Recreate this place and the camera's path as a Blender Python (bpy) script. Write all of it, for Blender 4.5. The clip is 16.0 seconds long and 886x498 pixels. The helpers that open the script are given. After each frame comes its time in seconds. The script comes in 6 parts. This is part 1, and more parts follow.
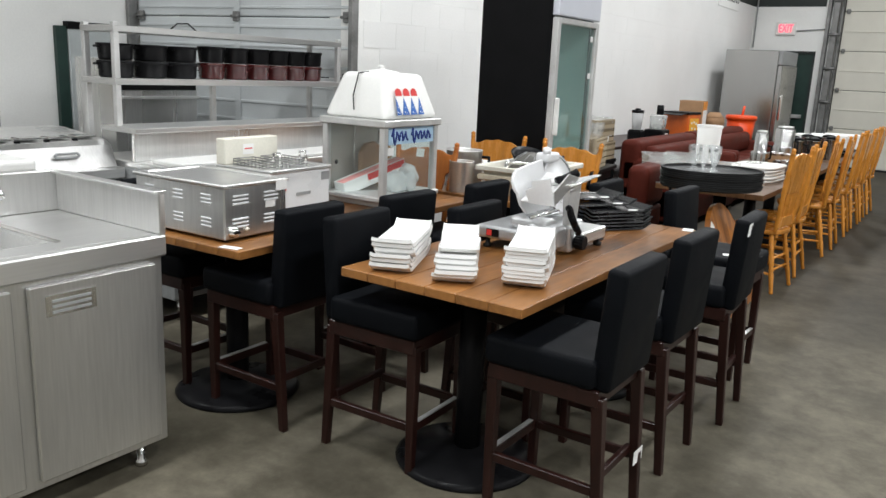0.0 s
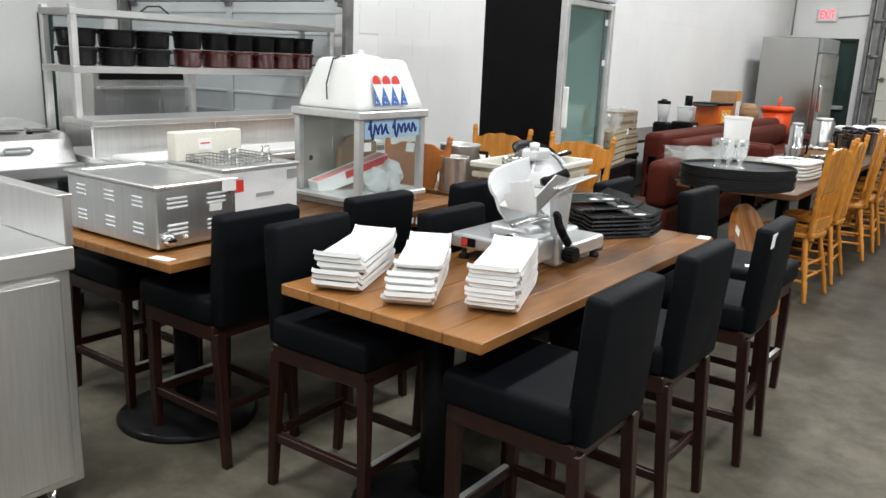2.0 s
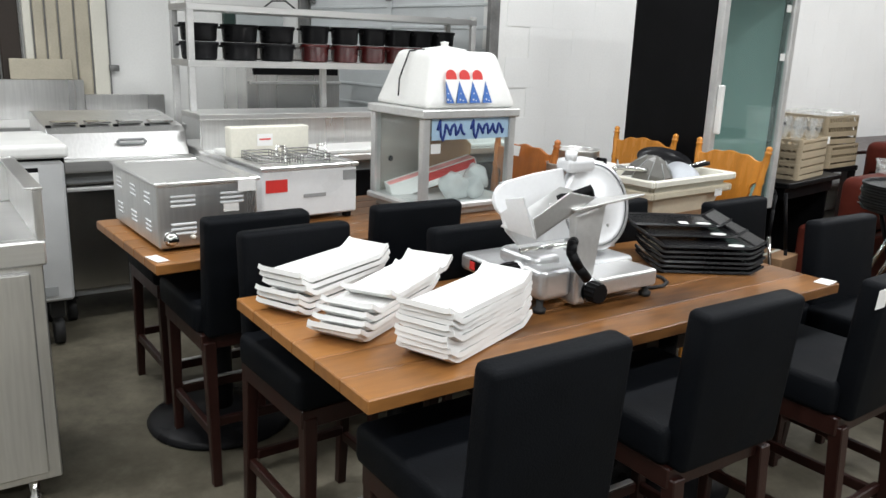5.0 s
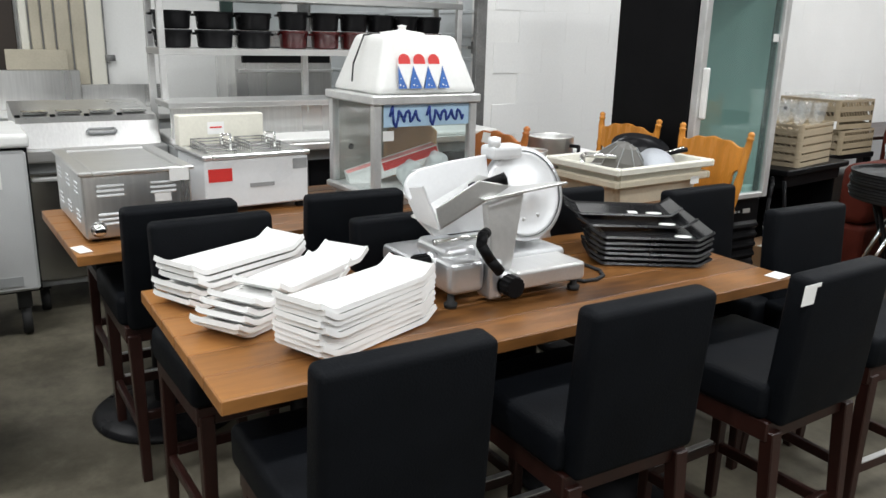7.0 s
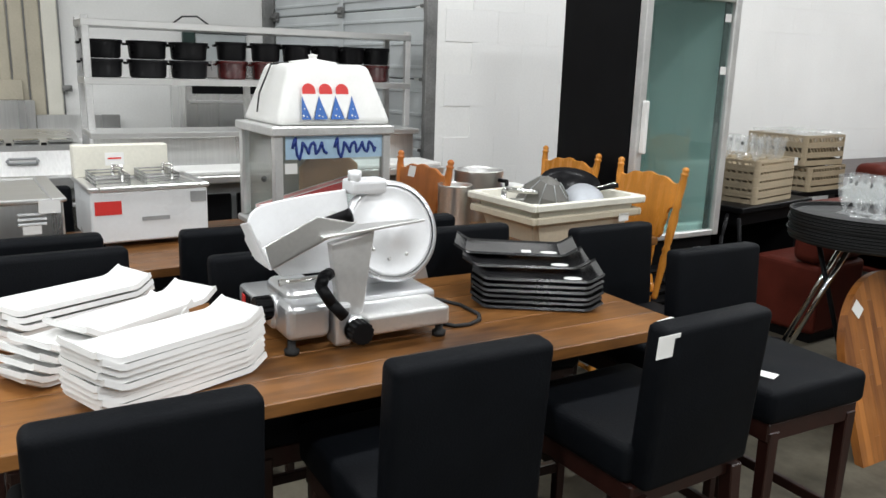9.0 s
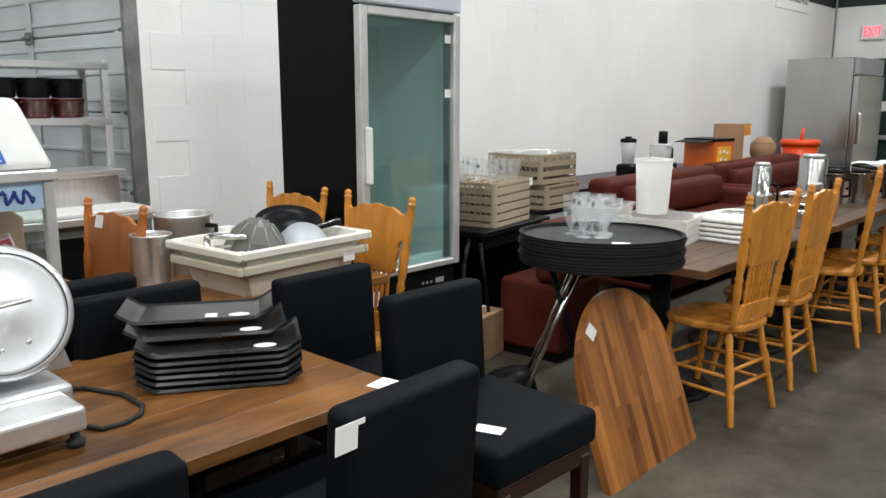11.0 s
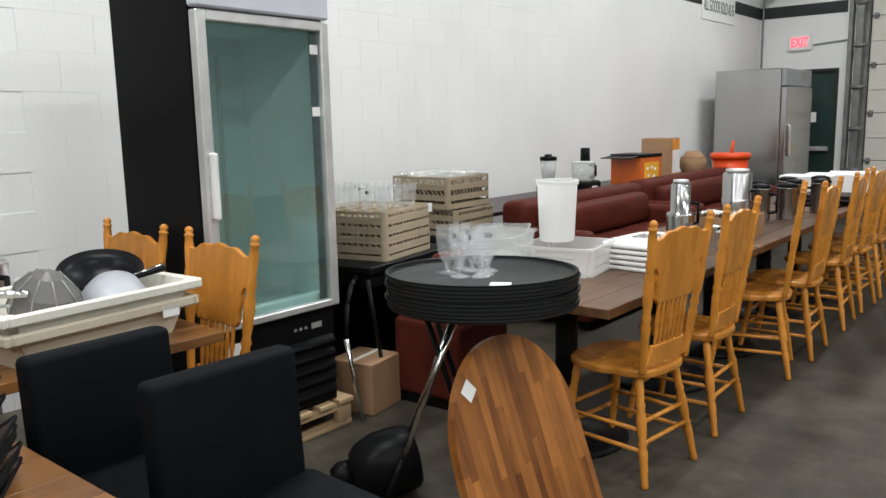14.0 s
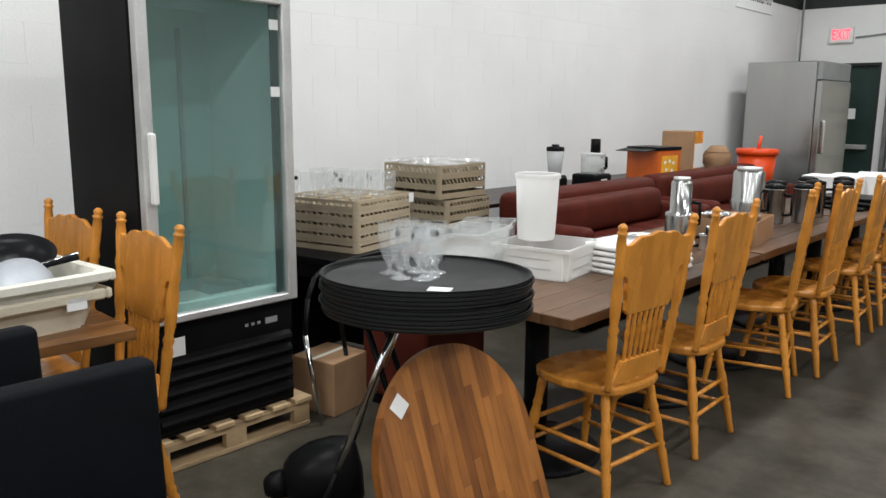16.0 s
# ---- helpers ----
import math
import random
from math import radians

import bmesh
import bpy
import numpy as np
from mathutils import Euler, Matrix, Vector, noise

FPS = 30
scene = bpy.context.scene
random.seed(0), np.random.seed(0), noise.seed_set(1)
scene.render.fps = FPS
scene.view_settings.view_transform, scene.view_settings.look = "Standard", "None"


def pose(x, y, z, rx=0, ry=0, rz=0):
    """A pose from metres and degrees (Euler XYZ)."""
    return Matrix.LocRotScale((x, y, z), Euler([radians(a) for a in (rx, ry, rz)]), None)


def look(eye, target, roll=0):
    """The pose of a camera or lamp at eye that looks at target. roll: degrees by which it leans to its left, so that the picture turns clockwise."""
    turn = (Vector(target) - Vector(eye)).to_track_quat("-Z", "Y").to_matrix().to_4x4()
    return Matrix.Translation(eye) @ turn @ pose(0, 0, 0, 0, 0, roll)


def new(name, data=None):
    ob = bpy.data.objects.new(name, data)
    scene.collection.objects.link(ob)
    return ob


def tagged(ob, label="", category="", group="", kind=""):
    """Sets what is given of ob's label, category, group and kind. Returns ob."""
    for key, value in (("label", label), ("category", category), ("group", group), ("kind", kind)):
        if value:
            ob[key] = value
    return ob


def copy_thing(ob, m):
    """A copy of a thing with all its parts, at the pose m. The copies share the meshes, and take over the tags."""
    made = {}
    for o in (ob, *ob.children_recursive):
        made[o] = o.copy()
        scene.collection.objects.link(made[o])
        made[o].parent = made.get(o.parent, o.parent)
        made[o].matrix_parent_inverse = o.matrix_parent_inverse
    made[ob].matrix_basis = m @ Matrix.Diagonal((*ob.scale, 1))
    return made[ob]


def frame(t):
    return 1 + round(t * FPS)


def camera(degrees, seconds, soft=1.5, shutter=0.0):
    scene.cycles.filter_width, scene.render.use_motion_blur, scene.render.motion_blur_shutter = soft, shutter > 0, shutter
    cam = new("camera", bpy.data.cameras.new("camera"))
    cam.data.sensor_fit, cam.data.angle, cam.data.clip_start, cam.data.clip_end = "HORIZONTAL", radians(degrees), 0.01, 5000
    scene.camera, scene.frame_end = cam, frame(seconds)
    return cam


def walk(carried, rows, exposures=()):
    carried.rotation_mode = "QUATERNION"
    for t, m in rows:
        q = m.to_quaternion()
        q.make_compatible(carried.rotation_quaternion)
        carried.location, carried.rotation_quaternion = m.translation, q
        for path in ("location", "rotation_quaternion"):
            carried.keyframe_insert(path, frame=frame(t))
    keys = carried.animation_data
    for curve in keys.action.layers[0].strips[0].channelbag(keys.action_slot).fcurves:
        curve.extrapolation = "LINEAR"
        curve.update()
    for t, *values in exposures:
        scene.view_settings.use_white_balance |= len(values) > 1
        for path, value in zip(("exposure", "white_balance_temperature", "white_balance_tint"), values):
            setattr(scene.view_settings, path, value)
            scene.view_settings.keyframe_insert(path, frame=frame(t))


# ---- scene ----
cam = camera(59.0, 16.0)
PATH = [
    (0, (0.275, 0.42, 1.496), (-0.822, 2.031, 1.046), 2.6),
    (0.5, (0.324, 0.554, 1.502), (-0.684, 2.216, 1.032), 2.1),
    (1, (0.309, 0.678, 1.492), (-0.728, 2.326, 1.036), 2.0),
    (1.5, (0.228, 0.825, 1.487), (-0.972, 2.375, 1.09), 2.3),
    (2, (0.205, 0.933, 1.473), (-0.958, 2.49, 1.0), 2.4),
    (2.5, (0.24, 1.035, 1.477), (-0.985, 2.528, 0.958), 2.1),
    (3, (0.35, 1.194, 1.476), (-0.983, 2.599, 0.978), 2.7),
    (3.5, (0.387, 1.339, 1.463), (-0.986, 2.686, 0.914), 0.7),
    (4, (0.372, 1.519, 1.463), (-1.096, 2.796, 0.997), 1.8),
    (4.2, (0.376, 1.598, 1.474), (-1.129, 2.827, 1.0), 2.5),
    (6.3, (0.599, 1.962, 1.473), (-1.052, 2.958, 0.942), -0.3),
    (6.5, (0.607, 2.01, 1.483), (-1.038, 3.003, 0.93), -0.6),
    (7, (0.555, 2.144, 1.464), (-1.086, 3.158, 0.934), 1.4),
    (7.5, (0.51, 2.269, 1.452), (-1.133, 3.295, 0.955), 0.7),
    (8, (0.522, 2.352, 1.447), (-1.132, 3.364, 0.957), -0.3),
    (8.5, (0.578, 2.475, 1.454), (-1.113, 3.432, 0.979), 2.1),
    (9, (0.628, 2.583, 1.454), (-1.047, 3.579, 1.005), 1.7),
    (9.5, (0.59, 2.72, 1.453), (-0.979, 3.869, 0.983), 0.4),
    (10, (0.462, 2.846, 1.457), (-0.978, 4.172, 1.045), -0.2),
    (10.2, (0.432, 2.87, 1.444), (-0.97, 4.234, 1.025), 0.1),
    (12.3, (0.597, 3.266, 1.45), (-0.706, 4.76, 1.188), 0.2),
    (12.5, (0.604, 3.292, 1.449), (-0.709, 4.78, 1.197), 0.1),
    (13, (0.524, 3.423, 1.444), (-0.757, 4.936, 1.179), -0.3),
    (13.5, (0.432, 3.53, 1.452), (-0.844, 5.051, 1.21), -0.9),
    (14, (0.389, 3.622, 1.432), (-0.868, 5.144, 1.11), -1.2),
    (14.5, (0.391, 3.745, 1.43), (-0.929, 5.218, 1.132), 1.5),
    (15, (0.441, 3.877, 1.444), (-0.924, 5.312, 1.165), 1.5),
    (15.5, (0.478, 3.953, 1.427), (-0.888, 5.379, 1.114), 0.6),
    (16, (0.449, 4.017, 1.433), (-0.873, 5.475, 1.074), 0.5),
]
walk(cam, [(t, look(eye, target, roll)) for t, eye, target, roll in PATH],
     exposures=[(0, 0.04), (0.5, 0.13), (1.5, 0.13), (4.0, 0.08), (8.0, -0.02), (10.0, -0.04), (12.5, -0.04), (16.0, -0.08)])

# ---- light ----
world = bpy.data.worlds.new("world")
scene.world = world
world.use_nodes = True
world.node_tree.nodes["Background"].inputs[0].default_value = (0.9, 0.95, 1.0, 1)
world.node_tree.nodes["Background"].inputs[1].default_value = 0.015

WALL_X, END_Y, CEIL_Z = -3.8, 16.66, 4.9
# strip lamps out of view; the last is added to brighten the bay
LAMPS = [(x, y) for x in (-1.9, 1.3, 4.4) for y in (-1.5, 1.5, 4.6, 7.7, 10.8, 13.9) if x < 0 or y < 12] + [(-5.0, 0.4)]
LAMP_WATTS = 65


# ---- materials ----
def mat(name, col, rough=0.5, metal=0.0, var=0.12, scale=6.0, bump=0.0, bscale=80.0, stretch=(1, 1, 1), obj_random=0.0, coat=0.0, trans=0.0, ior=1.45, world_space=False):
    """A procedural surface: base colour varied at two scales, roughness varied, fine bump."""
    m = bpy.data.materials.new(name)
    m.use_nodes = True
    nt = m.node_tree
    b = nt.nodes["Principled BSDF"]
    tc = nt.nodes.new("ShaderNodeTexCoord")
    mp = nt.nodes.new("ShaderNodeMapping")
    mp.inputs["Scale"].default_value = stretch
    place = nt.nodes.new("ShaderNodeNewGeometry").outputs["Position"] if world_space else tc.outputs["Object"]
    nt.links.new(place, mp.inputs[0])
    n1 = nt.nodes.new("ShaderNodeTexNoise")
    n1.inputs["Scale"].default_value = scale
    n1.inputs["Detail"].default_value = 6
    nt.links.new(mp.outputs[0], n1.inputs["Vector"])
    n2 = nt.nodes.new("ShaderNodeTexNoise")
    n2.inputs["Scale"].default_value = bscale
    n2.inputs["Detail"].default_value = 3
    nt.links.new(mp.outputs[0], n2.inputs["Vector"])
    mr = nt.nodes.new("ShaderNodeMapRange")
    mr.inputs[1].default_value, mr.inputs[2].default_value = 0.3, 0.7
    mr.inputs[3].default_value, mr.inputs[4].default_value = 1 - var, 1 + var
    nt.links.new(n1.outputs["Fac"], mr.inputs[0])
    mr2 = nt.nodes.new("ShaderNodeMapRange")
    mr2.inputs[1].default_value, mr2.inputs[2].default_value = 0.3, 0.7
    mr2.inputs[3].default_value, mr2.inputs[4].default_value = 1 - var * 0.4, 1 + var * 0.4
    nt.links.new(n2.outputs["Fac"], mr2.inputs[0])
    mul = nt.nodes.new("ShaderNodeMath")
    mul.operation = "MULTIPLY"
    nt.links.new(mr.outputs[0], mul.inputs[0])
    nt.links.new(mr2.outputs[0], mul.inputs[1])
    last = mul.outputs[0]
    if obj_random:
        oi = nt.nodes.new("ShaderNodeObjectInfo")
        mr3 = nt.nodes.new("ShaderNodeMapRange")
        mr3.inputs[3].default_value, mr3.inputs[4].default_value = 1 - obj_random, 1 + obj_random
        nt.links.new(oi.outputs["Random"], mr3.inputs[0])
        mul2 = nt.nodes.new("ShaderNodeMath")
        mul2.operation = "MULTIPLY"
        nt.links.new(last, mul2.inputs[0])
        nt.links.new(mr3.outputs[0], mul2.inputs[1])
        last = mul2.outputs[0]
    vm = nt.nodes.new("ShaderNodeVectorMath")
    vm.operation = "SCALE"
    vm.inputs[0].default_value = col
    nt.links.new(last, vm.inputs["Scale"])
    nt.links.new(vm.outputs[0], b.inputs["Base Color"])
    rr = nt.nodes.new("ShaderNodeMapRange")
    rr.inputs[3].default_value, rr.inputs[4].default_value = max(0.03, rough - 0.12), min(1, rough + 0.12)
    nt.links.new(n1.outputs["Fac"], rr.inputs[0])
    nt.links.new(rr.outputs[0], b.inputs["Roughness"])
    b.inputs["Metallic"].default_value = metal
    b.inputs["Coat Weight"].default_value = coat
    b.inputs["Transmission Weight"].default_value = trans
    b.inputs["IOR"].default_value = ior
    if bump:
        bp = nt.nodes.new("ShaderNodeBump")
        bp.inputs["Strength"].default_value = bump
        bp.inputs["Distance"].default_value = 0.004
        nt.links.new(n2.outputs["Fac"], bp.inputs["Height"])
        nt.links.new(bp.outputs[0], b.inputs["Normal"])
    return m


def glow(name, col, strength):
    m = bpy.data.materials.new(name)
    m.use_nodes = True
    b = m.node_tree.nodes["Principled BSDF"]
    b.inputs["Base Color"].default_value = (*col, 1)
    b.inputs["Emission Color"].default_value = (*col, 1)
    b.inputs["Emission Strength"].default_value = strength
    return m


def clear(name, col=(1, 1, 1), rough=0.02, share=0.75, haze=(0.85, 0.88, 0.88), ior=1.5):
    """Thin clear sheet: part see-through, part glossy."""
    m = bpy.data.materials.new(name)
    m.use_nodes = True
    nt = m.node_tree
    nt.nodes.remove(nt.nodes["Principled BSDF"])
    out = nt.nodes["Material Output"]
    tr = nt.nodes.new("ShaderNodeBsdfTransparent")
    tr.inputs[0].default_value = (*col, 1)
    gl = nt.nodes.new("ShaderNodeBsdfGlossy")
    gl.inputs["Roughness"].default_value = rough
    df = nt.nodes.new("ShaderNodeBsdfDiffuse")
    df.inputs[0].default_value = (*haze, 1)
    lw = nt.nodes.new("ShaderNodeLayerWeight")
    lw.inputs[0].default_value = 0.5
    steep = nt.nodes.new("ShaderNodeMath")
    steep.operation = "POWER"
    steep.inputs[1].default_value = 4.0
    nt.links.new(lw.outputs["Facing"], steep.inputs[0])
    gloss = nt.nodes.new("ShaderNodeMath")
    gloss.operation = "MULTIPLY_ADD"
    gloss.inputs[1].default_value = 0.5
    gloss.inputs[2].default_value = ((ior - 1) / (ior + 1)) ** 2
    nt.links.new(steep.outputs[0], gloss.inputs[0])
    a = nt.nodes.new("ShaderNodeMixShader")
    a.inputs[0].default_value = 1 - share
    nt.links.new(tr.outputs[0], a.inputs[1])
    nt.links.new(df.outputs[0], a.inputs[2])
    c = nt.nodes.new("ShaderNodeMixShader")
    nt.links.new(gloss.outputs[0], c.inputs[0])
    nt.links.new(a.outputs[0], c.inputs[1])
    nt.links.new(gl.outputs[0], c.inputs[2])
    nt.links.new(c.outputs[0], out.inputs[0])
    return m


M_WALL = mat("white_wall_paint", (0.80, 0.80, 0.78), 0.6, var=0.05, scale=1.3, bump=0.25, bscale=60)
M_WALLB = mat("white_block_paint", (0.80, 0.80, 0.785), 0.55, var=0.045, scale=1.1, bump=0.3, bscale=70, world_space=True)
M_GREEN = mat("dark_green_paint", (0.012, 0.035, 0.028), 0.5, var=0.2)
M_BAND = mat("dark_band_paint", (0.02, 0.026, 0.024), 0.6, var=0.2)
M_ROLL = mat("rolling_door_grey", (0.60, 0.63, 0.64), 0.5, var=0.08, scale=3)
M_ROLL2 = mat("rolling_door_cream", (0.70, 0.68, 0.60), 0.5, var=0.06, scale=2)
M_TRACK = mat("galvanised_track", (0.22, 0.22, 0.215), 0.5, metal=0.5, var=0.25, scale=8)
# vertical streaks: brush grain, strengthened to put streaky reflections into the colour
M_STEEL = mat("brushed_stainless", (0.71, 0.71, 0.70), 0.30, metal=0.9, var=0.14, scale=2.5, bump=0.035, bscale=90, stretch=(1, 1, 0.06))
M_STEELH = mat("brushed_stainless_flat", (0.78, 0.78, 0.77), 0.32, metal=0.88, var=0.08, scale=2.5, bump=0.06, bscale=90, stretch=(1, 0.06, 1))
M_CHROME = mat("chrome", (0.75, 0.75, 0.74), 0.12, metal=1.0, var=0.05)
M_ALU = mat("cast_aluminium", (0.66, 0.67, 0.68), 0.3, metal=0.8, var=0.05, scale=5)
M_ALUF = mat("aluminium_frame", (0.64, 0.64, 0.63), 0.42, metal=0.6, var=0.1, scale=9)
M_VINYL = mat("black_vinyl", (0.0034, 0.0042, 0.0057), 0.58, var=0.15, scale=9, bump=0.25, bscale=220)
M_ESP = mat("espresso_wood", (0.020, 0.0055, 0.0038), 0.36, var=0.3, scale=5, stretch=(6, 6, 0.7), bump=0.08)
M_IRON = mat("black_iron", (0.010, 0.010, 0.011), 0.3, var=0.2)
M_BLACK = mat("black_plastic", (0.006, 0.006, 0.0066), 0.38, var=0.15)
M_OAK = mat("honey_oak", (0.53, 0.212, 0.031), 0.27, var=0.22, scale=3.5, stretch=(4, 4, 0.8), bump=0.12, bscale=60, obj_random=0.07)
M_OAKD = mat("reddish_oak", (0.42, 0.135, 0.026), 0.34, var=0.22, scale=3.5, stretch=(4, 4, 0.8), bump=0.12, bscale=60, obj_random=0.07)
M_MELA = mat("white_melamine", (0.83, 0.83, 0.815), 0.22, var=0.02)
M_WHITE = mat("white_plastic", (0.80, 0.80, 0.775), 0.32, var=0.04)
M_ENAM = mat("white_enamel", (0.74, 0.76, 0.77), 0.3, var=0.04)
M_CREAM = mat("cream_polyethylene", (0.73, 0.71, 0.62), 0.45, var=0.08, scale=5)
M_BEIGE = mat("beige_rack_plastic", (0.31, 0.25, 0.165), 0.5, var=0.1)
M_SAND = mat("sand_rack_plastic", (0.43, 0.355, 0.245), 0.5, var=0.1)
M_CARD = mat("brown_cardboard", (0.36, 0.215, 0.115), 0.8, var=0.12, scale=7)
M_RED = mat("dark_red_vinyl", (0.085, 0.0175, 0.0115), 0.5, var=0.2, scale=6, bump=0.15, bscale=150)
M_ORANGE = mat("orange_plastic", (0.80, 0.075, 0.010), 0.35, var=0.05)
M_YELLOW = mat("printed_orange_card", (0.75, 0.28, 0.03), 0.5, var=0.35, scale=9)
M_TANGO = mat("orange_printed_card", (0.62, 0.12, 0.012), 0.4, var=0.15, scale=5)
M_AMBER = mat("amber_print", (0.85, 0.42, 0.03), 0.4, var=0.15, scale=8)
M_PAPER = mat("white_paper", (0.82, 0.82, 0.80), 0.6, var=0.02)
M_REDP = mat("red_print", (0.62, 0.035, 0.03), 0.5, var=0.05)
M_BLUEP = mat("blue_print", (0.035, 0.13, 0.42), 0.5, var=0.1)
M_SKYP = mat("pale_blue_print", (0.42, 0.60, 0.76), 0.4, var=0.12, scale=9)
M_PINE = mat("pale_pine", (0.52, 0.37, 0.21), 0.7, var=0.2, scale=4, stretch=(4, 0.6, 4))
M_WINE = mat("dark_red_enamel", (0.055, 0.006, 0.006), 0.25, var=0.1)
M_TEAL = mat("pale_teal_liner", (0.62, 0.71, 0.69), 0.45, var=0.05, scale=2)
# back of the same liner, darker: shade inside the cabinet put into the colour
M_TEALSHADE = mat("teal_liner_shaded", (0.37, 0.50, 0.475), 0.4, var=0.06, scale=2)
M_STEELD = mat("polished_stainless", (0.46, 0.46, 0.45), 0.22, metal=1.0, var=0.1, scale=2, bump=0.05, bscale=90, stretch=(1, 1, 0.06))
M_POT = mat("polished_pot_steel", (0.40, 0.40, 0.39), 0.24, metal=1.0, var=0.06)
M_GLASS = clear("clear_glass", (0.95, 0.985, 0.98), 0.02, 0.97, ior=1.25)
# teal diffuse share brightens the pane in place of light on the liner
M_FGLASS = clear("fridge_glass", (0.70, 0.83, 0.80), 0.03, 0.94, (0.46, 0.68, 0.65), 1.8)
M_DRINK = clear("drinking_glass", (0.985, 0.99, 0.99), 0.03, 0.87, (0.9, 0.93, 0.93), 1.6)
M_POLY = clear("frosted_polycarbonate", (0.96, 0.97, 0.97), 0.25, 0.66, (0.92, 0.93, 0.93))
M_PAN = clear("clear_polycarbonate", (0.97, 0.98, 0.975), 0.12, 0.80, (0.90, 0.92, 0.91), 1.35)
M_SHELL = bpy.data.materials.new("thin_white_polyethylene")
M_SHELL.use_nodes = True
shell = M_SHELL.node_tree
thru = shell.nodes.new("ShaderNodeBsdfTranslucent")
thru.inputs[0].default_value = (0.92, 0.92, 0.90, 1)
blend = shell.nodes.new("ShaderNodeMixShader")
blend.inputs[0].default_value = 0.6
shell.nodes["Principled BSDF"].inputs["Base Color"].default_value = (0.90, 0.90, 0.885, 1)
shell.nodes["Principled BSDF"].inputs["Roughness"].default_value = 0.4
shell.links.new(shell.nodes["Principled BSDF"].outputs[0], blend.inputs[1])
shell.links.new(thru.outputs[0], blend.inputs[2])
shell.links.new(blend.outputs[0], shell.nodes["Material Output"].inputs[0])
M_HEADER = mat("pale_header_panel", (0.60, 0.62, 0.68), 0.35, var=0.03)
M_GREY = mat("grey_paint", (0.30, 0.31, 0.31), 0.5, var=0.1)
M_TAN = mat("tan_panel", (0.46, 0.42, 0.33), 0.6, var=0.12, scale=3)
M_RUBBER = mat("dark_rubber", (0.015, 0.015, 0.015), 0.7, var=0.1)
M_MESH = mat("steel_wire_mesh", (0.30, 0.30, 0.29), 0.4, metal=0.8, var=0.3, scale=60)
M_PALE = mat("pale_grey_steel_paint", (0.56, 0.57, 0.57), 0.42, metal=0.25, var=0.1, scale=3, bump=0.1, bscale=200)
M_LAMP = glow("fluorescent_tube", (1.0, 0.985, 0.95), 6.0)
M_EXIT = glow("exit_letter_glow", (1.0, 0.05, 0.10), 2.2)


def wood_top(name, dark, light, along, spread, blotch, low, high):
    """Plank top: boards across, grain along, stains; all in object space."""
    m = mat(name, light, 0.36, var=0.1)
    nt = m.node_tree
    b = nt.nodes["Principled BSDF"]
    tc = nt.nodes.new("ShaderNodeTexCoord")
    mp = nt.nodes.new("ShaderNodeMapping")
    mp.inputs["Scale"].default_value = (9, 1.1, 9) if along == "y" else (1.1, 9, 9)
    nt.links.new(tc.outputs["Object"], mp.inputs[0])
    n = nt.nodes.new("ShaderNodeTexNoise")
    n.inputs["Scale"].default_value = 3.2
    n.inputs["Detail"].default_value = 9
    n.inputs["Roughness"].default_value = 0.62
    n.inputs["Distortion"].default_value = 0.7
    nt.links.new(mp.outputs[0], n.inputs["Vector"])
    big = nt.nodes.new("ShaderNodeTexNoise")
    big.inputs["Scale"].default_value = 2.2
    big.inputs["Detail"].default_value = 3
    nt.links.new(tc.outputs["Object"], big.inputs["Vector"])
    oi = nt.nodes.new("ShaderNodeObjectInfo")
    add = nt.nodes.new("ShaderNodeMath")
    add.operation = "MULTIPLY_ADD"
    add.inputs[1].default_value = blotch
    nt.links.new(big.outputs["Fac"], add.inputs[0])
    soft = nt.nodes.new("ShaderNodeMath")
    soft.operation = "MULTIPLY_ADD"
    soft.inputs[1].default_value, soft.inputs[2].default_value = 0.55, 0.225
    nt.links.new(n.outputs["Fac"], soft.inputs[0])
    nt.links.new(soft.outputs[0], add.inputs[2])
    add2 = nt.nodes.new("ShaderNodeMath")
    add2.operation = "MULTIPLY_ADD"
    add2.inputs[1].default_value = spread
    nt.links.new(oi.outputs["Random"], add2.inputs[0])
    nt.links.new(add.outputs[0], add2.inputs[2])
    less = nt.nodes.new("ShaderNodeMath")
    less.operation = "MULTIPLY"
    less.inputs[1].default_value = 0.62
    nt.links.new(add2.outputs[0], less.inputs[0])
    cr = nt.nodes.new("ShaderNodeValToRGB")
    cr.color_ramp.elements[0].position, cr.color_ramp.elements[0].color = low, (*dark, 1)
    cr.color_ramp.elements[1].position, cr.color_ramp.elements[1].color = high, (*light, 1)
    nt.links.new(less.outputs[0], cr.inputs[0])
    nt.links.new(cr.outputs[0], b.inputs["Base Color"])
    bp = nt.nodes.new("ShaderNodeBump")
    bp.inputs["Strength"].default_value = 0.12
    bp.inputs["Distance"].default_value = 0.003
    nt.links.new(n.outputs["Fac"], bp.inputs["Height"])
    nt.links.new(bp.outputs[0], b.inputs["Normal"])
    return m


M_TOP = wood_top("walnut_stained_top", (0.044, 0.0165, 0.0048), (0.345, 0.150, 0.042), "y", 0.13, 1.0, 0.49, 0.80)
M_STAVE = wood_top("butcher_block_stave", (0.085, 0.0230, 0.0045), (0.52, 0.200, 0.043), "y", 0.42, 0.85, 0.50, 0.96)
M_ROWTOP = wood_top("dull_brown_row_top", (0.030, 0.0145, 0.0068), (0.165, 0.082, 0.037), "y", 0.10, 0.9, 0.46, 0.80)
M_STAVE.node_tree.nodes["Principled BSDF"].inputs["Coat Weight"].default_value = 0.25


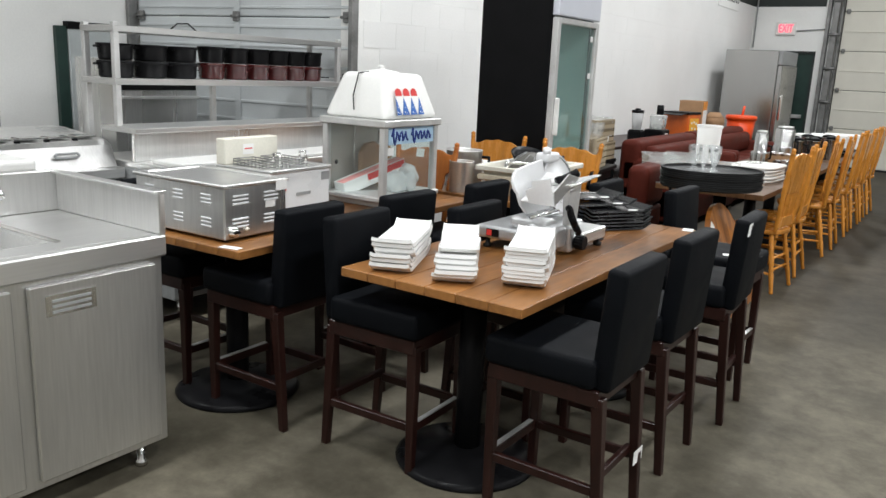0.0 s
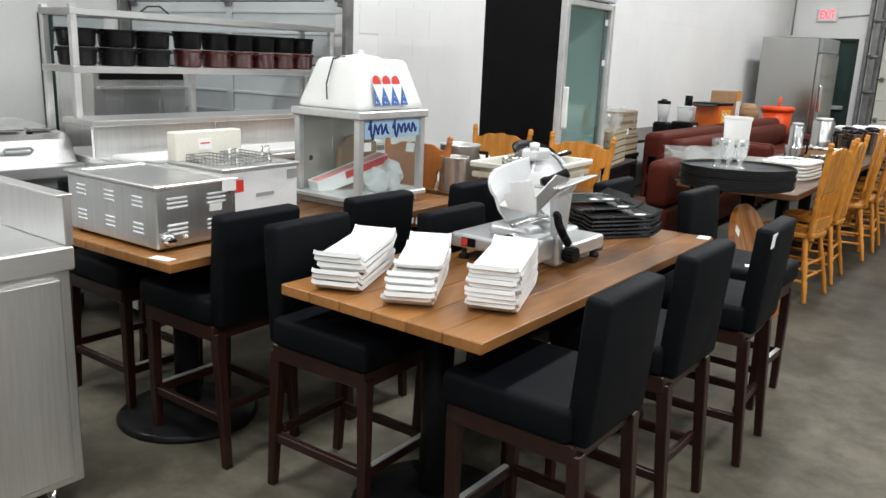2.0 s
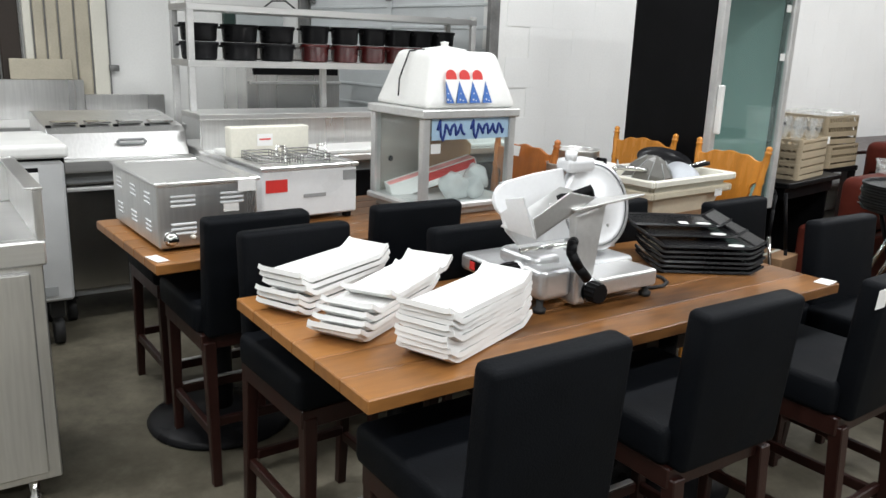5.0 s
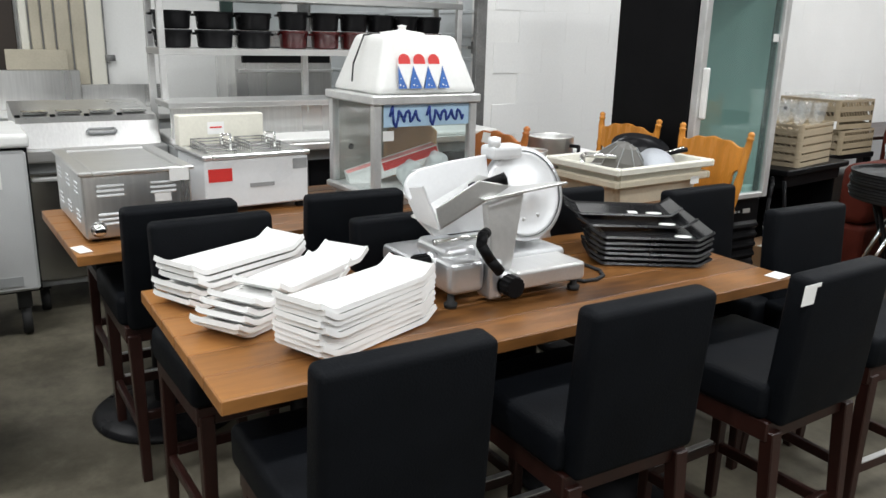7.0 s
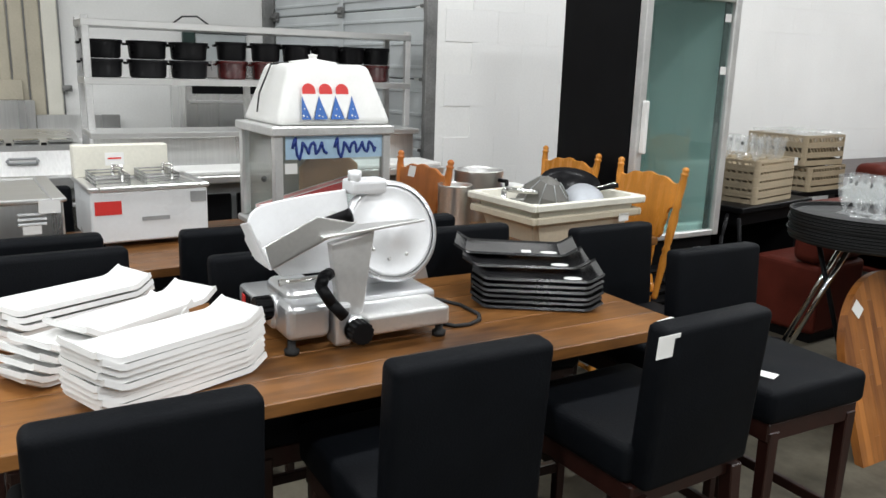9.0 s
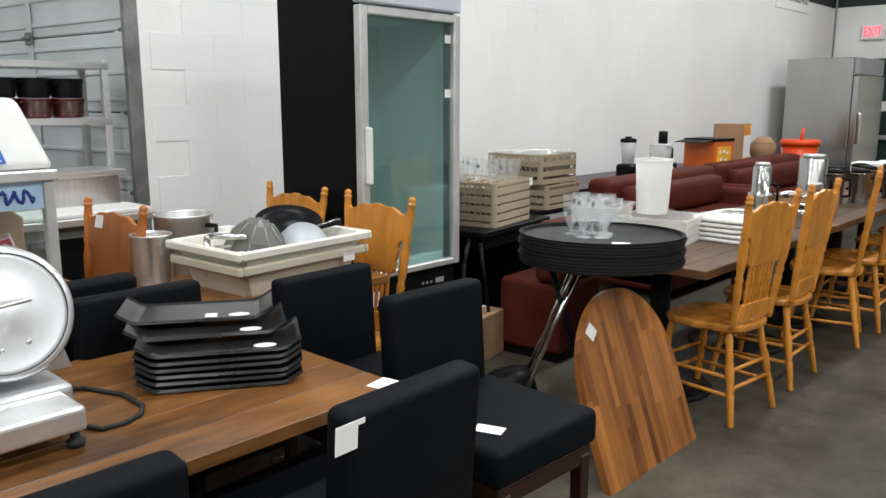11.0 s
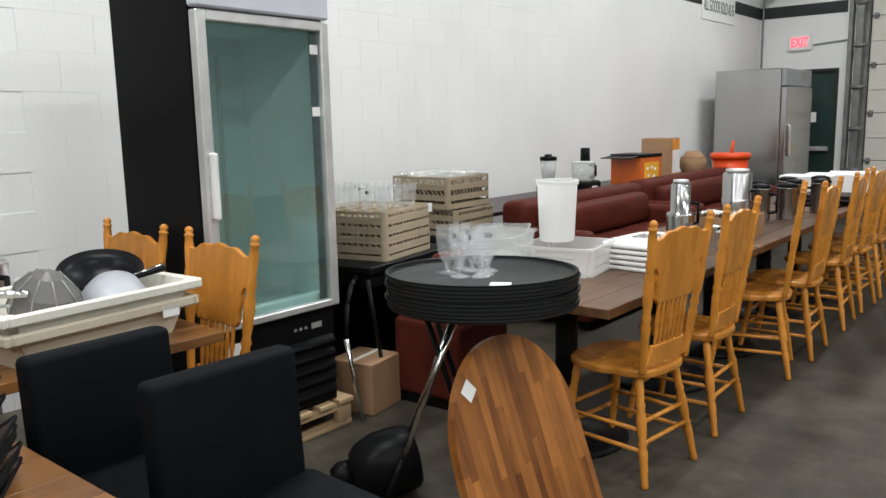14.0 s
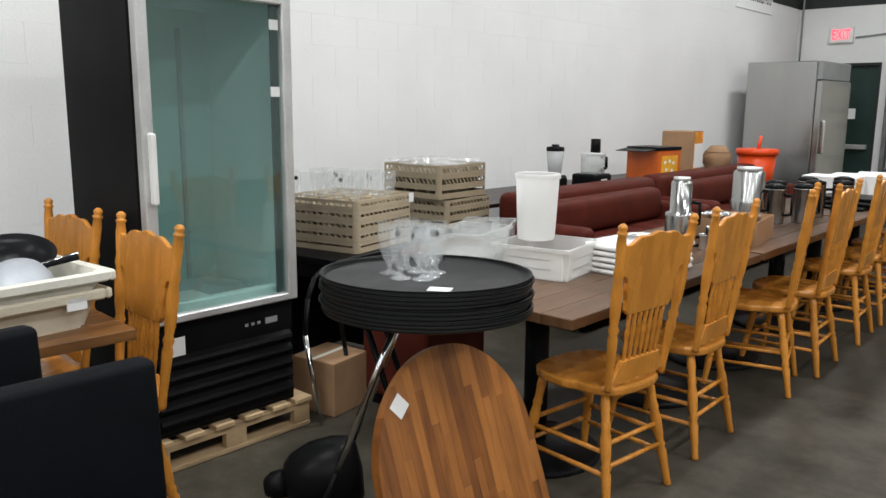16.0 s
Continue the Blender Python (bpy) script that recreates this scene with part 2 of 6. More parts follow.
def concrete():
    m = mat("worn_concrete", (0.2, 0.2, 0.18), 0.42, var=0.1)
    nt = m.node_tree
    b = nt.nodes["Principled BSDF"]
    tc = nt.nodes.new("ShaderNodeTexCoord")
    a = nt.nodes.new("ShaderNodeTexNoise")
    a.inputs["Scale"].default_value = 0.9
    a.inputs["Detail"].default_value = 8
    a.inputs["Distortion"].default_value = 0.6
    c = nt.nodes.new("ShaderNodeTexNoise")
    c.inputs["Scale"].default_value = 7
    c.inputs["Detail"].default_value = 10
    c.inputs["Roughness"].default_value = 0.7
    nt.links.new(tc.outputs["Object"], a.inputs["Vector"])
    nt.links.new(tc.outputs["Object"], c.inputs["Vector"])
    ad = nt.nodes.new("ShaderNodeMath")
    ad.operation = "MULTIPLY_ADD"
    ad.inputs[1].default_value = 0.6
    nt.links.new(c.outputs["Fac"], ad.inputs[0])
    nt.links.new(a.outputs["Fac"], ad.inputs[2])
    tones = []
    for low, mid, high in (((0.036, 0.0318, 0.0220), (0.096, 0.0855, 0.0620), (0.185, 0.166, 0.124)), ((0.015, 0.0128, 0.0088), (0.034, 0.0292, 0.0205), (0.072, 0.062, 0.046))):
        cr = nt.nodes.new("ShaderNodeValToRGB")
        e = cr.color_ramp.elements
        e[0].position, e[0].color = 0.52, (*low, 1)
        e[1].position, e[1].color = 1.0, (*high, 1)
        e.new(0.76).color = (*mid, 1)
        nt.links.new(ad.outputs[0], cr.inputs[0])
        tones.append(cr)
    # drop in brightness down the hall put into the colour: paler near, darker far
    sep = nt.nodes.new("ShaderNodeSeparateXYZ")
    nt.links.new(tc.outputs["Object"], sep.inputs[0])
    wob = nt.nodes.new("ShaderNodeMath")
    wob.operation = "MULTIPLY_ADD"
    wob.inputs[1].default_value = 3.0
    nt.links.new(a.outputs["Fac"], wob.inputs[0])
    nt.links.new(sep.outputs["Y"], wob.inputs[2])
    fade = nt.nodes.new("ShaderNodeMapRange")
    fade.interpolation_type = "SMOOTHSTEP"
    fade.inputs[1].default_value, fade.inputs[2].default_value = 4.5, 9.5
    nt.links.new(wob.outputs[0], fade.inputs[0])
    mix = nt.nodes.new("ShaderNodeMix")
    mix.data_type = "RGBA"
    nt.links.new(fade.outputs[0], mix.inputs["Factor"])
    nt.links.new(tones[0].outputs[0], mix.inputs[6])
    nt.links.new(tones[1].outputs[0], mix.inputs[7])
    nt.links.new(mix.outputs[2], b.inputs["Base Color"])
    rr = nt.nodes.new("ShaderNodeMapRange")
    rr.inputs[3].default_value, rr.inputs[4].default_value = 0.45, 0.8
    b.inputs["Specular IOR Level"].default_value = 0.3
    nt.links.new(a.outputs["Fac"], rr.inputs[0])
    nt.links.new(rr.outputs[0], b.inputs["Roughness"])
    return m


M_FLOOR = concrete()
for dull in (M_VINYL, M_BLACK, M_IRON, M_RED):
    dull.node_tree.nodes["Principled BSDF"].inputs["Specular IOR Level"].default_value = 0.10


# ---- mesh helpers ----
def box(bm, x0, y0, z0, x1, y1, z1, bev=0.0, m=None, seg=1):
    """An axis-aligned box between two corners, edges rounded by bev, turned by m."""
    g = bmesh.new()
    bmesh.ops.create_cube(g, size=1.0)
    for v in g.verts:
        v.co = Vector(((x0 + x1) / 2 + v.co.x * (x1 - x0), (y0 + y1) / 2 + v.co.y * (y1 - y0), (z0 + z1) / 2 + v.co.z * (z1 - z0)))
    if bev:
        bmesh.ops.bevel(g, geom=g.edges[:], offset=bev, segments=seg, profile=0.5, affect="EDGES")
    merge(bm, g, m)


def merge(bm, g, m=None):
    if m is not None:
        g.transform(m)
    me = bpy.data.meshes.new("tmp")
    g.to_mesh(me)
    g.free()
    bm.from_mesh(me)
    bpy.data.meshes.remove(me)


def lathe(bm, prof, seg=16, m=None, sx=1.0, sy=1.0):
    """A turned shape from (radius, z) pairs; sx, sy make it oval."""
    g = bmesh.new()
    rings = []
    for r, z in prof:
        if r < 1e-5:
            rings.append([g.verts.new((0, 0, z))])
        else:
            rings.append([g.verts.new((r * sx * math.cos(2 * math.pi * i / seg), r * sy * math.sin(2 * math.pi * i / seg), z)) for i in range(seg)])
    for a, b in zip(rings, rings[1:]):
        for i in range(seg):
            j = (i + 1) % seg
            if len(a) == 1 and len(b) > 1:
                g.faces.new((a[0], b[i], b[j]))
            elif len(b) == 1 and len(a) > 1:
                g.faces.new((a[i], a[j], b[0]))
            elif len(a) > 1:
                g.faces.new((a[i], a[j], b[j], b[i]))
    bmesh.ops.recalc_face_normals(g, faces=g.faces[:])
    for f in g.faces:
        f.smooth = True
    merge(bm, g, m)


def between(a, b):
    """The pose that lays a shape's z axis from a towards b."""
    d = Vector(b) - Vector(a)
    return Matrix.Translation(a) @ d.to_track_quat("Z", "Y").to_matrix().to_4x4()


def rod(bm, a, b, r, r2=None, seg=10):
    d = (Vector(b) - Vector(a)).length
    r2 = r if r2 is None else r2
    lathe(bm, [(0, 0), (r, 0), (r2, d), (0, d)], seg, between(a, b))


def tube(bm, pts, r, seg=8):
    """A bent rod through the points."""
    for a, b in zip(pts, pts[1:]):
        rod(bm, a, b, r, seg=seg)
    for p in pts[1:-1]:
        g = bmesh.new()
        bmesh.ops.create_uvsphere(g, u_segments=seg, v_segments=6, radius=r)
        merge(bm, g, Matrix.Translation(p))


def slab(bm, outline, depth, m=None, bev=0.0):
    """An outline in the xy plane, extruded from z 0 to depth."""
    g = bmesh.new()
    lo = [g.verts.new((x, y, 0)) for x, y in outline]
    hi = [g.verts.new((x, y, depth)) for x, y in outline]
    g.faces.new(lo[::-1])
    g.faces.new(hi)
    n = len(lo)
    for i in range(n):
        g.faces.new((lo[i], lo[(i + 1) % n], hi[(i + 1) % n], hi[i]))
    bmesh.ops.recalc_face_normals(g, faces=g.faces[:])
    if bev:
        bmesh.ops.bevel(g, geom=[e for e in g.edges if abs(e.verts[0].co.z - e.verts[1].co.z) < 1e-6], offset=bev, segments=2, profile=0.5, affect="EDGES")
    merge(bm, g, m)


def thing(name, m=None, label="", category="", group="", kind=""):
    ob = new(name)
    ob.empty_display_size = 0.05
    ob.matrix_basis = m if m is not None else Matrix()
    return tagged(ob, label, category, group, kind)


def part(name, bm, material, parent=None, label="", smooth=False):
    me = bpy.data.meshes.new(name)
    if smooth:
        for f in bm.faces:
            f.smooth = True
    bm.to_mesh(me)
    bm.free()
    me.materials.append(material)
    ob = new(name, me)
    ob.parent = parent
    if label:
        ob["label"] = label
    return ob


def share(ob, name, m, parent):
    """Another part on the same mesh."""
    o = bpy.data.objects.new(name, ob.data)
    scene.collection.objects.link(o)
    o.parent = parent
    o.matrix_basis = m
    if "label" in ob:
        o["label"] = ob["label"]
    return o


def boxpart(name, c, material, parent=None, bev=0.0, label="", m=None, seg=1):
    bm = bmesh.new()
    box(bm, *c, bev, m, seg)
    return part(name, bm, material, parent, label)


def solid(name, c, material, label, category="", kind="structure", bev=0.0):
    return tagged(boxpart(name, c, material, None, bev), label, category, "", kind)


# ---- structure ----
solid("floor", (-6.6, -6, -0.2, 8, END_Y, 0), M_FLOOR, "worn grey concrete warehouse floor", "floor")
solid("ceiling", (-6.6, -6.2, CEIL_Z, 8.2, END_Y + 0.3, CEIL_Z + 0.2), mat("white_roof_deck", (0.62, 0.63, 0.63), 0.6, var=0.06), "plain pale warehouse ceiling", "ceiling")
RY1, RZ, BAY_X, BAY_Y = 5.13, 3.3, -6.25, 4.86
DOOR_TURN = math.degrees(math.atan2(RY1 - BAY_Y, WALL_X - BAY_X))
wall_w = thing("wall_west", None, "white painted concrete block wall", "wall", kind="structure")
for nm, c in (("wall_panel", (-4.1, RY1, 0, WALL_X - 0.004, END_Y, CEIL_Z)), ("bay_wall", (BAY_X - 0.3, -6, 0, BAY_X, BAY_Y + 0.5, CEIL_Z))):
    boxpart(nm, c, M_WALL, wall_w)
boxpart("bay_header", (0, 0, RZ, 2.46, 0.25, CEIL_Z), M_WALL, wall_w, m=pose(BAY_X, BAY_Y, 0, 0, 0, DOOR_TURN))
solid("wall_south", (-6.6, -6.2, 0, 8, -6, CEIL_Z), M_WALL, "plain white painted wall", "wall")
solid("wall_east", (8, -6.2, 0, 8.2, END_Y + 0.3, CEIL_Z), M_WALL, "plain white painted wall", "wall")
wall_n = thing("wall_north", None, "white painted end wall with exit", "wall", kind="structure")
DX0, DX1, DZ = -3.5, -2.62, 2.1
NX0, NX1, NZ = -2.3, 1.6, 3.7
for c in ((-4.1, END_Y, 0, DX0, END_Y + 0.3, CEIL_Z), (DX0, END_Y, DZ, DX1, END_Y + 0.3, CEIL_Z), (DX1, END_Y, 0, NX0, END_Y + 0.3, CEIL_Z), (NX0, END_Y, NZ, NX1, END_Y + 0.3, CEIL_Z), (NX1, END_Y, 0, 8, END_Y + 0.3, CEIL_Z)):
    boxpart("wall_panel", c, M_WALL, wall_n)
trim = thing("trim_band", None, "dark green painted band on the white walls", "trim", kind="structure")
boxpart("band", (WALL_X, 5.3, 2.90, WALL_X + 0.006, END_Y - 0.006, 3.07), M_BAND, trim)
boxpart("band", (WALL_X, END_Y - 0.006, 2.90, NX0 - 0.25, END_Y, 3.07), M_BAND, trim)


def rolling_door(name, m, width, height, material, label, sec=0.62, ribs=4):
    """A sectional door: panels with ribs, end hinges and two tracks; local x along its width, facing -y."""
    d = thing(name, m, label, "rolling door", kind="structure")
    n = math.ceil(height / sec)
    for i in range(n):
        bm = bmesh.new()
        z0 = i * sec
        box(bm, 0, 0, z0 + 0.004, width, 0.05, z0 + sec - 0.004, 0.008)
        for k in range(ribs):
            zz = z0 + sec * (k + 0.5) / ribs
            box(bm, 0.02, -0.012, zz - 0.012, width - 0.02, 0.002, zz + 0.012, 0.004)
        part("door_panel", bm, material, d)
        for xx in (0.06, width / 2, width - 0.06):
            bm = bmesh.new()
            box(bm, xx - 0.03, -0.035, z0 - 0.04, xx + 0.03, -0.001, z0 + 0.04, 0.006)
            rod(bm, (xx - 0.04, -0.04, z0), (xx + 0.04, -0.04, z0), 0.012)
            part("hinge", bm, M_TRACK, d)
    for xx in (width * 0.5,):
        boxpart("stile", (xx - 0.03, -0.016, 0, xx + 0.03, -0.0122, height), material, d)
    for xx in (-0.05, width + 0.01):
        boxpart("track", (xx, -0.10, 0, xx + 0.04, 0.0, height), M_TRACK, d, 0.004)
    return d


rolling_door("door_1", pose(BAY_X, BAY_Y, 0.0, 0, 0, DOOR_TURN) @ pose(0.05, 0.02, 0), 2.36, RZ, M_ROLL, "grey ribbed sectional overhead door, closed", 0.46, 3)
rolling_door("door_2", pose(NX0 + 0.06, END_Y + 0.10, 0.02), NX1 - NX0 - 0.12, NZ, M_ROLL2, "cream sectional overhead loading door, closed", 0.70, 1)
tk = thing("door_track", None, "rusty galvanised steel overhead door track", "door track", kind="structure")
for xx, w in ((-2.50, 0.06), (-2.40, 0.10)):
    boxpart("rail", (xx, END_Y - 0.14, 0, xx + w, END_Y, 4.6), M_TRACK, tk, 0.006)
for zz in (0.6, 1.2, 1.8, 2.4, 3.0):
    bm = bmesh.new()
    rod(bm, (-2.42, END_Y - 0.16, zz), (-2.22, END_Y - 0.16, zz), 0.03)
    part("roller", bm, M_TRACK, tk)
ed = thing("door_3", None, "dark green exit door with a push bar", "door", kind="structure")
boxpart("leaf", (DX0 + 0.04, END_Y + 0.05, 0.01, DX1 - 0.04, END_Y + 0.10, DZ - 0.04), M_GREEN, ed, 0.004)
for c in ((DX0, END_Y - 0.01, 0, DX0 + 0.04, END_Y + 0.2, DZ), (DX1 - 0.04, END_Y - 0.01, 0, DX1, END_Y + 0.2, DZ), (DX0 + 0.04, END_Y - 0.01, DZ - 0.04, DX1 - 0.04, END_Y + 0.2, DZ)):
    boxpart("frame", c, M_BAND, ed)
boxpart("push_bar", (DX0 + 0.1, END_Y - 0.02, 0.86, DX1 - 0.1, END_Y + 0.048, 0.93), M_ALUF, ed, 0.01)
boxpart("notice", (DX0 + 0.42, END_Y + 0.044, 1.3, DX0 + 0.58, END_Y + 0.049, 1.45), M_PAPER, ed)

# exit sign and the wall sign
ex = thing("exit_sign", pose(-3.19, END_Y - 0.05, 2.5), "lit white exit sign with red letters", "exit sign")
boxpart("housing", (-0.17, 0.0, -0.115, 0.17, 0.05, 0.115), M_WHITE, ex, 0.01)


def letters(body, size, m, material, parent, label="", depth=0.004):
    """Raised lettering in the built-in font; local xy is its plane."""
    cu = bpy.data.curves.new("letters", "FONT")
    cu.body, cu.size, cu.align_x, cu.align_y, cu.extrude = body, size, "CENTER", "CENTER", depth
    tx = new("tmp_text", cu)
    bpy.context.view_layer.update()
    me = bpy.data.meshes.new_from_object(tx.evaluated_get(bpy.context.evaluated_depsgraph_get()))
    bpy.data.objects.remove(tx)
    me.materials.clear()
    me.materials.append(material)
    lt = new("letters", me)
    lt.parent = parent
    lt.matrix_basis = m
    if label:
        lt["label"] = label
    return lt


letters("EXIT", 0.20, pose(0, -0.006, 0, 90, 0, 0) @ Matrix.Diagonal((0.62, 1, 1, 1)), M_EXIT, ex, "glowing red letters")
sg = thing("wall_sign", pose(WALL_X + 0.012, 14.85, 2.91, 0, 0, 90), "white wall sign with dark capital lettering", "sign")
boxpart("board", (-0.62, -0.0, -0.19, 0.62, 0.012, 0.19), M_PAPER, sg, 0.004)
letters("ALL GOODS SOLD AS IS", 0.19, pose(0, -0.0015, 0, 90, 0, 0) @ Matrix.Diagonal((0.56, 1.2, 1, 1)), M_BAND, sg, "dark painted capital letters", 0.001)
cdt = thing("conduit", None, "grey electrical conduit in the wall corner", "conduit", kind="structure")
bm = bmesh.new()
tube(bm, [(WALL_X + 0.05, END_Y - 0.03, 2.15), (WALL_X + 0.05, END_Y - 0.03, 4.2)], 0.014)
part("pipe", bm, M_GREY, cdt)
bm = bmesh.new()
tube(bm, [(-3.0, END_Y - 0.02, 2.46), (-2.52, END_Y - 0.02, 2.5)], 0.011)
part("pipe", bm, M_GREY, cdt)
sc = thing("security_camera", pose(WALL_X + 0.22, END_Y - 0.2, 3.22), "small grey wall-mounted security camera", "security camera")
boxpart("body", (-0.05, -0.12, -0.04, 0.05, 0.1, 0.04), M_GREY, sc, 0.012)
bm = bmesh.new()
rod(bm, (0, 0.08, 0), (-0.2, 0.2, 0.02), 0.015)
part("bracket", bm, M_GREY, sc)

# ceiling lamps
lamp0 = thing("ceiling_light", pose(LAMPS[0][0], LAMPS[0][1], CEIL_Z - 0.45), "white fluorescent strip fixture hung under the roof", "ceiling light", "ceiling lights")
bm = bmesh.new()
slab(bm, [(-0.16, 0), (0.16, 0), (0.10, 0.09), (-0.10, 0.09)], 1.3, pose(0, 0.65, 0, 90, 0, 0))
part("housing", bm, M_WHITE, lamp0)
for xx in (-0.08, 0.08):
    bm = bmesh.new()
    rod(bm, (xx, -0.6, -0.025), (xx, 0.6, -0.025), 0.018, seg=8)
    part("tube", bm, M_LAMP, lamp0, "glowing white tube")
for yy in (-0.4, 0.4):
    bm = bmesh.new()
    rod(bm, (0, yy, 0.085), (0, yy, 0.45), 0.006, seg=6)
    part("hanger", bm, M_GREY, lamp0)
for i, (x, y) in enumerate(LAMPS):
    if i:
        copy_thing(lamp0, pose(x, y, CEIL_Z - 0.45))
    ld = bpy.data.lights.new("lamp", "AREA")
    ld.shape, ld.size, ld.size_y, ld.energy, ld.color = "RECTANGLE", 0.34, 1.3, LAMP_WATTS, (0.955, 0.978, 1.0)
    lo = new("lamp_light", ld)
    lo.matrix_basis = pose(x, y, CEIL_Z - 0.52)


# ---- tables ----
def pedestal_table(m, w, l, h, label, group, bases, planks=6, thick=0.034, wood=None):
    """A plank top on black iron pedestals; origin at the floor under the top's centre, long side on y."""
    t = thing("dining_table", m, label, "table", group)
    top = thing("tabletop", None)
    top.parent = t
    pw = w / planks
    bm = bmesh.new()
    box(bm, -pw / 2 + 0.0004, -l / 2, h - thick, pw / 2 - 0.0004, l / 2, h, 0.003)
    p0 = part("plank", bm, wood or M_TOP, top)
    p0.matrix_basis = Matrix.Translation((-w / 2 + pw / 2, 0, 0))
    for i in range(1, planks):
        share(p0, "plank", Matrix.Translation((-w / 2 + pw * (i + 0.5), 0, 0)), top)
    for yy in bases:
        bm = bmesh.new()
        lathe(bm, [(0, 0), (0.275, 0), (0.28, 0.012), (0.262, 0.028), (0.12, 0.045), (0.055, 0.06), (0, 0.06)], 40, Matrix.Translation((0, yy, 0)))
        part("base_plate", bm, M_IRON, t, "round black iron base")
        bm = bmesh.new()
        rod(bm, (0, yy, 0.05), (0, yy, h - thick - 0.02), 0.05, seg=20)
        part("column", bm, M_IRON, t, "black iron column")
        boxpart("top_plate", (-0.28, yy - 0.05, h - thick - 0.025, 0.28, yy + 0.05, h - thick), M_IRON, t, 0.004)
    return t


TOP = 0.77
pedestal_table(pose(-1.216, 3.388, 0), 0.76, 1.76, TOP, "rectangular walnut-brown plank table on black pedestals", "walnut tables", (-0.55, 0.5))
pedestal_table(pose(-2.432, 3.285, 0, 0, 0, 2.5), 0.74, 1.80, TOP, "rectangular walnut-brown plank table under catering machines", "walnut tables", (-0.57, 0.5))
pedestal_table(pose(-2.17, 4.69, 0, 0, 0, -3), 0.80, 0.82, TOP, "square walnut-brown plank table under plastic tubs", "walnut tables", (0.0,))
for yc in (7.1, 8.86, 10.62):
    pedestal_table(pose(-1.36, yc, 0), 0.79, 1.72, 0.715, "brown plank dining table along the row of oak chairs", "row tables", (-0.5, 0.5), 6, 0.04, M_ROWTOP)


# ---- counter stools ----
def stool(m):
    """A padded counter stool; sits facing +x, back on -x, origin at the floor under the seat's centre."""
    s = thing("counter_stool", m, "black vinyl counter stool with espresso wood legs", "stool", "counter stools")
    bm = bmesh.new()
    box(bm, -0.19, -0.205, 0.535, 0.215, 0.205, 0.635, 0.022, seg=3)
    part("seat", bm, M_VINYL, s, smooth=True)
    bm = bmesh.new()
    box(bm, -0.035, -0.18, 0, 0.035, 0.18, 0.40, 0.018, pose(-0.195, 0, 0.53, 0, -4, 0), seg=3)
    part("backrest", bm, M_VINYL, s, smooth=True)
    bm = bmesh.new()
    box(bm, -0.2, -0.19, 0.48, 0.20, 0.19, 0.536, 0.004)
    part("seat_frame", bm, M_ESP, s)
    for x, y in ((-0.195, -0.165), (-0.195, 0.165), (0.185, -0.165), (0.185, 0.165)):
        bm = bmesh.new()
        g = bmesh.new()
        bmesh.ops.create_cube(g, size=1)
        for v in g.verts:
            k = 0.040 if v.co.z > 0 else 0.030
            sp = 0 if v.co.z > 0 else (-0.035 if x < 0 else 0.0)
            v.co = Vector((x + sp + v.co.x * k, y + v.co.y * k, 0.255 + v.co.z * 0.51))
        bmesh.ops.bevel(g, geom=g.edges[:], offset=0.003, segments=1, affect="EDGES")
        merge(bm, g)
        part("leg", bm, M_ESP, s)
    for c in ((-0.205, -0.15, 0.20, -0.185, 0.15, 0.232), (0.175, -0.15, 0.17, 0.197, 0.15, 0.205), (-0.2, -0.176, 0.17, 0.18, -0.154, 0.203), (-0.2, 0.154, 0.17, 0.18, 0.176, 0.203)):
        boxpart("stretcher", c, M_ESP, s, 0.003)
    boxpart("foot_plate", (0.180, -0.14, 0.2052, 0.1985, 0.14, 0.2095), M_ALUF, s, label="worn bright metal foot strip")
    return s


# near side faces -x; the row behind faces +x
s0 = stool(pose(-0.79, 2.77, 0, 0, 0, 180))
for x, y, a in ((-0.79, 3.37, 179), (-0.74, 3.975, 182),
                (-1.50, 2.75, 2), (-1.29, 3.28, 0), (-1.39, 3.98, -2), (-2.16, 2.70, 181), (-2.10, 3.29, 178), (-2.05, 3.90, 180),
                (-2.76, 2.72, 1), (-0.80, 4.56, -2), (-1.20, 4.50, 1)):
    copy_thing(s0, pose(x, y, 0, 0, 0, a))


def label_card(name, m, w, h, label, material=None, group=""):
    """A small paper tag lying on its plane (local xy)."""
    bm = bmesh.new()
    box(bm, -w / 2, -h / 2, 0, w / 2, h / 2, 0.0015)
    ob = part(name, bm, material or M_PAPER)
    ob.matrix_basis = m
    return tagged(ob, label, "price tag", group)


label_card("price_tag", pose(-0.4800, 3.805, 0.893, 94, 0, 92), 0.066, 0.052, "small white paper price tag on a stool back", group="price tags")
label_card("price_tag", pose(-0.70, 4.44, 0.637, 0, 0, 20), 0.075, 0.045, "small white paper price tag on a stool seat", group="price tags")
label_card("price_tag", pose(-0.868, 4.235, TOP + 0.001, 0, 0, 10), 0.05, 0.07, "small white paper tag on the table corner", group="price tags")
label_card("price_tag", pose(-2.10, 2.425, TOP + 0.001, 0, 0, 12), 0.09, 0.04, "small white paper tag on the table corner", group="price tags")
label_card("price_tag", pose(-0.5585, 2.92, 0.196, 90, 0, 90), 0.08, 0.05, "small white paper tag on a stool stretcher", group="price tags")


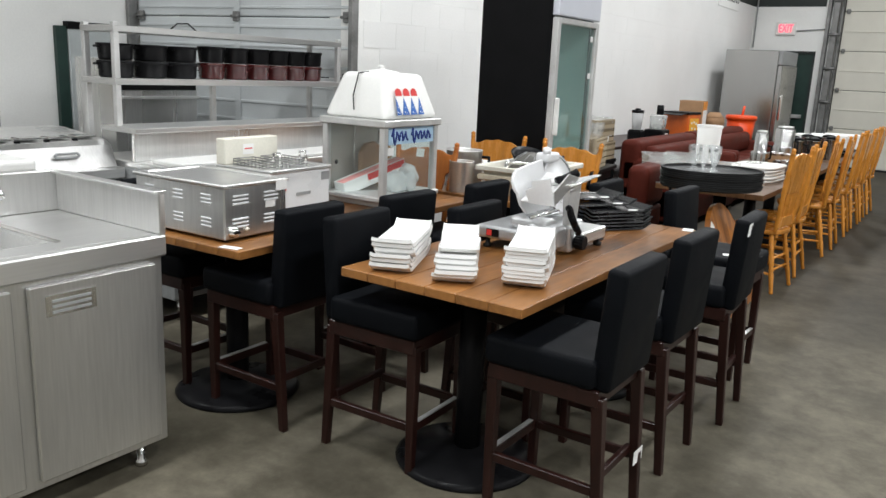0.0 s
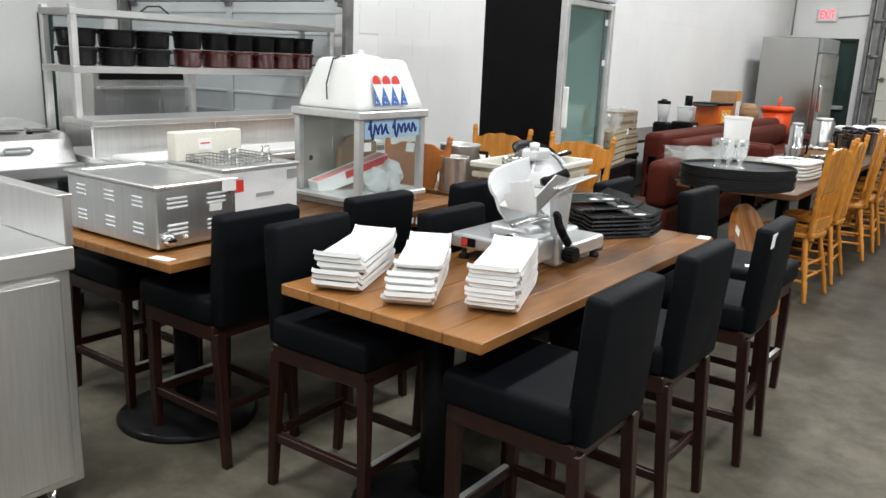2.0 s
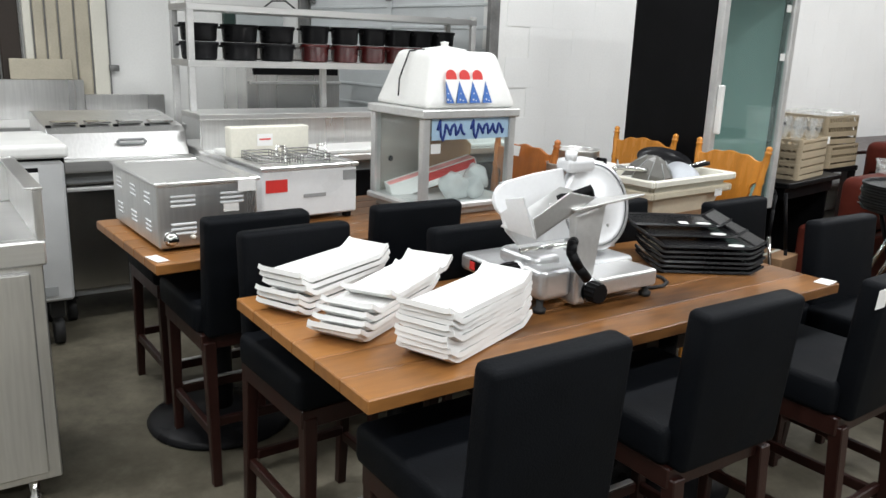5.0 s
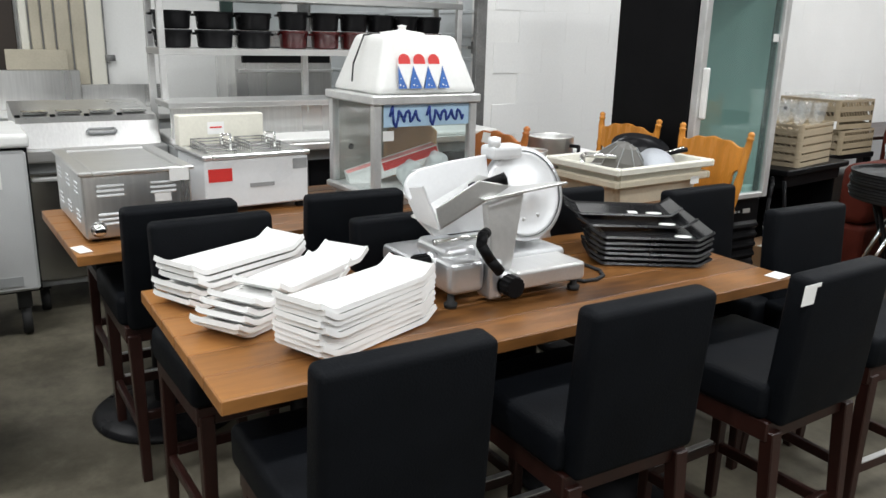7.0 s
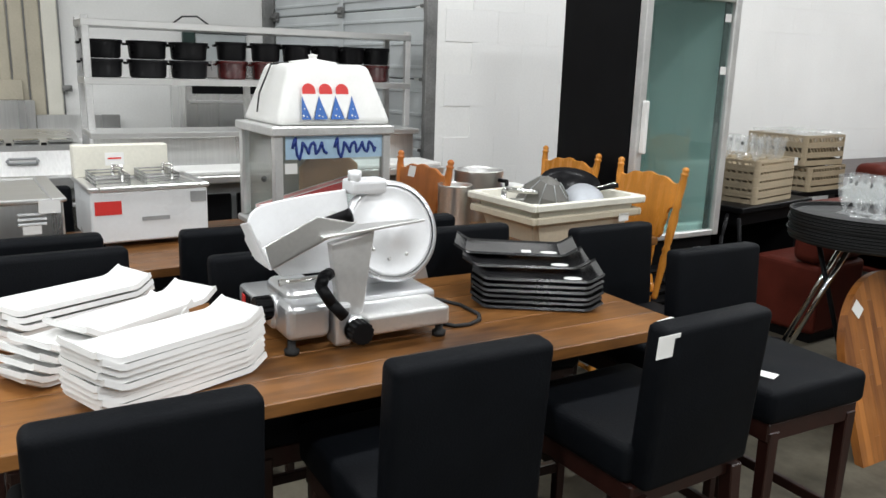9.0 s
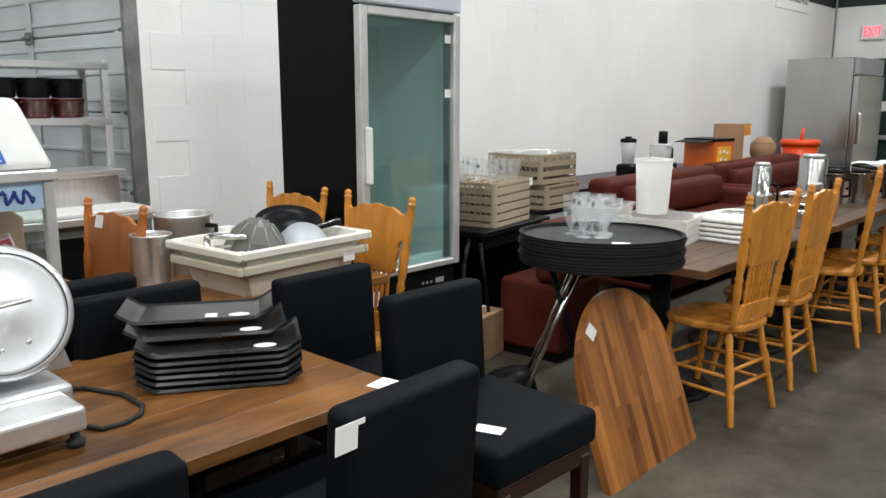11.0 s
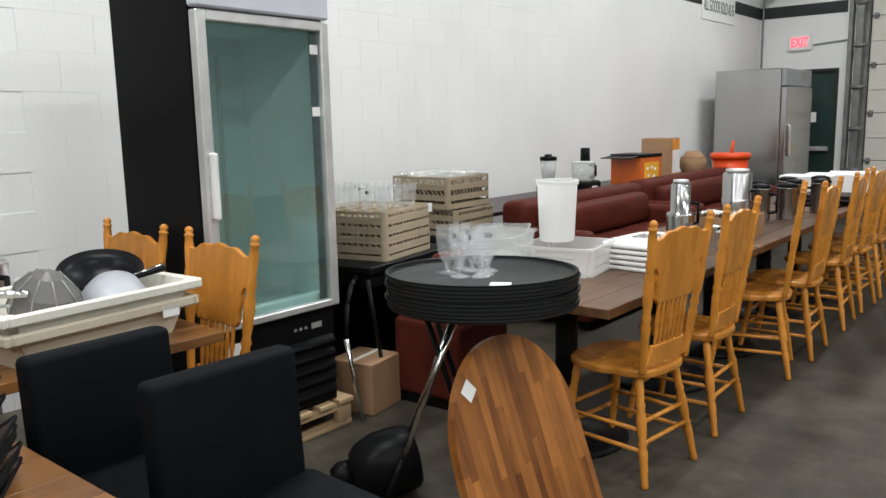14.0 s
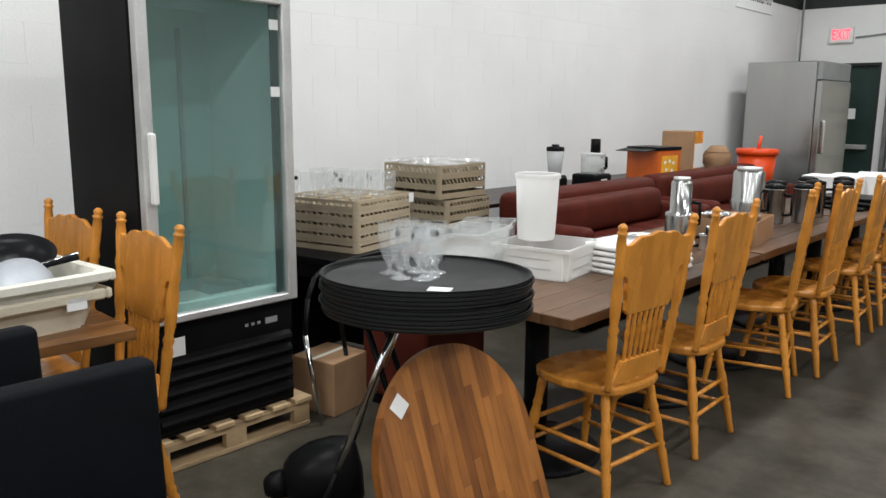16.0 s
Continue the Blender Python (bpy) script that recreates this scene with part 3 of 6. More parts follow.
# ---- oak press-back chairs ----
def turned(length, r):
    """Profile of a turned leg or post."""
    return [(0, 0), (r * 0.62, 0), (r * 0.8, 0.02 * length), (r * 0.72, 0.07 * length), (r * 0.9, 0.25 * length), (r * 1.0, 0.33 * length), (r * 0.75, 0.36 * length), (r * 1.05, 0.39 * length),
            (r * 0.75, 0.42 * length), (r * 1.0, 0.48 * length), (r * 1.12, 0.62 * length), (r * 0.82, 0.70 * length), (r * 1.05, 0.73 * length), (r * 0.8, 0.77 * length), (r * 0.95, 0.9 * length), (r * 0.8, length), (0, length)]


def oak_chair(m, wood, label):
    """Press-back chair; back on +x, seat towards -x, origin on the floor under the seat's centre."""
    c = thing("oak_chair", m, label, "chair", "oak chairs")
    bm = bmesh.new()
    out = []
    for i in range(28):
        a = 2 * math.pi * i / 28
        cx, cy = math.cos(a), math.sin(a)
        k = (abs(cx) ** 3.2 + abs(cy) ** 3.2) ** (-1 / 3.2)
        out.append((0.205 * cx * k, (0.205 - 0.02 * (cx > 0)) * cy * k))
    slab(bm, out, 0.034, Matrix.Translation((0, 0, 0.425)), 0.010)
    part("seat", bm, wood, c, smooth=False)
    for x, y, fx, fy in ((-0.14, -0.145, -0.20, -0.19), (-0.14, 0.145, -0.20, 0.19), (0.14, -0.13, 0.215, -0.19), (0.14, 0.13, 0.215, 0.19)):
        bm = bmesh.new()
        a, b = Vector((fx, fy, 0)), Vector((x, y, 0.43))
        lathe(bm, turned((b - a).length, 0.019), 12, between(a, b))
        part("leg", bm, wood, c)

    def at(ix, iy, z):
        fx, fy, x, y = ((-0.20, -0.14), (0.215, 0.14))[ix][0], (-0.19, 0.19)[iy], (-0.14, 0.14)[ix], ((-0.145, 0.145), (-0.13, 0.13))[ix][iy]
        k = z / 0.43
        return (fx + (x - fx) * k, fy + (y - fy) * k, z)

    for (i, j), (k, l), z in (((0, 0), (0, 1), 0.16), ((0, 0), (0, 1), 0.25), ((1, 0), (1, 1), 0.17), ((1, 0), (1, 1), 0.25), ((0, 0), (1, 0), 0.14), ((0, 0), (1, 0), 0.22), ((0, 1), (1, 1), 0.14), ((0, 1), (1, 1), 0.22)):
        bm = bmesh.new()
        rod(bm, at(i, j, z), at(k, l, z), 0.0095, seg=8)
        part("stretcher", bm, wood, c)
    back = Matrix.Translation((0.172, 0, 0.45)) @ pose(0, 0, 0, 0, 6.5, 0)
    for sy in (-1, 1):
        bm = bmesh.new()
        p0, p1 = back @ Vector((0, 0.16 * sy, 0)), back @ Vector((0, 0.212 * sy, 0.60))
        L = (p1 - p0).length
        prof = turned(L, 0.0185)[:-2] + [(0.014, L * 0.955), (0.0185, L * 0.965), (0.0185, L * 0.972), (0.012, L * 0.98), (0.0165, L * 0.995), (0.0155, L * 1.008), (0.007, L * 1.022), (0, L * 1.024)]
        lathe(bm, prof, 12, between(p0, p1))
        part("back_post", bm, wood, c)
    top = [(-0.196 + 0.392 * i / 24, 0.540 + 0.026 * math.exp(-((i - 12) / 7.5) ** 4) + 0.005 * math.cos((i - 12) * 0.95)) for i in range(25)]
    bot = [(0.184, 0.43), (0.158, 0.42), (0.148, 0.40), (0.150, 0.375), (0.138, 0.335), (0.138, 0.30), (0.12, 0.28), (-0.12, 0.28), (-0.138, 0.30), (-0.138, 0.335), (-0.150, 0.375), (-0.148, 0.40), (-0.158, 0.42), (-0.184, 0.43)]
    bm = bmesh.new()
    slab(bm, top + bot, 0.018, back @ Matrix(((0, 0, 1, -0.009), (1, 0, 0, 0), (0, 1, 0, 0), (0, 0, 0, 1))), 0.004)
    part("crest_panel", bm, wood, c)
    bm = bmesh.new()
    low = [(-0.155, 0.03), (-0.13, 0.07), (-0.115, 0.105), (0.115, 0.105), (0.13, 0.07), (0.155, 0.03), (0.10, 0.018), (0.03, 0.026), (-0.03, 0.026), (-0.10, 0.018)]
    slab(bm, low, 0.018, back @ Matrix(((0, 0, 1, -0.009), (1, 0, 0, 0), (0, 1, 0, 0), (0, 0, 0, 1))), 0.003)
    part("lower_rail", bm, wood, c)
    for i in range(7):
        yy = -0.093 + 0.031 * i
        bm = bmesh.new()
        p0, p1 = back @ Vector((0, yy, 0.10)), back @ Vector((0, yy * 1.08, 0.286))
        lathe(bm, turned((p1 - p0).length, 0.0085), 8, between(p0, p1))
        part("spindle", bm, wood, c)
    return c


CH = "honey oak press-back chair with turned spindles"
oc = oak_chair(pose(-1.03, 6.53, 0, 0, 0, -7), M_OAK, "honey oak press-back chair drawn up to the table row")
for x, y, a in ((-1.03, 7.16, 1), (-1.03, 8.10, 14), (-0.99, 8.57, 2), (-1.0, 9.37, 3), (-1.0, 9.98, -2), (-1.0, 10.55, 2), (-1.0, 11.2, 0)):
    copy_thing(oc, pose(x, y, 0, 0, 0, a))
for x, y, a in ((-2.02, 5.03, 88), (-2.58, 5.02, 91)):
    o = copy_thing(oc, pose(x, y, 0, 0, 0, a))
    o["label"] = "honey oak press-back chair pushed in behind the tub table"
rc = oak_chair(pose(-2.55, 4.13, 0, 0, 0, 94), M_OAKD, "reddish oak press-back chair tucked between tables")
label_card("price_tag", pose(-2.57, 4.305, 0.985, 77, 0, 4), 0.055, 0.05, "small white paper price tag on a chair back", group="price tags")


# ---- white and black serving plates ----
def plate_mesh(material, w, l, lip, thick, name):
    """A rectangular plate whose two ends turn up."""
    bm = bmesh.new()
    prof = [(-l / 2 - 0.0, lip), (-l / 2 + 0.035, 0.004), (-l / 2 + 0.05, 0.0), (l / 2 - 0.05, 0.0), (l / 2 - 0.035, 0.004), (l / 2, lip)]
    lo, hi = [], []
    rows = []
    for yy, zz in prof:
        ring = []
        for x, dz in ((-w / 2, 0.004), (-w / 2 + 0.012, 0), (w / 2 - 0.012, 0), (w / 2, 0.004)):
            ring.append((bm.verts.new((x, yy, zz + dz)), bm.verts.new((x * 0.97, yy * 0.985, zz + dz + thick))))
        rows.append(ring)
    for a, b in zip(rows, rows[1:]):
        for i in range(3):
            bm.faces.new((a[i][0], b[i][0], b[i + 1][0], a[i + 1][0]))
            bm.faces.new((a[i][1], a[i + 1][1], b[i + 1][1], b[i][1]))
        for i in (0, 3):
            f = (a[i][0], a[i][1], b[i][1], b[i][0])
            bm.faces.new(f if i == 0 else f[::-1])
    for r, flip in ((rows[0], 0), (rows[-1], 1)):
        for i in range(3):
            f = (r[i][0], r[i + 1][0], r[i + 1][1], r[i][1])
            bm.faces.new(f[::-1] if flip else f)
    bmesh.ops.recalc_face_normals(bm, faces=bm.faces[:])
    me = bpy.data.meshes.new(name)
    bm.to_mesh(me)
    bm.free()
    me.materials.append(material)
    return me


rnd = random.Random(4)
white_plate = plate_mesh(M_MELA, 0.148, 0.40, 0.025, 0.0124, "serving_plate")


def stack(cx, cy, ang, n, step, mesh, name, label, category, group, jitter, z0=TOP, slides=()):
    """Plates one on another; slides push single plates along their length."""
    for i in range(n):
        o = new(name, mesh)
        d = jitter * rnd.uniform(-1, 1)
        along = slides[i] if i < len(slides) else 0.0
        o.matrix_basis = pose(cx, cy, z0 + 0.001 + i * step, 0, 0, ang) @ pose(d * 0.4, d + along, 0, 0, 0, rnd.uniform(-2.0, 2.0))
        tagged(o, label, category, group)


WP = "white rectangular melamine serving plate with upturned ends"
stack(-1.487, 2.735, 26, 6, 0.0178, white_plate, "serving_plate", WP, "plate", "white serving plates", 0.010)
stack(-1.255, 2.765, 31, 6, 0.0145, white_plate, "serving_plate", WP, "plate", "white serving plates", 0.008, slides=(0.0, -0.012, -0.004, 0.02, 0.05, 0.125))
stack(-1.022, 2.890, 23, 9, 0.0135, white_plate, "serving_plate", WP, "plate", "white serving plates", 0.006)

M_PLATTER = mat("glossy_black_melamine", (0.012, 0.012, 0.013), 0.2, var=0.1)
black_plate = plate_mesh(M_PLATTER, 0.19, 0.385, 0.026, 0.007, "black_platter")
BPL = "black rectangular plastic platter with upturned ends"
PLATTERS = [pose(-1.195, 3.995, TOP + 0.0855, 0, 0, -33), pose(-1.282, 4.012, TOP + 0.1045, 0, 0, -32), pose(-1.365, 4.035, TOP + 0.1235, 0, 0, -34)]
stack(-1.195, 3.995, -33, 5, 0.0165, black_plate, "black_platter", BPL, "platter", "black platters", 0.004)


def sticker(m, rx, ry, label):
    bm = bmesh.new()
    lathe(bm, [(0, 0), (1, 0), (1, 0.0012), (0, 0.0012)], 20, None, rx, ry)
    ob = part("oval_sticker", bm, M_PAPER)
    ob.matrix_basis = m
    tagged(ob, label, "sticker", "oval stickers")


for k, pm in enumerate(PLATTERS):
    o = new("black_platter", black_plate)
    o.matrix_basis = pm
    tagged(o, BPL, "platter", "black platters")
    sticker(pm @ pose(0.058, 0.105, 0.0078), 0.017, 0.027, "small oval white sticker on a black platter")
label_card("price_tag", PLATTERS[2] @ pose(0.055, 0.035, 0.0078), 0.034, 0.030, "small square white paper tag on a black platter", group="price tags")


# ---- meat slicer ----
def slicer(m):
    """Gravity slicer; local x along its length, local -y its front, origin under the front left foot."""
    s = thing("meat_slicer", m, "cast aluminium electric meat slicer with round blade", "meat slicer")
    bm = bmesh.new()
    box(bm, -0.035, 0.06, 0.045, 0.43, 0.34, 0.098, 0.014, seg=3)
    part("base", bm, M_ALU, s)
    bm = bmesh.new()
    box(bm, 0.165, -0.058, 0.036, 0.405, 0.07, 0.088, 0.010, seg=3)
    part("receiving_table", bm, M_STEELH, s, "flat brushed receiving table")
    bm = bmesh.new()
    box(bm, -0.022, -0.025, 0.036, 0.088, 0.10, 0.128, 0.020, seg=4)
    box(bm, -0.005, 0.03, 0.10, 0.10, 0.20, 0.150, 0.022, seg=4)
    part("motor_housing", bm, M_ALU, s, smooth=False)
    for x, y in ((-0.005, 0.0), (0.005, 0.30), (0.388, -0.03), (0.41, 0.30)):
        bm = bmesh.new()
        lathe(bm, [(0, 0), (0.017, 0), (0.019, 0.012), (0.010, 0.018), (0.010, 0.046), (0, 0.046)], 14, Matrix.Translation((x, y, 0)))
        part("foot", bm, M_RUBBER, s)
    # blade, its ring and the hub, leaning back
    bl = pose(0.336, 0.15, 0.248, 74, 0, 0)
    bm = bmesh.new()
    lathe(bm, [(0, 0.012), (0.03, 0.012), (0.034, 0.006), (0.116, 0.0), (0.124, 0.003), (0.124, -0.004), (0, -0.004)], 56, bl)
    part("blade", bm, M_ALUW, s, "bright round steel blade")
    bm = bmesh.new()
    lathe(bm, [(0.126, 0.006), (0.136, 0.006), (0.140, 0.0), (0.138, -0.020), (0.120, -0.030), (0.0, -0.030)], 56, bl)
    part("blade_guard", bm, M_ALU, s, smooth=True)
    for k in range(3):
        a = radians(215 + 42 * k)
        bm = bmesh.new()
        lathe(bm, [(0, 0), (0.006, 0), (0.005, 0.003), (0, 0.003)], 10, bl @ Matrix.Translation((0.075 * math.cos(a), 0.075 * math.sin(a), 0.003)))
        part("screw", bm, M_STEEL, s)
    bm = bmesh.new()
    slab(bm, [(0.27, 0.092), (0.475, 0.092), (0.458, 0.15), (0.43, 0.20), (0.28, 0.20)], 0.035, pose(0, 0.215, 0, 90, 0, 0), 0.006)
    part("blade_support", bm, M_ALU, s)
    # gauge plate with its rounded outer end
    out = [(0.215, 0.150), (0.215, 0.362), (0.10, 0.352), (-0.03, 0.333)]
    for k in range(9):
        a = radians(105 + 16.5 * k)
        out.append((-0.005 + 0.052 * math.cos(a), 0.283 + 0.050 * math.sin(a)))
    out += [(-0.022, 0.194), (0.016, 0.150)]
    gm = pose(0, 0.185, 0.0, 90, 0, 0) @ Matrix.Translation((0, 0.25, 0)) @ pose(0, 0, 0, -14, 0, 0) @ Matrix.Translation((0, -0.25, 0.022))
    bm = bmesh.new()
    slab(bm, out, 0.014, gm, 0.004)
    part("gauge_plate", bm, M_ALUW, s, "broad pale aluminium gauge plate")
    bm = bmesh.new()
    rod(bm, (0.0, 0.10, 0.152), (0.24, 0.10, 0.152), 0.009)
    part("gauge_rail", bm, M_CHROME, s)
    # sharpener on top of the ring
    bm = bmesh.new()
    box(bm, 0.215, 0.15, 0.352, 0.325, 0.215, 0.393, 0.012, seg=3)
    lathe(bm, [(0, 0), (0.018, 0), (0.018, 0.03), (0, 0.034)], 18, pose(0.235, 0.17, 0.385, 0, 0, 0))
    part("sharpener_cover", bm, M_ALUW, s, "pale sharpener cover")
    # tapered arm, its foot and the tray it carries
    bm = bmesh.new()
    slab(bm, [(0.116, 0.060), (0.172, 0.055), (0.206, 0.292), (0.090, 0.268)], 0.030, pose(0, 0.012, 0, 90, 0, 0), 0.005)
    part("carriage_arm", bm, M_ALUF, s, "tapered brushed carriage arm")
    bm = bmesh.new()
    box(bm, 0.094, -0.034, 0.012, 0.140, 0.03, 0.120, 0.010, seg=2)
    part("arm_foot", bm, M_ALU, s)
    tray = pose(-0.060, -0.03, 0.222, 0, -24, 0)
    bm = bmesh.new()
    box(bm, 0.0, 0.0, 0.0, 0.235, 0.150, 0.008, 0.003, tray)
    slab(bm, [(0.0, 0.0), (0.235, 0.0), (0.150, 0.062), (0.01, 0.058)], 0.006, tray @ pose(0, 0.006, 0, 90, 0, 0), 0.002)
    part("food_tray", bm, M_STEELH, s, "brushed steel food tray")
    bm = bmesh.new()
    slab(bm, [(0.0, 0.0), (0.11, 0.0), (0.12, 0.055), (0.085, 0.075), (0.082, 0.105), (0.0, 0.125)], 0.007, tray @ pose(-0.004, 0.0, 0.002, 90, 0, 90), 0.002)
    part("end_plate", bm, M_ALUW, s, "stepped pale end plate")
    bm = bmesh.new()
    slab(bm, [(0.0, 0.0), (0.27, 0.0), (0.255, 0.02), (0.0, 0.105)], 0.007, pose(0.060, -0.045, 0.287, 0, -5, 0), 0.002)
    part("tray_tongue", bm, M_STEELH, s, "narrow steel tray tongue")
    bm = bmesh.new()
    lathe(bm, [(0, 0), (0.019, 0), (0.021, 0.014), (0.016, 0.03), (0.0165, 0.09), (0.018, 0.098), (0, 0.102)], 18, between(Vector((0.066, 0.03, 0.300)), Vector((0.135, -0.02, 0.335))))
    part("pusher_handle", bm, M_BLACK, s, "black pusher handle")
    bm = bmesh.new()
    tube(bm, [(0.085, -0.022, 0.198), (0.062, -0.040, 0.196), (0.050, -0.052, 0.176), (0.074, -0.060, 0.135), (0.104, -0.066, 0.100)], 0.0145, 12)
    part("carriage_handle", bm, M_BLACK, s, "black cranked carriage handle")
    for km, r in ((pose(-0.022, 0.085, 0.098, 0, -90, 0), 0.031), (pose(0.150, -0.030, 0.052, 90, 0, 0), 0.030)):
        bm = bmesh.new()
        lathe(bm, [(0, -0.012), (r * 1.15, -0.012), (r * 1.1, 0.004), (0, 0.004)], 24, km)
        part("collar", bm, M_ALU, s)
        bm = bmesh.new()
        pts = [((r if i % 2 else r * 0.92) * math.cos(math.pi * i / 14), (r if i % 2 else r * 0.92) * math.sin(math.pi * i / 14)) for i in range(28)]
        slab(bm, pts, 0.042, km @ Matrix.Translation((0, 0, 0.005)), 0.003)
        part("knob", bm, M_BLACK, s, "black fluted knob")
    boxpart("switch", (-0.0395, 0.225, 0.056, -0.0345, 0.285, 0.088), M_BLACK, s, 0.002)
    boxpart("switch_button", (-0.0425, 0.257, 0.060, -0.0392, 0.280, 0.084), M_REDP, s, label="red switch button")
    bm = bmesh.new()
    tube(bm, [(0.42, 0.32, 0.06), (0.46, 0.31, 0.012), (0.53, 0.26, 0.0056), (0.572, 0.16, 0.0056), (0.572, 0.06, 0.0056), (0.545, 0.015, 0.0056), (0.50, -0.005, 0.0056), (0.455, 0.0, 0.0056), (0.43, 0.05, 0.0056)], 0.0055, 8)
    part("power_cord", bm, M_RUBBER, s, "black power cord")
    return s


M_ALUW = mat("pale_aluminium", (0.80, 0.81, 0.82), 0.42, metal=0.3, var=0.04, scale=5)
slicer(pose(-1.09, 3.193, TOP, 0, 0, 90))


# ---- food warmer ----
def louvre(parent, m, w, n=3):
    for i in range(n):
        bm = bmesh.new()
        box(bm, -w / 2, -0.004, -0.004 + i * 0.016, w / 2, 0.0, 0.005 + i * 0.016, 0.002)
        # white enamel puts the shiny steel vents' bright glint into the colour
        o = part("louvre", bm, M_ENAM, parent)
        o.matrix_basis = m


fw = thing("food_warmer", pose(-2.447, 2.617, TOP, 0, 0, 2), "stainless steel countertop food warmer with louvred sides", "food warmer")
bm = bmesh.new()
box(bm, -0.275, -0.175, 0.012, 0.275, 0.175, 0.225, 0.006)
part("body", bm, M_STEEL, fw)
for c in ((-0.285, -0.185, 0.225, 0.285, -0.14, 0.238), (-0.285, 0.14, 0.225, 0.285, 0.185, 0.238), (-0.285, -0.14, 0.225, -0.235, 0.14, 0.238), (0.225, -0.14, 0.225, 0.285, 0.14, 0.238)):
    boxpart("rim", c, M_STEELH, fw, 0.004)
boxpart("inset_lid", (-0.235, -0.14, 0.222, 0.225, 0.14, 0.232), M_STEELH, fw, 0.006)
for yy in (-0.09, 0.08):
    for zz in (0.06, 0.155):
        louvre(fw, pose(0.2755, yy, zz, 0, 0, 90), 0.085)
for xx in (-0.18, 0.0, 0.17):
    for zz in (0.06, 0.155):
        louvre(fw, pose(xx, -0.1755, zz), 0.06)
bm = bmesh.new()
lathe(bm, [(0, 0), (0.024, 0), (0.026, 0.004), (0.019, 0.008), (0.018, 0.024), (0, 0.026)], 24, pose(0.276, -0.135, 0.045, 0, 90, 0))
part("dial", bm, M_CHROME, fw, "chrome ringed dial")
boxpart("dial_grip", (0.30, -0.152, 0.040, 0.308, -0.118, 0.050), M_BLACK, fw, 0.002)
bm = bmesh.new()
rod(bm, (0.275, -0.06, 0.045), (0.284, -0.06, 0.045), 0.008)
part("pilot_lamp", bm, M_CREAM, fw)
boxpart("label_plate", (0.2752, 0.05, 0.122, 0.2768, 0.105, 0.15), M_PAPER, fw)
boxpart("label_plate", (0.2852, 0.10, 0.19, 0.2868, 0.165, 0.232), M_PAPER, fw)
for x, y in ((-0.24, -0.14), (-0.24, 0.14), (0.24, -0.14), (0.24, 0.14)):
    bm = bmesh.new()
    rod(bm, (x, y, 0), (x, y, 0.013), 0.015)
    part("foot", bm, M_RUBBER, fw)

# ---- countertop fryer ----
fr = thing("deep_fryer", pose(-2.570, 3.105, TOP, 0, 0, 3), "white countertop deep fryer with wire baskets", "fryer")
bm = bmesh.new()
box(bm, -0.17, -0.21, 0.024, 0.17, 0.21, 0.215, 0.006)
part("body", bm, M_ENAM, fr)
for c in ((-0.178, -0.218, 0.215, 0.178, -0.18, 0.232), (-0.178, 0.18, 0.215, 0.178, 0.218, 0.232), (0.14, -0.18, 0.215, 0.178, 0.18, 0.232), (-0.178, -0.18, 0.215, -0.13, 0.18, 0.232)):
    boxpart("rim", c, M_STEELH, fr, 0.004)
boxpart("oil_tank", (-0.13, -0.18, 0.2155, 0.14, 0.18, 0.218), M_STEELH, fr)
boxpart("control_head", (-0.175, -0.215, 0.2321, -0.115, 0.14, 0.355), M_CREAM, fr, 0.004, "cream control panel with labels")
boxpart("head_label", (-0.1148, -0.10, 0.275, -0.1132, -0.03, 0.325), M_PAPER, fr)
boxpart("head_label", (-0.1148, -0.09, 0.300, -0.1120, -0.04, 0.306), M_REDP, fr)
for yy in (-0.115, 0.065):
    bm = bmesh.new()
    for k in range(9):
        rod(bm, (-0.10 + 0.024 * k, yy - 0.06, 0.262), (-0.10 + 0.024 * k, yy - 0.06, 0.22), 0.002, seg=6)
        rod(bm, (-0.10 + 0.024 * k, yy + 0.06, 0.262), (-0.10 + 0.024 * k, yy + 0.06, 0.22), 0.002, seg=6)
    for zz in (0.262, 0.25, 0.236):
        tube(bm, [(-0.10, yy - 0.06, zz), (0.10, yy - 0.06, zz), (0.10, yy + 0.06, zz), (-0.10, yy + 0.06, zz), (-0.10, yy - 0.06, zz)], 0.0028, 6)
    part("basket", bm, M_MESH, fr, "steel wire fry basket")
    bm = bmesh.new()
    tube(bm, [(0.10, yy, 0.262), (0.10, yy, 0.30), (0.112, yy + 0.03, 0.30), (0.112, yy + 0.03, 0.24)], 0.005, 8)
    part("basket_hook", bm, M_CHROME, fr)
boxpart("warning_label", (0.1702, -0.197, 0.130, 0.1716, -0.105, 0.180), M_REDP, fr, label="red warning label")
boxpart("name_plate", (0.1702, -0.035, 0.100, 0.1722, 0.065, 0.115), M_GREY, fr)
boxpart("label_plate", (0.1702, 0.145, 0.16, 0.1716, 0.205, 0.20), M_GREY, fr)
for x, y in ((-0.14, -0.18), (-0.14, 0.18), (0.14, -0.18), (0.14, 0.18)):
    boxpart("leg", (x - 0.014, y - 0.014, 0, x + 0.014, y + 0.014, 0.026), M_BLACK, fr, 0.002)


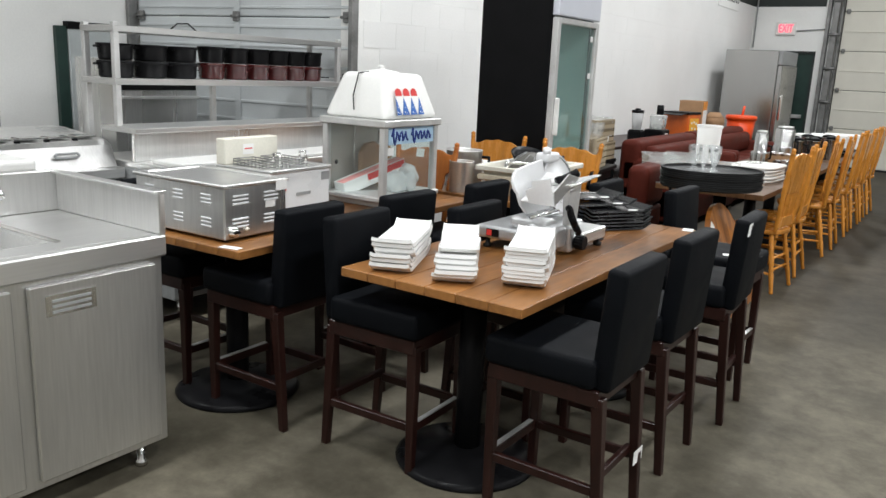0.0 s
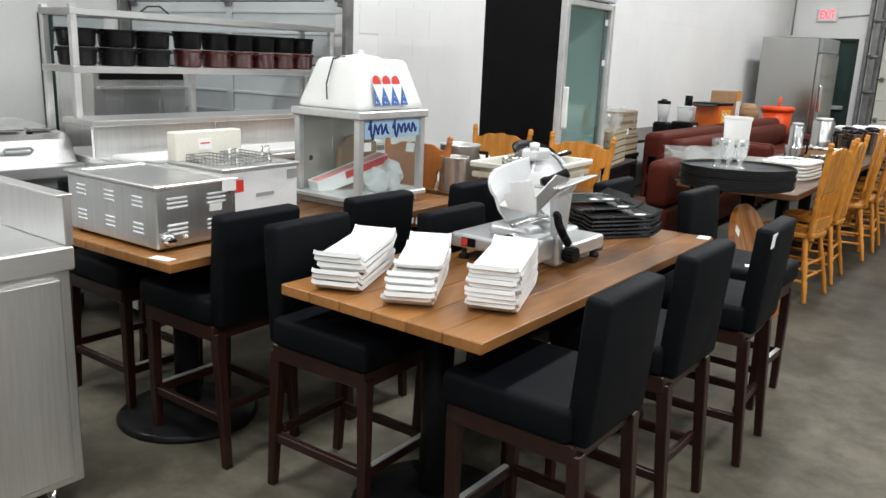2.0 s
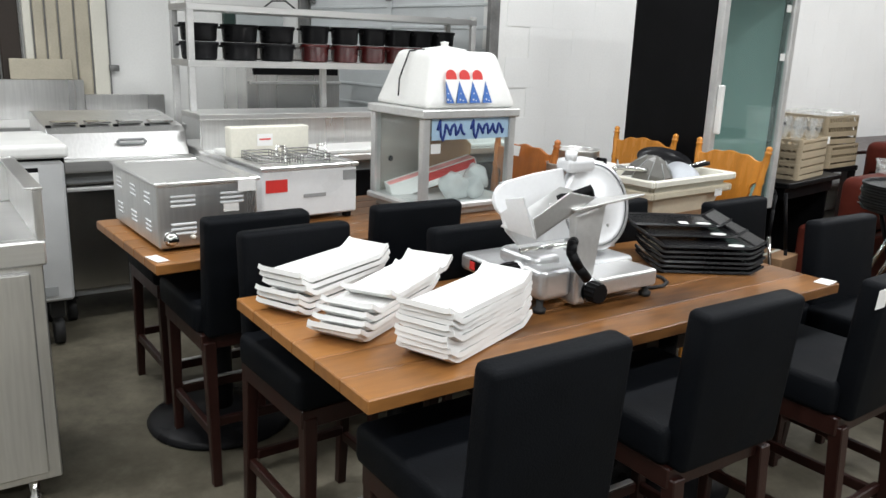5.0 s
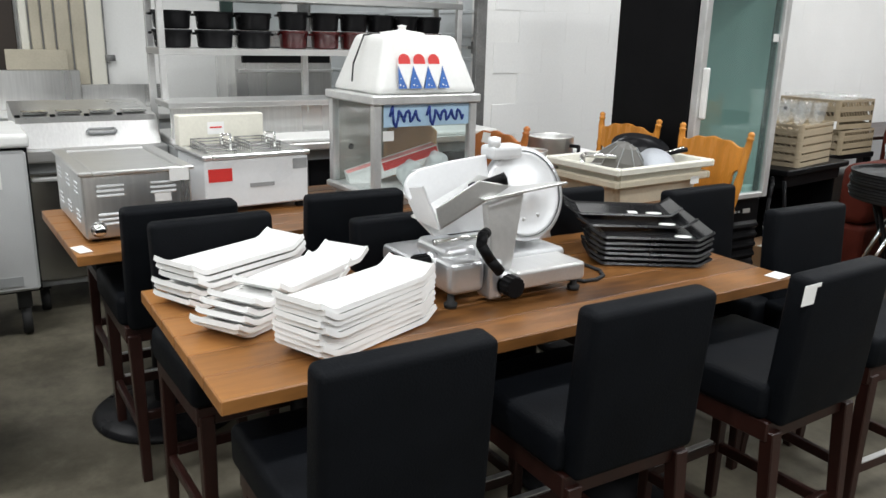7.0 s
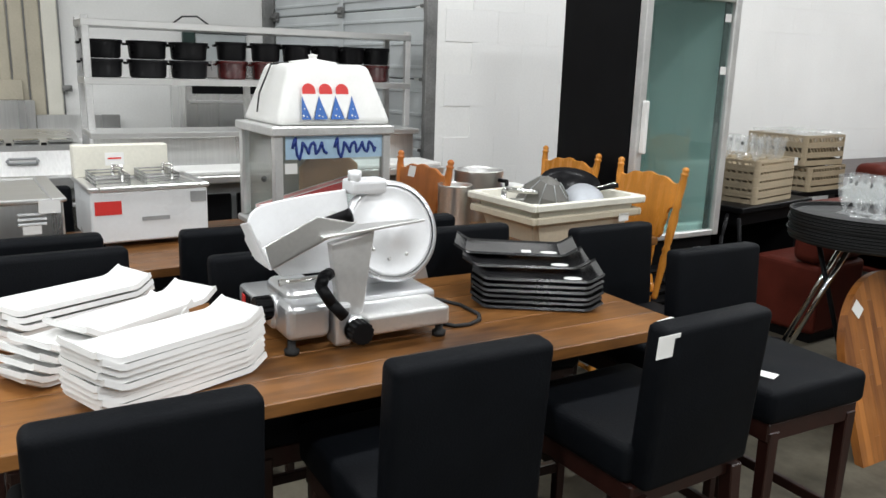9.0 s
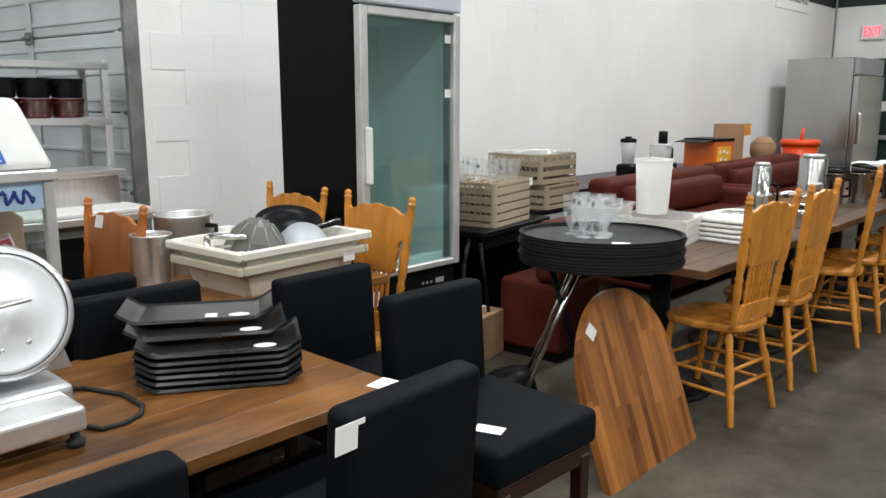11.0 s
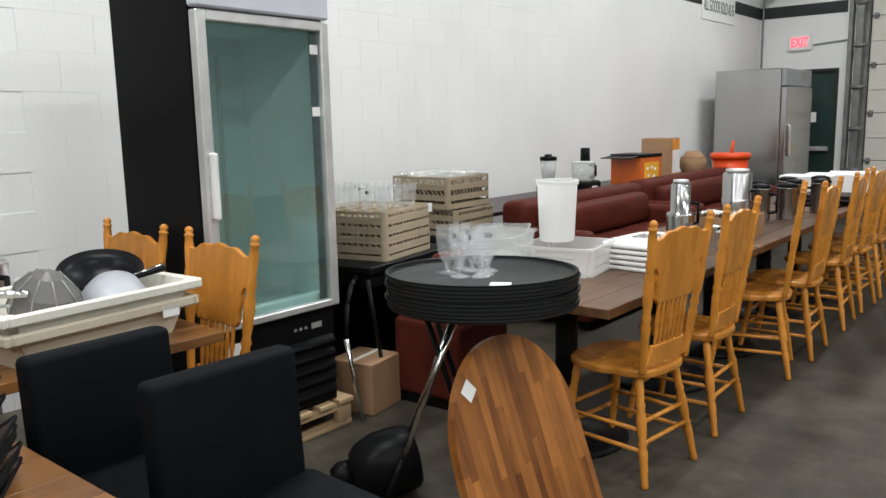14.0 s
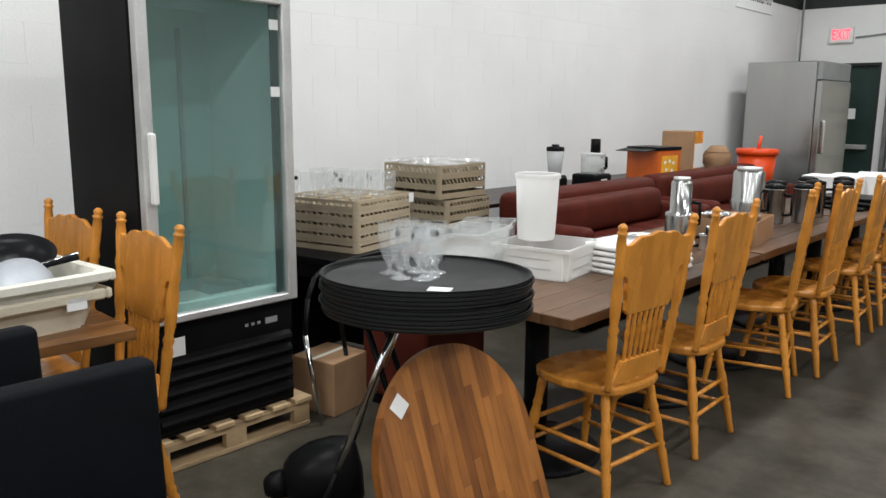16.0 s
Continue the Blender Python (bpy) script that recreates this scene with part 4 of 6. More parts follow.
# ---- snow cone machine ----
SX0, SX1, SY0, SY1, SZ0, SZ1 = -0.205, 0.21, -0.272, 0.225, 0.045, 0.447
sn = thing("snow_cone_machine", pose(-2.455, 3.80, TOP, 0, 0, 2), "snow cone machine, glass case with white domed top", "snow cone machine")
bm = bmesh.new()
box(bm, SX0 + 0.02, SY0 + 0.02, 0.0, SX1 - 0.02, SY1 - 0.02, 0.03, 0.004)
box(bm, SX0 - 0.012, SY0 - 0.012, 0.03, SX1 + 0.012, SY1 + 0.012, SZ0 + 0.012, 0.006)
part("base", bm, M_ALUF, sn)
for x, y in ((SX0, SY0), (SX1 - 0.035, SY0), (SX0, SY1 - 0.035), (SX1 - 0.035, SY1 - 0.035)):
    boxpart("corner_post", (x, y, SZ0 + 0.012, x + 0.035, y + 0.035, SZ1 - 0.03), M_ALUF, sn, 0.004)
boxpart("top_frame", (SX0 - 0.012, SY0 - 0.012, SZ1 - 0.03, SX1 + 0.012, SY1 + 0.012, SZ1 + 0.006), M_ALUF, sn, 0.005)
for c in ((SX0 + 0.035, SY0 + 0.012, SZ0 + 0.012, SX1 - 0.035, SY0 + 0.016, SZ1 - 0.03), (SX1 - 0.016, SY0 + 0.035, SZ0 + 0.012, SX1 - 0.012, SY1 - 0.035, SZ1 - 0.03), (SX0 + 0.035, SY1 - 0.016, SZ0 + 0.012, SX1 - 0.035, SY1 - 0.012, SZ1 - 0.03)):
    o = boxpart("glass_pane", c, M_GLASS, sn)
    o.visible_shadow = False
g = bmesh.new()
bmesh.ops.create_cube(g, size=1)
for v in g.verts:
    k = 0.68 if v.co.z > 0 else 1.0
    v.co = Vector((-0.01 + v.co.x * (SX1 - SX0 - 0.0) * k, -0.005 + v.co.y * (SY1 - SY0 - 0.0) * k, SZ1 + 0.006 + (v.co.z + 0.5) * 0.235))
bmesh.ops.bevel(g, geom=[e for e in g.edges], offset=0.035, segments=4, profile=0.6, affect="EDGES")
bm = bmesh.new()
merge(bm, g)
part("dome", bm, M_WHITE, sn, "white moulded plastic dome", smooth=True)
bm = bmesh.new()
lathe(bm, [(0, 0), (0.10, 0), (0.095, 0.014), (0.04, 0.022), (0.016, 0.026), (0.016, 0.034), (0.02, 0.042), (0, 0.046)], 28, Matrix.Translation((-0.01, -0.02, SZ1 + 0.234)))
part("lid", bm, M_WHITE, sn, "white lid with a small knob")
bm = bmesh.new()
tube(bm, [(-0.02, -0.12, SZ1 + 0.243), (-0.03, -0.19, SZ1 + 0.235), (-0.02, -0.245, SZ1 + 0.12), (0.0, -0.262, SZ1 + 0.05)], 0.0036, 8)
part("cord", bm, M_RUBBER, sn, "black cord")
# decals on the sloping front of the dome
face = Matrix.Translation((SX1 + 0.001, 0.0, SZ1 + 0.006)) @ pose(0, 0, 0, 0, -15.8, 0) @ Matrix(((0, 0, 1, 0.0015), (1, 0, 0, 0), (0, 1, 0, 0), (0, 0, 0, 1)))
for k in range(4):
    y0 = -0.150 + 0.070 * k
    if k < 3:
        bm = bmesh.new()
        slab(bm, [(y0, 0.128), (y0 + 0.070, 0.128), (y0 + 0.070, 0.114), (y0 + 0.035, 0.028), (y0, 0.114)], 0.0012, face)
        part("cone_decal", bm, M_PAPER, sn)
        bm = bmesh.new()
        slab(bm, [(y0 + 0.060, 0.125), (y0 + 0.060, 0.140)] + [(y0 + 0.033 + 0.027 * math.cos(a * math.pi / 12), 0.140 + 0.026 * math.sin(a * math.pi / 12)) for a in range(1, 12)] + [(y0 + 0.006, 0.140), (y0 + 0.006, 0.125)], 0.0016, face)
        part("ice_decal", bm, M_REDP, sn, "red rounded decal")
    bm = bmesh.new()
    slab(bm, [(y0 - (0.028 if k else 0.008), 0.026), (y0 + (0.030 if k < 3 else 0.024), 0.026), (y0 + 0.002, 0.118)], 0.0019, face)
    part("triangle_decal", bm, M_BLUEP, sn, "dark blue triangle decal")
    bm = bmesh.new()
    for dx, dz, r in ((-0.006, 0.040, 0.0045), (0.008, 0.036, 0.003), (0.001, 0.066, 0.003)):
        lathe(bm, [(0, 0), (r, 0), (0, 0.0004)], 8, face @ Matrix.Translation((y0 + dx + (0.006 if k == 0 else 0), dz, 0.002)))
    part("snow_dots", bm, M_PAPER, sn)
# blue name strip drawn as plain strokes
boxpart("name_strip", (SX1 - 0.0118, SY0 + 0.048, SZ1 - 0.120, SX1 - 0.0098, SY1 - 0.036, SZ1 - 0.031), M_SKYP, sn, label="pale blue strip with dark blue brush strokes")
M_DEEP = mat("deep_blue_print", (0.02, 0.05, 0.26), 0.5, var=0.05)
for y0, n, h in ((0.075, 26, 0.022), (0.25, 34, 0.020)):
    bm = bmesh.new()
    run = []
    for i in range(n):
        up = 1.9 if i < 6 else 1.0
        run.append((SX1 - 0.0085, SY0 + y0 + 0.0056 * i + 0.004 * math.sin(i * 1.3), SZ1 - 0.078 + h * up * math.sin(i * 0.95)))
    tube(bm, run, 0.0056, 6)
    part("stroke", bm, M_DEEP, sn)
boxpart("paper_tag", (SX1 - 0.0112, SY0 + 0.045, SZ1 - 0.175, SX1 - 0.0098, SY0 + 0.095, SZ1 - 0.135), M_PAPER, sn)
M_BAG = clear("crumpled_film", (0.9, 0.92, 0.92), 0.3, 0.5)
# sliding rear doors with finger holes
M_REAR = clear("grey_rear_panel", (0.70, 0.69, 0.65), 0.2, 0.30, (0.56, 0.55, 0.50))
for y0, y1, hole in ((SY0 + 0.036, -0.02, SY0 + 0.10), (-0.022, SY1 - 0.036, SY1 - 0.10)):
    xx = SX0 + (0.010 if y0 < -0.1 else 0.018)
    pane = boxpart("rear_door", (xx, y0, SZ0 + 0.012, xx + 0.004, y1, SZ1 - 0.031), M_REAR, sn, label="greyish sliding rear door")
    bm = bmesh.new()
    lathe(bm, [(0, 0), (0.013, 0), (0.013, 0.0012), (0, 0.0012)], 16, pose(xx + 0.0042, hole, 0.20, 0, 90, 0))
    part("finger_hole", bm, M_BLACK, pane)
# what lies in the case
bx = thing("carton", pose(-2.505, 3.77, TOP + 0.130, 17, 0, -16), "long white and red printed carton in the glass case", "carton")
boxpart("box_body", (-0.05, -0.22, -0.035, 0.05, 0.20, 0.035), M_PAPER, bx, 0.003)
boxpart("red_panel", (0.0502, -0.06, -0.004, 0.0518, 0.195, 0.032), M_REDP, bx, label="red printed side band")
boxpart("top_band", (-0.02, -0.215, 0.0352, 0.045, 0.195, 0.0365), mat("faded_red_print", (0.75, 0.30, 0.28), 0.5, var=0.3, scale=14), bx)
for k, (bxx, byy, bzz, br) in enumerate(((-2.335, 3.77, 0.107, 0.062), (-2.325, 3.86, 0.100, 0.050), (-2.35, 3.90, 0.145, 0.05))):
    g = bmesh.new()
    bmesh.ops.create_icosphere(g, subdivisions=3, radius=br)
    for v in g.verts:
        v.co += v.normal * 0.024 * noise.noise(v.co * 26 + Vector((k * 3.1, 0, 0)))
        v.co.z = max(v.co.z * 1.05, -0.047)
    bm = bmesh.new()
    merge(bm, g)
    if k == 0:
        bag = tagged(part("plastic_bag", bm, M_BAG, smooth=True), "crumpled clear plastic bag in the glass case", "plastic bag")
        bag.matrix_basis = pose(bxx, byy, TOP + bzz)
    else:
        part("bag_fold", bm, M_BAG, bag, smooth=True).matrix_basis = pose(bxx + 2.335, byy - 3.77, bzz - 0.107)
bm = bmesh.new()
hump = [(-0.10, 0.0), (0.17, 0.0), (0.175, 0.20), (0.13, 0.235), (0.06, 0.222), (0.02, 0.245), (-0.05, 0.238), (-0.095, 0.19)]
slab(bm, hump, 0.035, pose(0, 0, 0, 90, 0, 90), 0.01)
bd = tagged(part("cardboard_piece", bm, M_CARD), "brown cardboard piece at the back of the case", "cardboard")
bd.matrix_basis = pose(-2.61, 3.86, TOP + 0.058)


# ---- glass-door merchandiser on its pallet ----
FX0, FX1, FY0, FY1 = -2.85, -2.29, 5.375, 6.05
pa = thing("pallet", pose(-2.55, 5.735, 0), "pale pine wooden pallet under the merchandiser", "pallet")
for yy in (-0.34, -0.20, -0.06, 0.08, 0.22, 0.34):
    boxpart("deck_board", (-0.29, yy - 0.045, 0.118, 0.30, yy + 0.045, 0.14), M_PINE, pa, 0.003)
for xx in (-0.27, 0.0, 0.262):
    boxpart("stringer", (xx - 0.018, -0.385, 0.02, xx + 0.018, -0.30, 0.118), M_PINE, pa, 0.003)
    boxpart("stringer", (xx - 0.018, -0.05, 0.02, xx + 0.018, 0.05, 0.118), M_PINE, pa, 0.003)
    boxpart("stringer", (xx - 0.018, 0.30, 0.02, xx + 0.018, 0.385, 0.118), M_PINE, pa, 0.003)
    boxpart("stringer_top", (xx - 0.0182, -0.385, 0.085, xx + 0.0182, 0.385, 0.1178), M_PINE, pa, 0.003)
for xx in (-0.25, 0.245):
    boxpart("bottom_board", (xx - 0.04, -0.385, 0.0, xx + 0.04, 0.385, 0.02), M_PINE, pa, 0.003)

fg = thing("glass_door_fridge", pose(0, 0, 0.14), "tall black glass-door drinks fridge, empty and unlit", "fridge")
Z0, Z1 = 0.0, 1.95
for nm, c in (("side_panel", (FX0, FY0, Z0, FX1, FY0 + 0.045, Z1)), ("side_panel", (FX0, FY1 - 0.045, Z0, FX1, FY1, Z1)), ("back_panel", (FX0, FY0 + 0.045, Z0, FX0 + 0.04, FY1 - 0.045, Z1)), ("top_panel", (FX0 + 0.04, FY0 + 0.045, 1.74, FX1, FY1 - 0.045, Z1)), ("base_panel", (FX0 + 0.04, FY0 + 0.045, Z0, FX1, FY1 - 0.045, 0.455))):
    boxpart(nm, c, M_BLACK, fg, 0.003)
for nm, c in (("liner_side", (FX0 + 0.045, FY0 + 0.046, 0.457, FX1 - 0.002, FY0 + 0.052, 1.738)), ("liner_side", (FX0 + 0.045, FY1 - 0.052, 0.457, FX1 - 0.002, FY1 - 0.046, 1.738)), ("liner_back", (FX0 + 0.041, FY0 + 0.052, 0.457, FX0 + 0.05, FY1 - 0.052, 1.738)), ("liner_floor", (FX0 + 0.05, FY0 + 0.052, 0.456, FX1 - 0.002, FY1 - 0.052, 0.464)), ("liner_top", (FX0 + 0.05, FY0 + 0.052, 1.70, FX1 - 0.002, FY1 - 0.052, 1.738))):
    boxpart(nm, c, M_TEALSHADE if nm == "liner_back" else M_TEAL, fg, label="pale teal inner liner")
for yy in (FY0 + 0.20, FY1 - 0.20):
    bm = bmesh.new()
    box(bm, FX0 + 0.051, yy - 0.009, 0.50, FX0 + 0.062, yy + 0.009, 1.62)
    for k in range(7):
        box(bm, FX0 + 0.06, yy - 0.012, 0.56 + 0.15 * k, FX0 + 0.075, yy + 0.012, 0.575 + 0.15 * k)
    part("shelf_standard", bm, M_GREY, fg)
boxpart("inner_shelf", (FX0 + 0.08, FY0 + 0.07, 0.49, FX1 - 0.06, FY1 - 0.07, 0.50), M_POLY, fg)
boxpart("header", (FX1, FY0, 1.738, FX1 + 0.055, FY1, Z1), M_HEADER, fg, 0.008, "pale lilac blank header panel")
DXA, DXB = FX1 + 0.004, FX1 + 0.052
dr = boxpart("door_frame", (DXA, FY0 + 0.004, 0.468, DXB, FY0 + 0.05, 1.728), M_ALUF, fg, 0.005, "brushed aluminium door frame")
for c in ((DXA, FY1 - 0.05, 0.468, DXB, FY1 - 0.004, 1.728), (DXA, FY0 + 0.05, 1.688, DXB, FY1 - 0.05, 1.728), (DXA, FY0 + 0.05, 0.468, DXB, FY1 - 0.05, 0.50)):
    boxpart("door_frame", c, M_ALUF, fg, 0.005)
gp = boxpart("door_glass", (DXA + 0.02, FY0 + 0.05, 0.50, DXA + 0.026, FY1 - 0.05, 1.688), M_FGLASS, fg, label="greenish door glass")
gp.visible_shadow = False
boxpart("gasket", (DXA + 0.0045, FY1 - 0.085, 0.50, DXA + 0.015, FY1 - 0.0505, 1.688), M_BLACK, fg)
bm = bmesh.new()
box(bm, DXB, FY0 + 0.02, 0.93, DXB + 0.035, FY0 + 0.042, 1.19, 0.008, seg=2)
part("handle", bm, M_WHITE, fg, "pale moulded door handle")
for zz in (1.61, 1.345):
    boxpart("paper_tag", (DXA + 0.0265, FY1 - 0.10, zz - 0.02, DXA + 0.028, FY1 - 0.055, zz + 0.02), M_PAPER, fg)
gr = boxpart("grille", (FX1, FY0 + 0.01, 0.02, FX1 + 0.012, FY1 - 0.01, 0.455), M_BLACK, fg, 0.003, "black ventilation grille")
for k in range(5):
    bm = bmesh.new()
    slab(bm, [(0.0, 0.0), (0.020, 0.012), (0.024, 0.022), (0.018, 0.034), (0.0, 0.050)], FY1 - FY0 - 0.05, Matrix(((1, 0, 0, FX1 + 0.0122), (0, 0, 1, FY0 + 0.025), (0, 1, 0, 0.045 + 0.058 * k), (0, 0, 0, 1))), 0.002)
    part("louvre", bm, M_BLACK, fg)
boxpart("badge", (FX1 + 0.0125, FY1 - 0.15, 0.375, FX1 + 0.016, FY1 - 0.09, 0.40), M_ALUF, fg)
for k in range(3):
    boxpart("badge_mark", (FX1 + 0.0125, FY1 - 0.25 + 0.03 * k, 0.38, FX1 + 0.0145, FY1 - 0.235 + 0.03 * k, 0.392), M_GREY, fg)
boxpart("sticker", (FX1 + 0.0125, FY0 + 0.06, 0.30, FX1 + 0.014, FY0 + 0.15, 0.40), M_PAPER, fg, label="white square paper sticker")
boxpart("loose_sheet", (FX0 + 0.28, FY0 + 0.10, 0.5005, FX1 - 0.09, FY0 + 0.36, 0.503), M_PAPER, fg, label="loose white paper sheet")
boxpart("inner_ledge", (FX1 - 0.05, FY0 + 0.053, 0.4645, FX1 - 0.004, FY1 - 0.053, 0.53), M_TEAL, fg, 0.006)


# ---- glass racks on a black side table ----
st = thing("side_table", pose(-2.75, 6.70, 0, 0, 0, 8), "black side table with chrome splayed legs", "table")
boxpart("tabletop", (-0.34, -0.40, 0.68, 0.36, 0.42, 0.715), M_BLACK, st, 0.005)
boxpart("apron", (-0.30, -0.36, 0.60, 0.32, 0.38, 0.68), M_BLACK, st)
back = st.matrix_basis.inverted()
boxpart("rear_panel", (-0.32, -0.36, 0.02, -0.30, 0.40, 0.60), M_BLACK, st, 0.003)
boxpart("end_panel", (-0.30, 0.36, 0.02, 0.30, 0.38, 0.60), M_BLACK, st, 0.003)
for run, m, lab in ((((-2.42, 6.33, 0.665), (-2.32, 6.20, 0.655), (-2.28, 6.13, 0.58), (-2.265, 6.10, 0.42)), M_IRON, "black bent leg tube"), (((-2.265, 6.10, 0.42), (-2.215, 6.14, 0.015)), M_CHROME, "chrome lower leg"), (((-2.33, 6.32, 0.66), (-2.30, 6.36, 0.30), (-2.29, 6.40, 0.015)), M_IRON, "black bent leg tube")):
    bm = bmesh.new()
    tube(bm, [back @ Vector(p) for p in run], 0.011, 10)
    part("leg", bm, m, st, lab)


def rack_tier(h, base=False):
    """One tier of a lattice glass rack, 0.5 m square, joined into one mesh."""
    bm = bmesh.new()
    s, t = 0.25, 0.008
    for a in range(4):
        r = pose(0, 0, 0, 0, 0, 90 * a)
        box(bm, -s + 0.03, s - t, 0.0, s - 0.03, s, 0.022 if not base else h * 0.5, 0.0, r)
        box(bm, -s + 0.03, s - t, h - 0.016, s - 0.03, s, h - 0.001, 0.0, r)
        if not base:
            for k in range(11):
                xx = -s + 0.045 + k * 0.037
                box(bm, -0.004, s - t + 0.001, -0.026, 0.004, s - 0.001, 0.026, 0.0, r @ pose(xx + 0.014, 0, h / 2, 0, 38, 0))
        c = []
        for k in range(7):
            an = math.pi / 2 * k / 6
            c.append((s - 0.03 + 0.03 * math.cos(an), s - 0.03 + 0.03 * math.sin(an)))
        for k in range(5, -1, -1):
            an = math.pi / 2 * k / 5
            c.append((s - 0.03 + 0.022 * math.cos(an), s - 0.03 + 0.022 * math.sin(an)))
        slab(bm, c, h - 0.001, r)
    box(bm, -s + 0.02, -s + 0.02, 0.0, s - 0.02, s - 0.02, 0.005)
    for k in range(1, 5):
        d = -s + 0.1 * k
        box(bm, d - 0.002, -s + t, 0.005, d + 0.002, s - t, h * 0.7)
        box(bm, -s + t, d - 0.0019, 0.005, s - t, d + 0.0019, h * 0.69)
    return bm


def glass_mesh(kind):
    bm = bmesh.new()
    if kind == "goblet":
        lathe(bm, [(0.0, 0.0), (0.034, 0), (0.034, 0.003), (0.010, 0.009), (0.007, 0.022), (0.010, 0.034), (0.022, 0.052), (0.031, 0.078), (0.036, 0.115), (0.0375, 0.165), (0.0365, 0.1665), (0.0360, 0.164)], 24)
    else:
        lathe(bm, [(0.037, 0), (0.037, 0.006), (0.030, 0.05), (0.030, 0.125), (0.0, 0.125)], 18)
    me = bpy.data.meshes.new(kind)
    for f in bm.faces:
        f.smooth = True
    bm.to_mesh(me)
    bm.free()
    me.materials.append(M_DRINK)
    return me


G_GOB, G_INV = glass_mesh("goblet"), glass_mesh("inverted")


def glass(name, mesh, x, y, z, label, group, a=0, mark=False):
    o = new(name, mesh)
    o.matrix_basis = pose(x, y, z, 0, 0, a)
    o.visible_shadow = False
    tagged(o, label, "glass", group)
    if mark:
        bm = bmesh.new()
        lathe(bm, [(0, 0), (0.011, 0), (0.011, 0.002), (0, 0.002)], 12, pose(0.0355, 0, 0.135, 0, 90, 0))
        part("dark_mark", bm, M_BLACK, o, "small round dark mark")


def glass_rack(m, tiers, h, label, material):
    r = thing("glass_rack", m, label, "glass rack", "glass racks")
    proto = None
    for i in range(tiers):
        if i == 0 or proto is None:
            o = part("rack_tier", rack_tier(h, i == 0), material, r)
            proto = o if i else None
        else:
            o = share(proto, "rack_tier", Matrix(), r)
        o.matrix_basis = Matrix.Translation((0, 0, i * h))
    return r


R1 = pose(-2.69, 6.72, 0.715, 0, 0, 12)
glass_rack(R1, 5, 0.052, "stack of beige lattice glass rack tiers", M_SAND)
for i in range(5):
    for j in range(5):
        p = R1 @ Vector((-0.2 + 0.1 * i, -0.2 + 0.1 * j, 0.235))
        if (i * 3 + j) % 3 != 1:
            glass("stemmed_glass", G_GOB, p.x, p.y, p.z - 0.02, "clear stemmed beer glass standing in the rack", "rack glasses", 40 * i + 25 * j, (i + j) % 3 == 0)
label_card("paper_tag", R1 @ pose(0.252, 0.235, 0.235, 90, 0, 90), 0.045, 0.05, "small white paper tag on a glass rack corner", group="price tags")
tb2 = thing("low_stand", pose(-3.16, 7.91, 0), "black low stand under the glass racks", "stand")
boxpart("shelf_top", (-0.28, -0.28, 0.62, 0.28, 0.28, 0.66), M_BLACK, tb2, 0.004)
for x in (-0.25, 0.25):
    for y in (-0.25, 0.25):
        boxpart("leg", (x - 0.02, y - 0.02, 0, x + 0.02, y + 0.02, 0.62), M_BLACK, tb2)
glass_rack(pose(-3.13, 7.93, 0.66, 0, 0, 5), 3, 0.06, "olive lattice glass rack under another rack", M_BEIGE)
R2 = pose(-3.15, 7.90, 0.846, 0, 0, 2)
glass_rack(R2, 3, 0.072, "olive lattice glass rack full of upturned glasses", M_BEIGE)
for i in range(5):
    for j in range(5):
        p = R2 @ Vector((-0.2 + 0.1 * i, -0.2 + 0.1 * j, 0.115))
        glass("upturned_glass", G_INV, p.x, p.y, p.z, "clear glass upside down in the rack", "upturned glasses")


# ---- bar trays on a folding stand ----
TC, TR = (-1.215, 5.775), 37
ts = thing("tray_stand", pose(-1.40, TC[1] - 0.01, 0, 0, 0, 36), "folding tray stand with chrome crossed legs", "tray stand")
# black leg pair and lower ends: shade under the trays put into the colour
for sy in (-0.11, 0.11):
    for a, b in (((-0.05, 0.77), (0.18, 0.02)), ((0.07, 0.77), (-0.22, 0.02))):
        bm = bmesh.new()
        off = 0.012 if a[0] < 0 else -0.012
        mid = tuple(a[i] + (b[i] - a[i]) * 0.72 for i in (0, 1))
        rod(bm, (a[0], sy + off, a[1]), (mid[0], sy + off, mid[1]), 0.011, seg=10)
        part("leg", bm, M_CHROME if a[0] > 0 else M_IRON, ts, "chrome tubular leg" if a[0] > 0 else "tubular leg coloured black for shade")
        bm = bmesh.new()
        rod(bm, (mid[0], sy + off, mid[1]), (b[0], sy + off, b[1]), 0.0125, seg=10)
        part("leg_dark_end", bm, M_BLACK, ts, "lower leg, black where it goes into shade")
for xx, zz in ((-0.05, 0.775), (0.07, 0.775), (-0.22, 0.025), (0.18, 0.025)):
    bm = bmesh.new()
    rod(bm, (xx, -0.13, zz), (xx, 0.13, zz), 0.012, seg=10)
    part("cross_bar", bm, M_CHROME if zz > 0.5 else M_BLACK, ts)
for yy in (-0.08, 0.08):
    boxpart("strap", (-0.16, yy - 0.025, 0.786, 0.16, yy + 0.025, 0.789), M_BLACK, ts)
bm = bmesh.new()
lathe(bm, [(0, 0), (0.93, 0), (0.985, 0.006), (1.0, 0.019), (0.985, 0.0195), (0.965, 0.0065), (0.0, 0.0045)], 56, None, 0.335, 0.285)
tray0 = tagged(part("bar_tray", bm, mat("black_tray_rubber", (0.011, 0.0115, 0.0115), 0.55, var=0.15, scale=10, bump=0.2, bscale=300)), "oval black non-slip waiter tray in a stack", "tray", "waiter trays")
bm = bmesh.new()
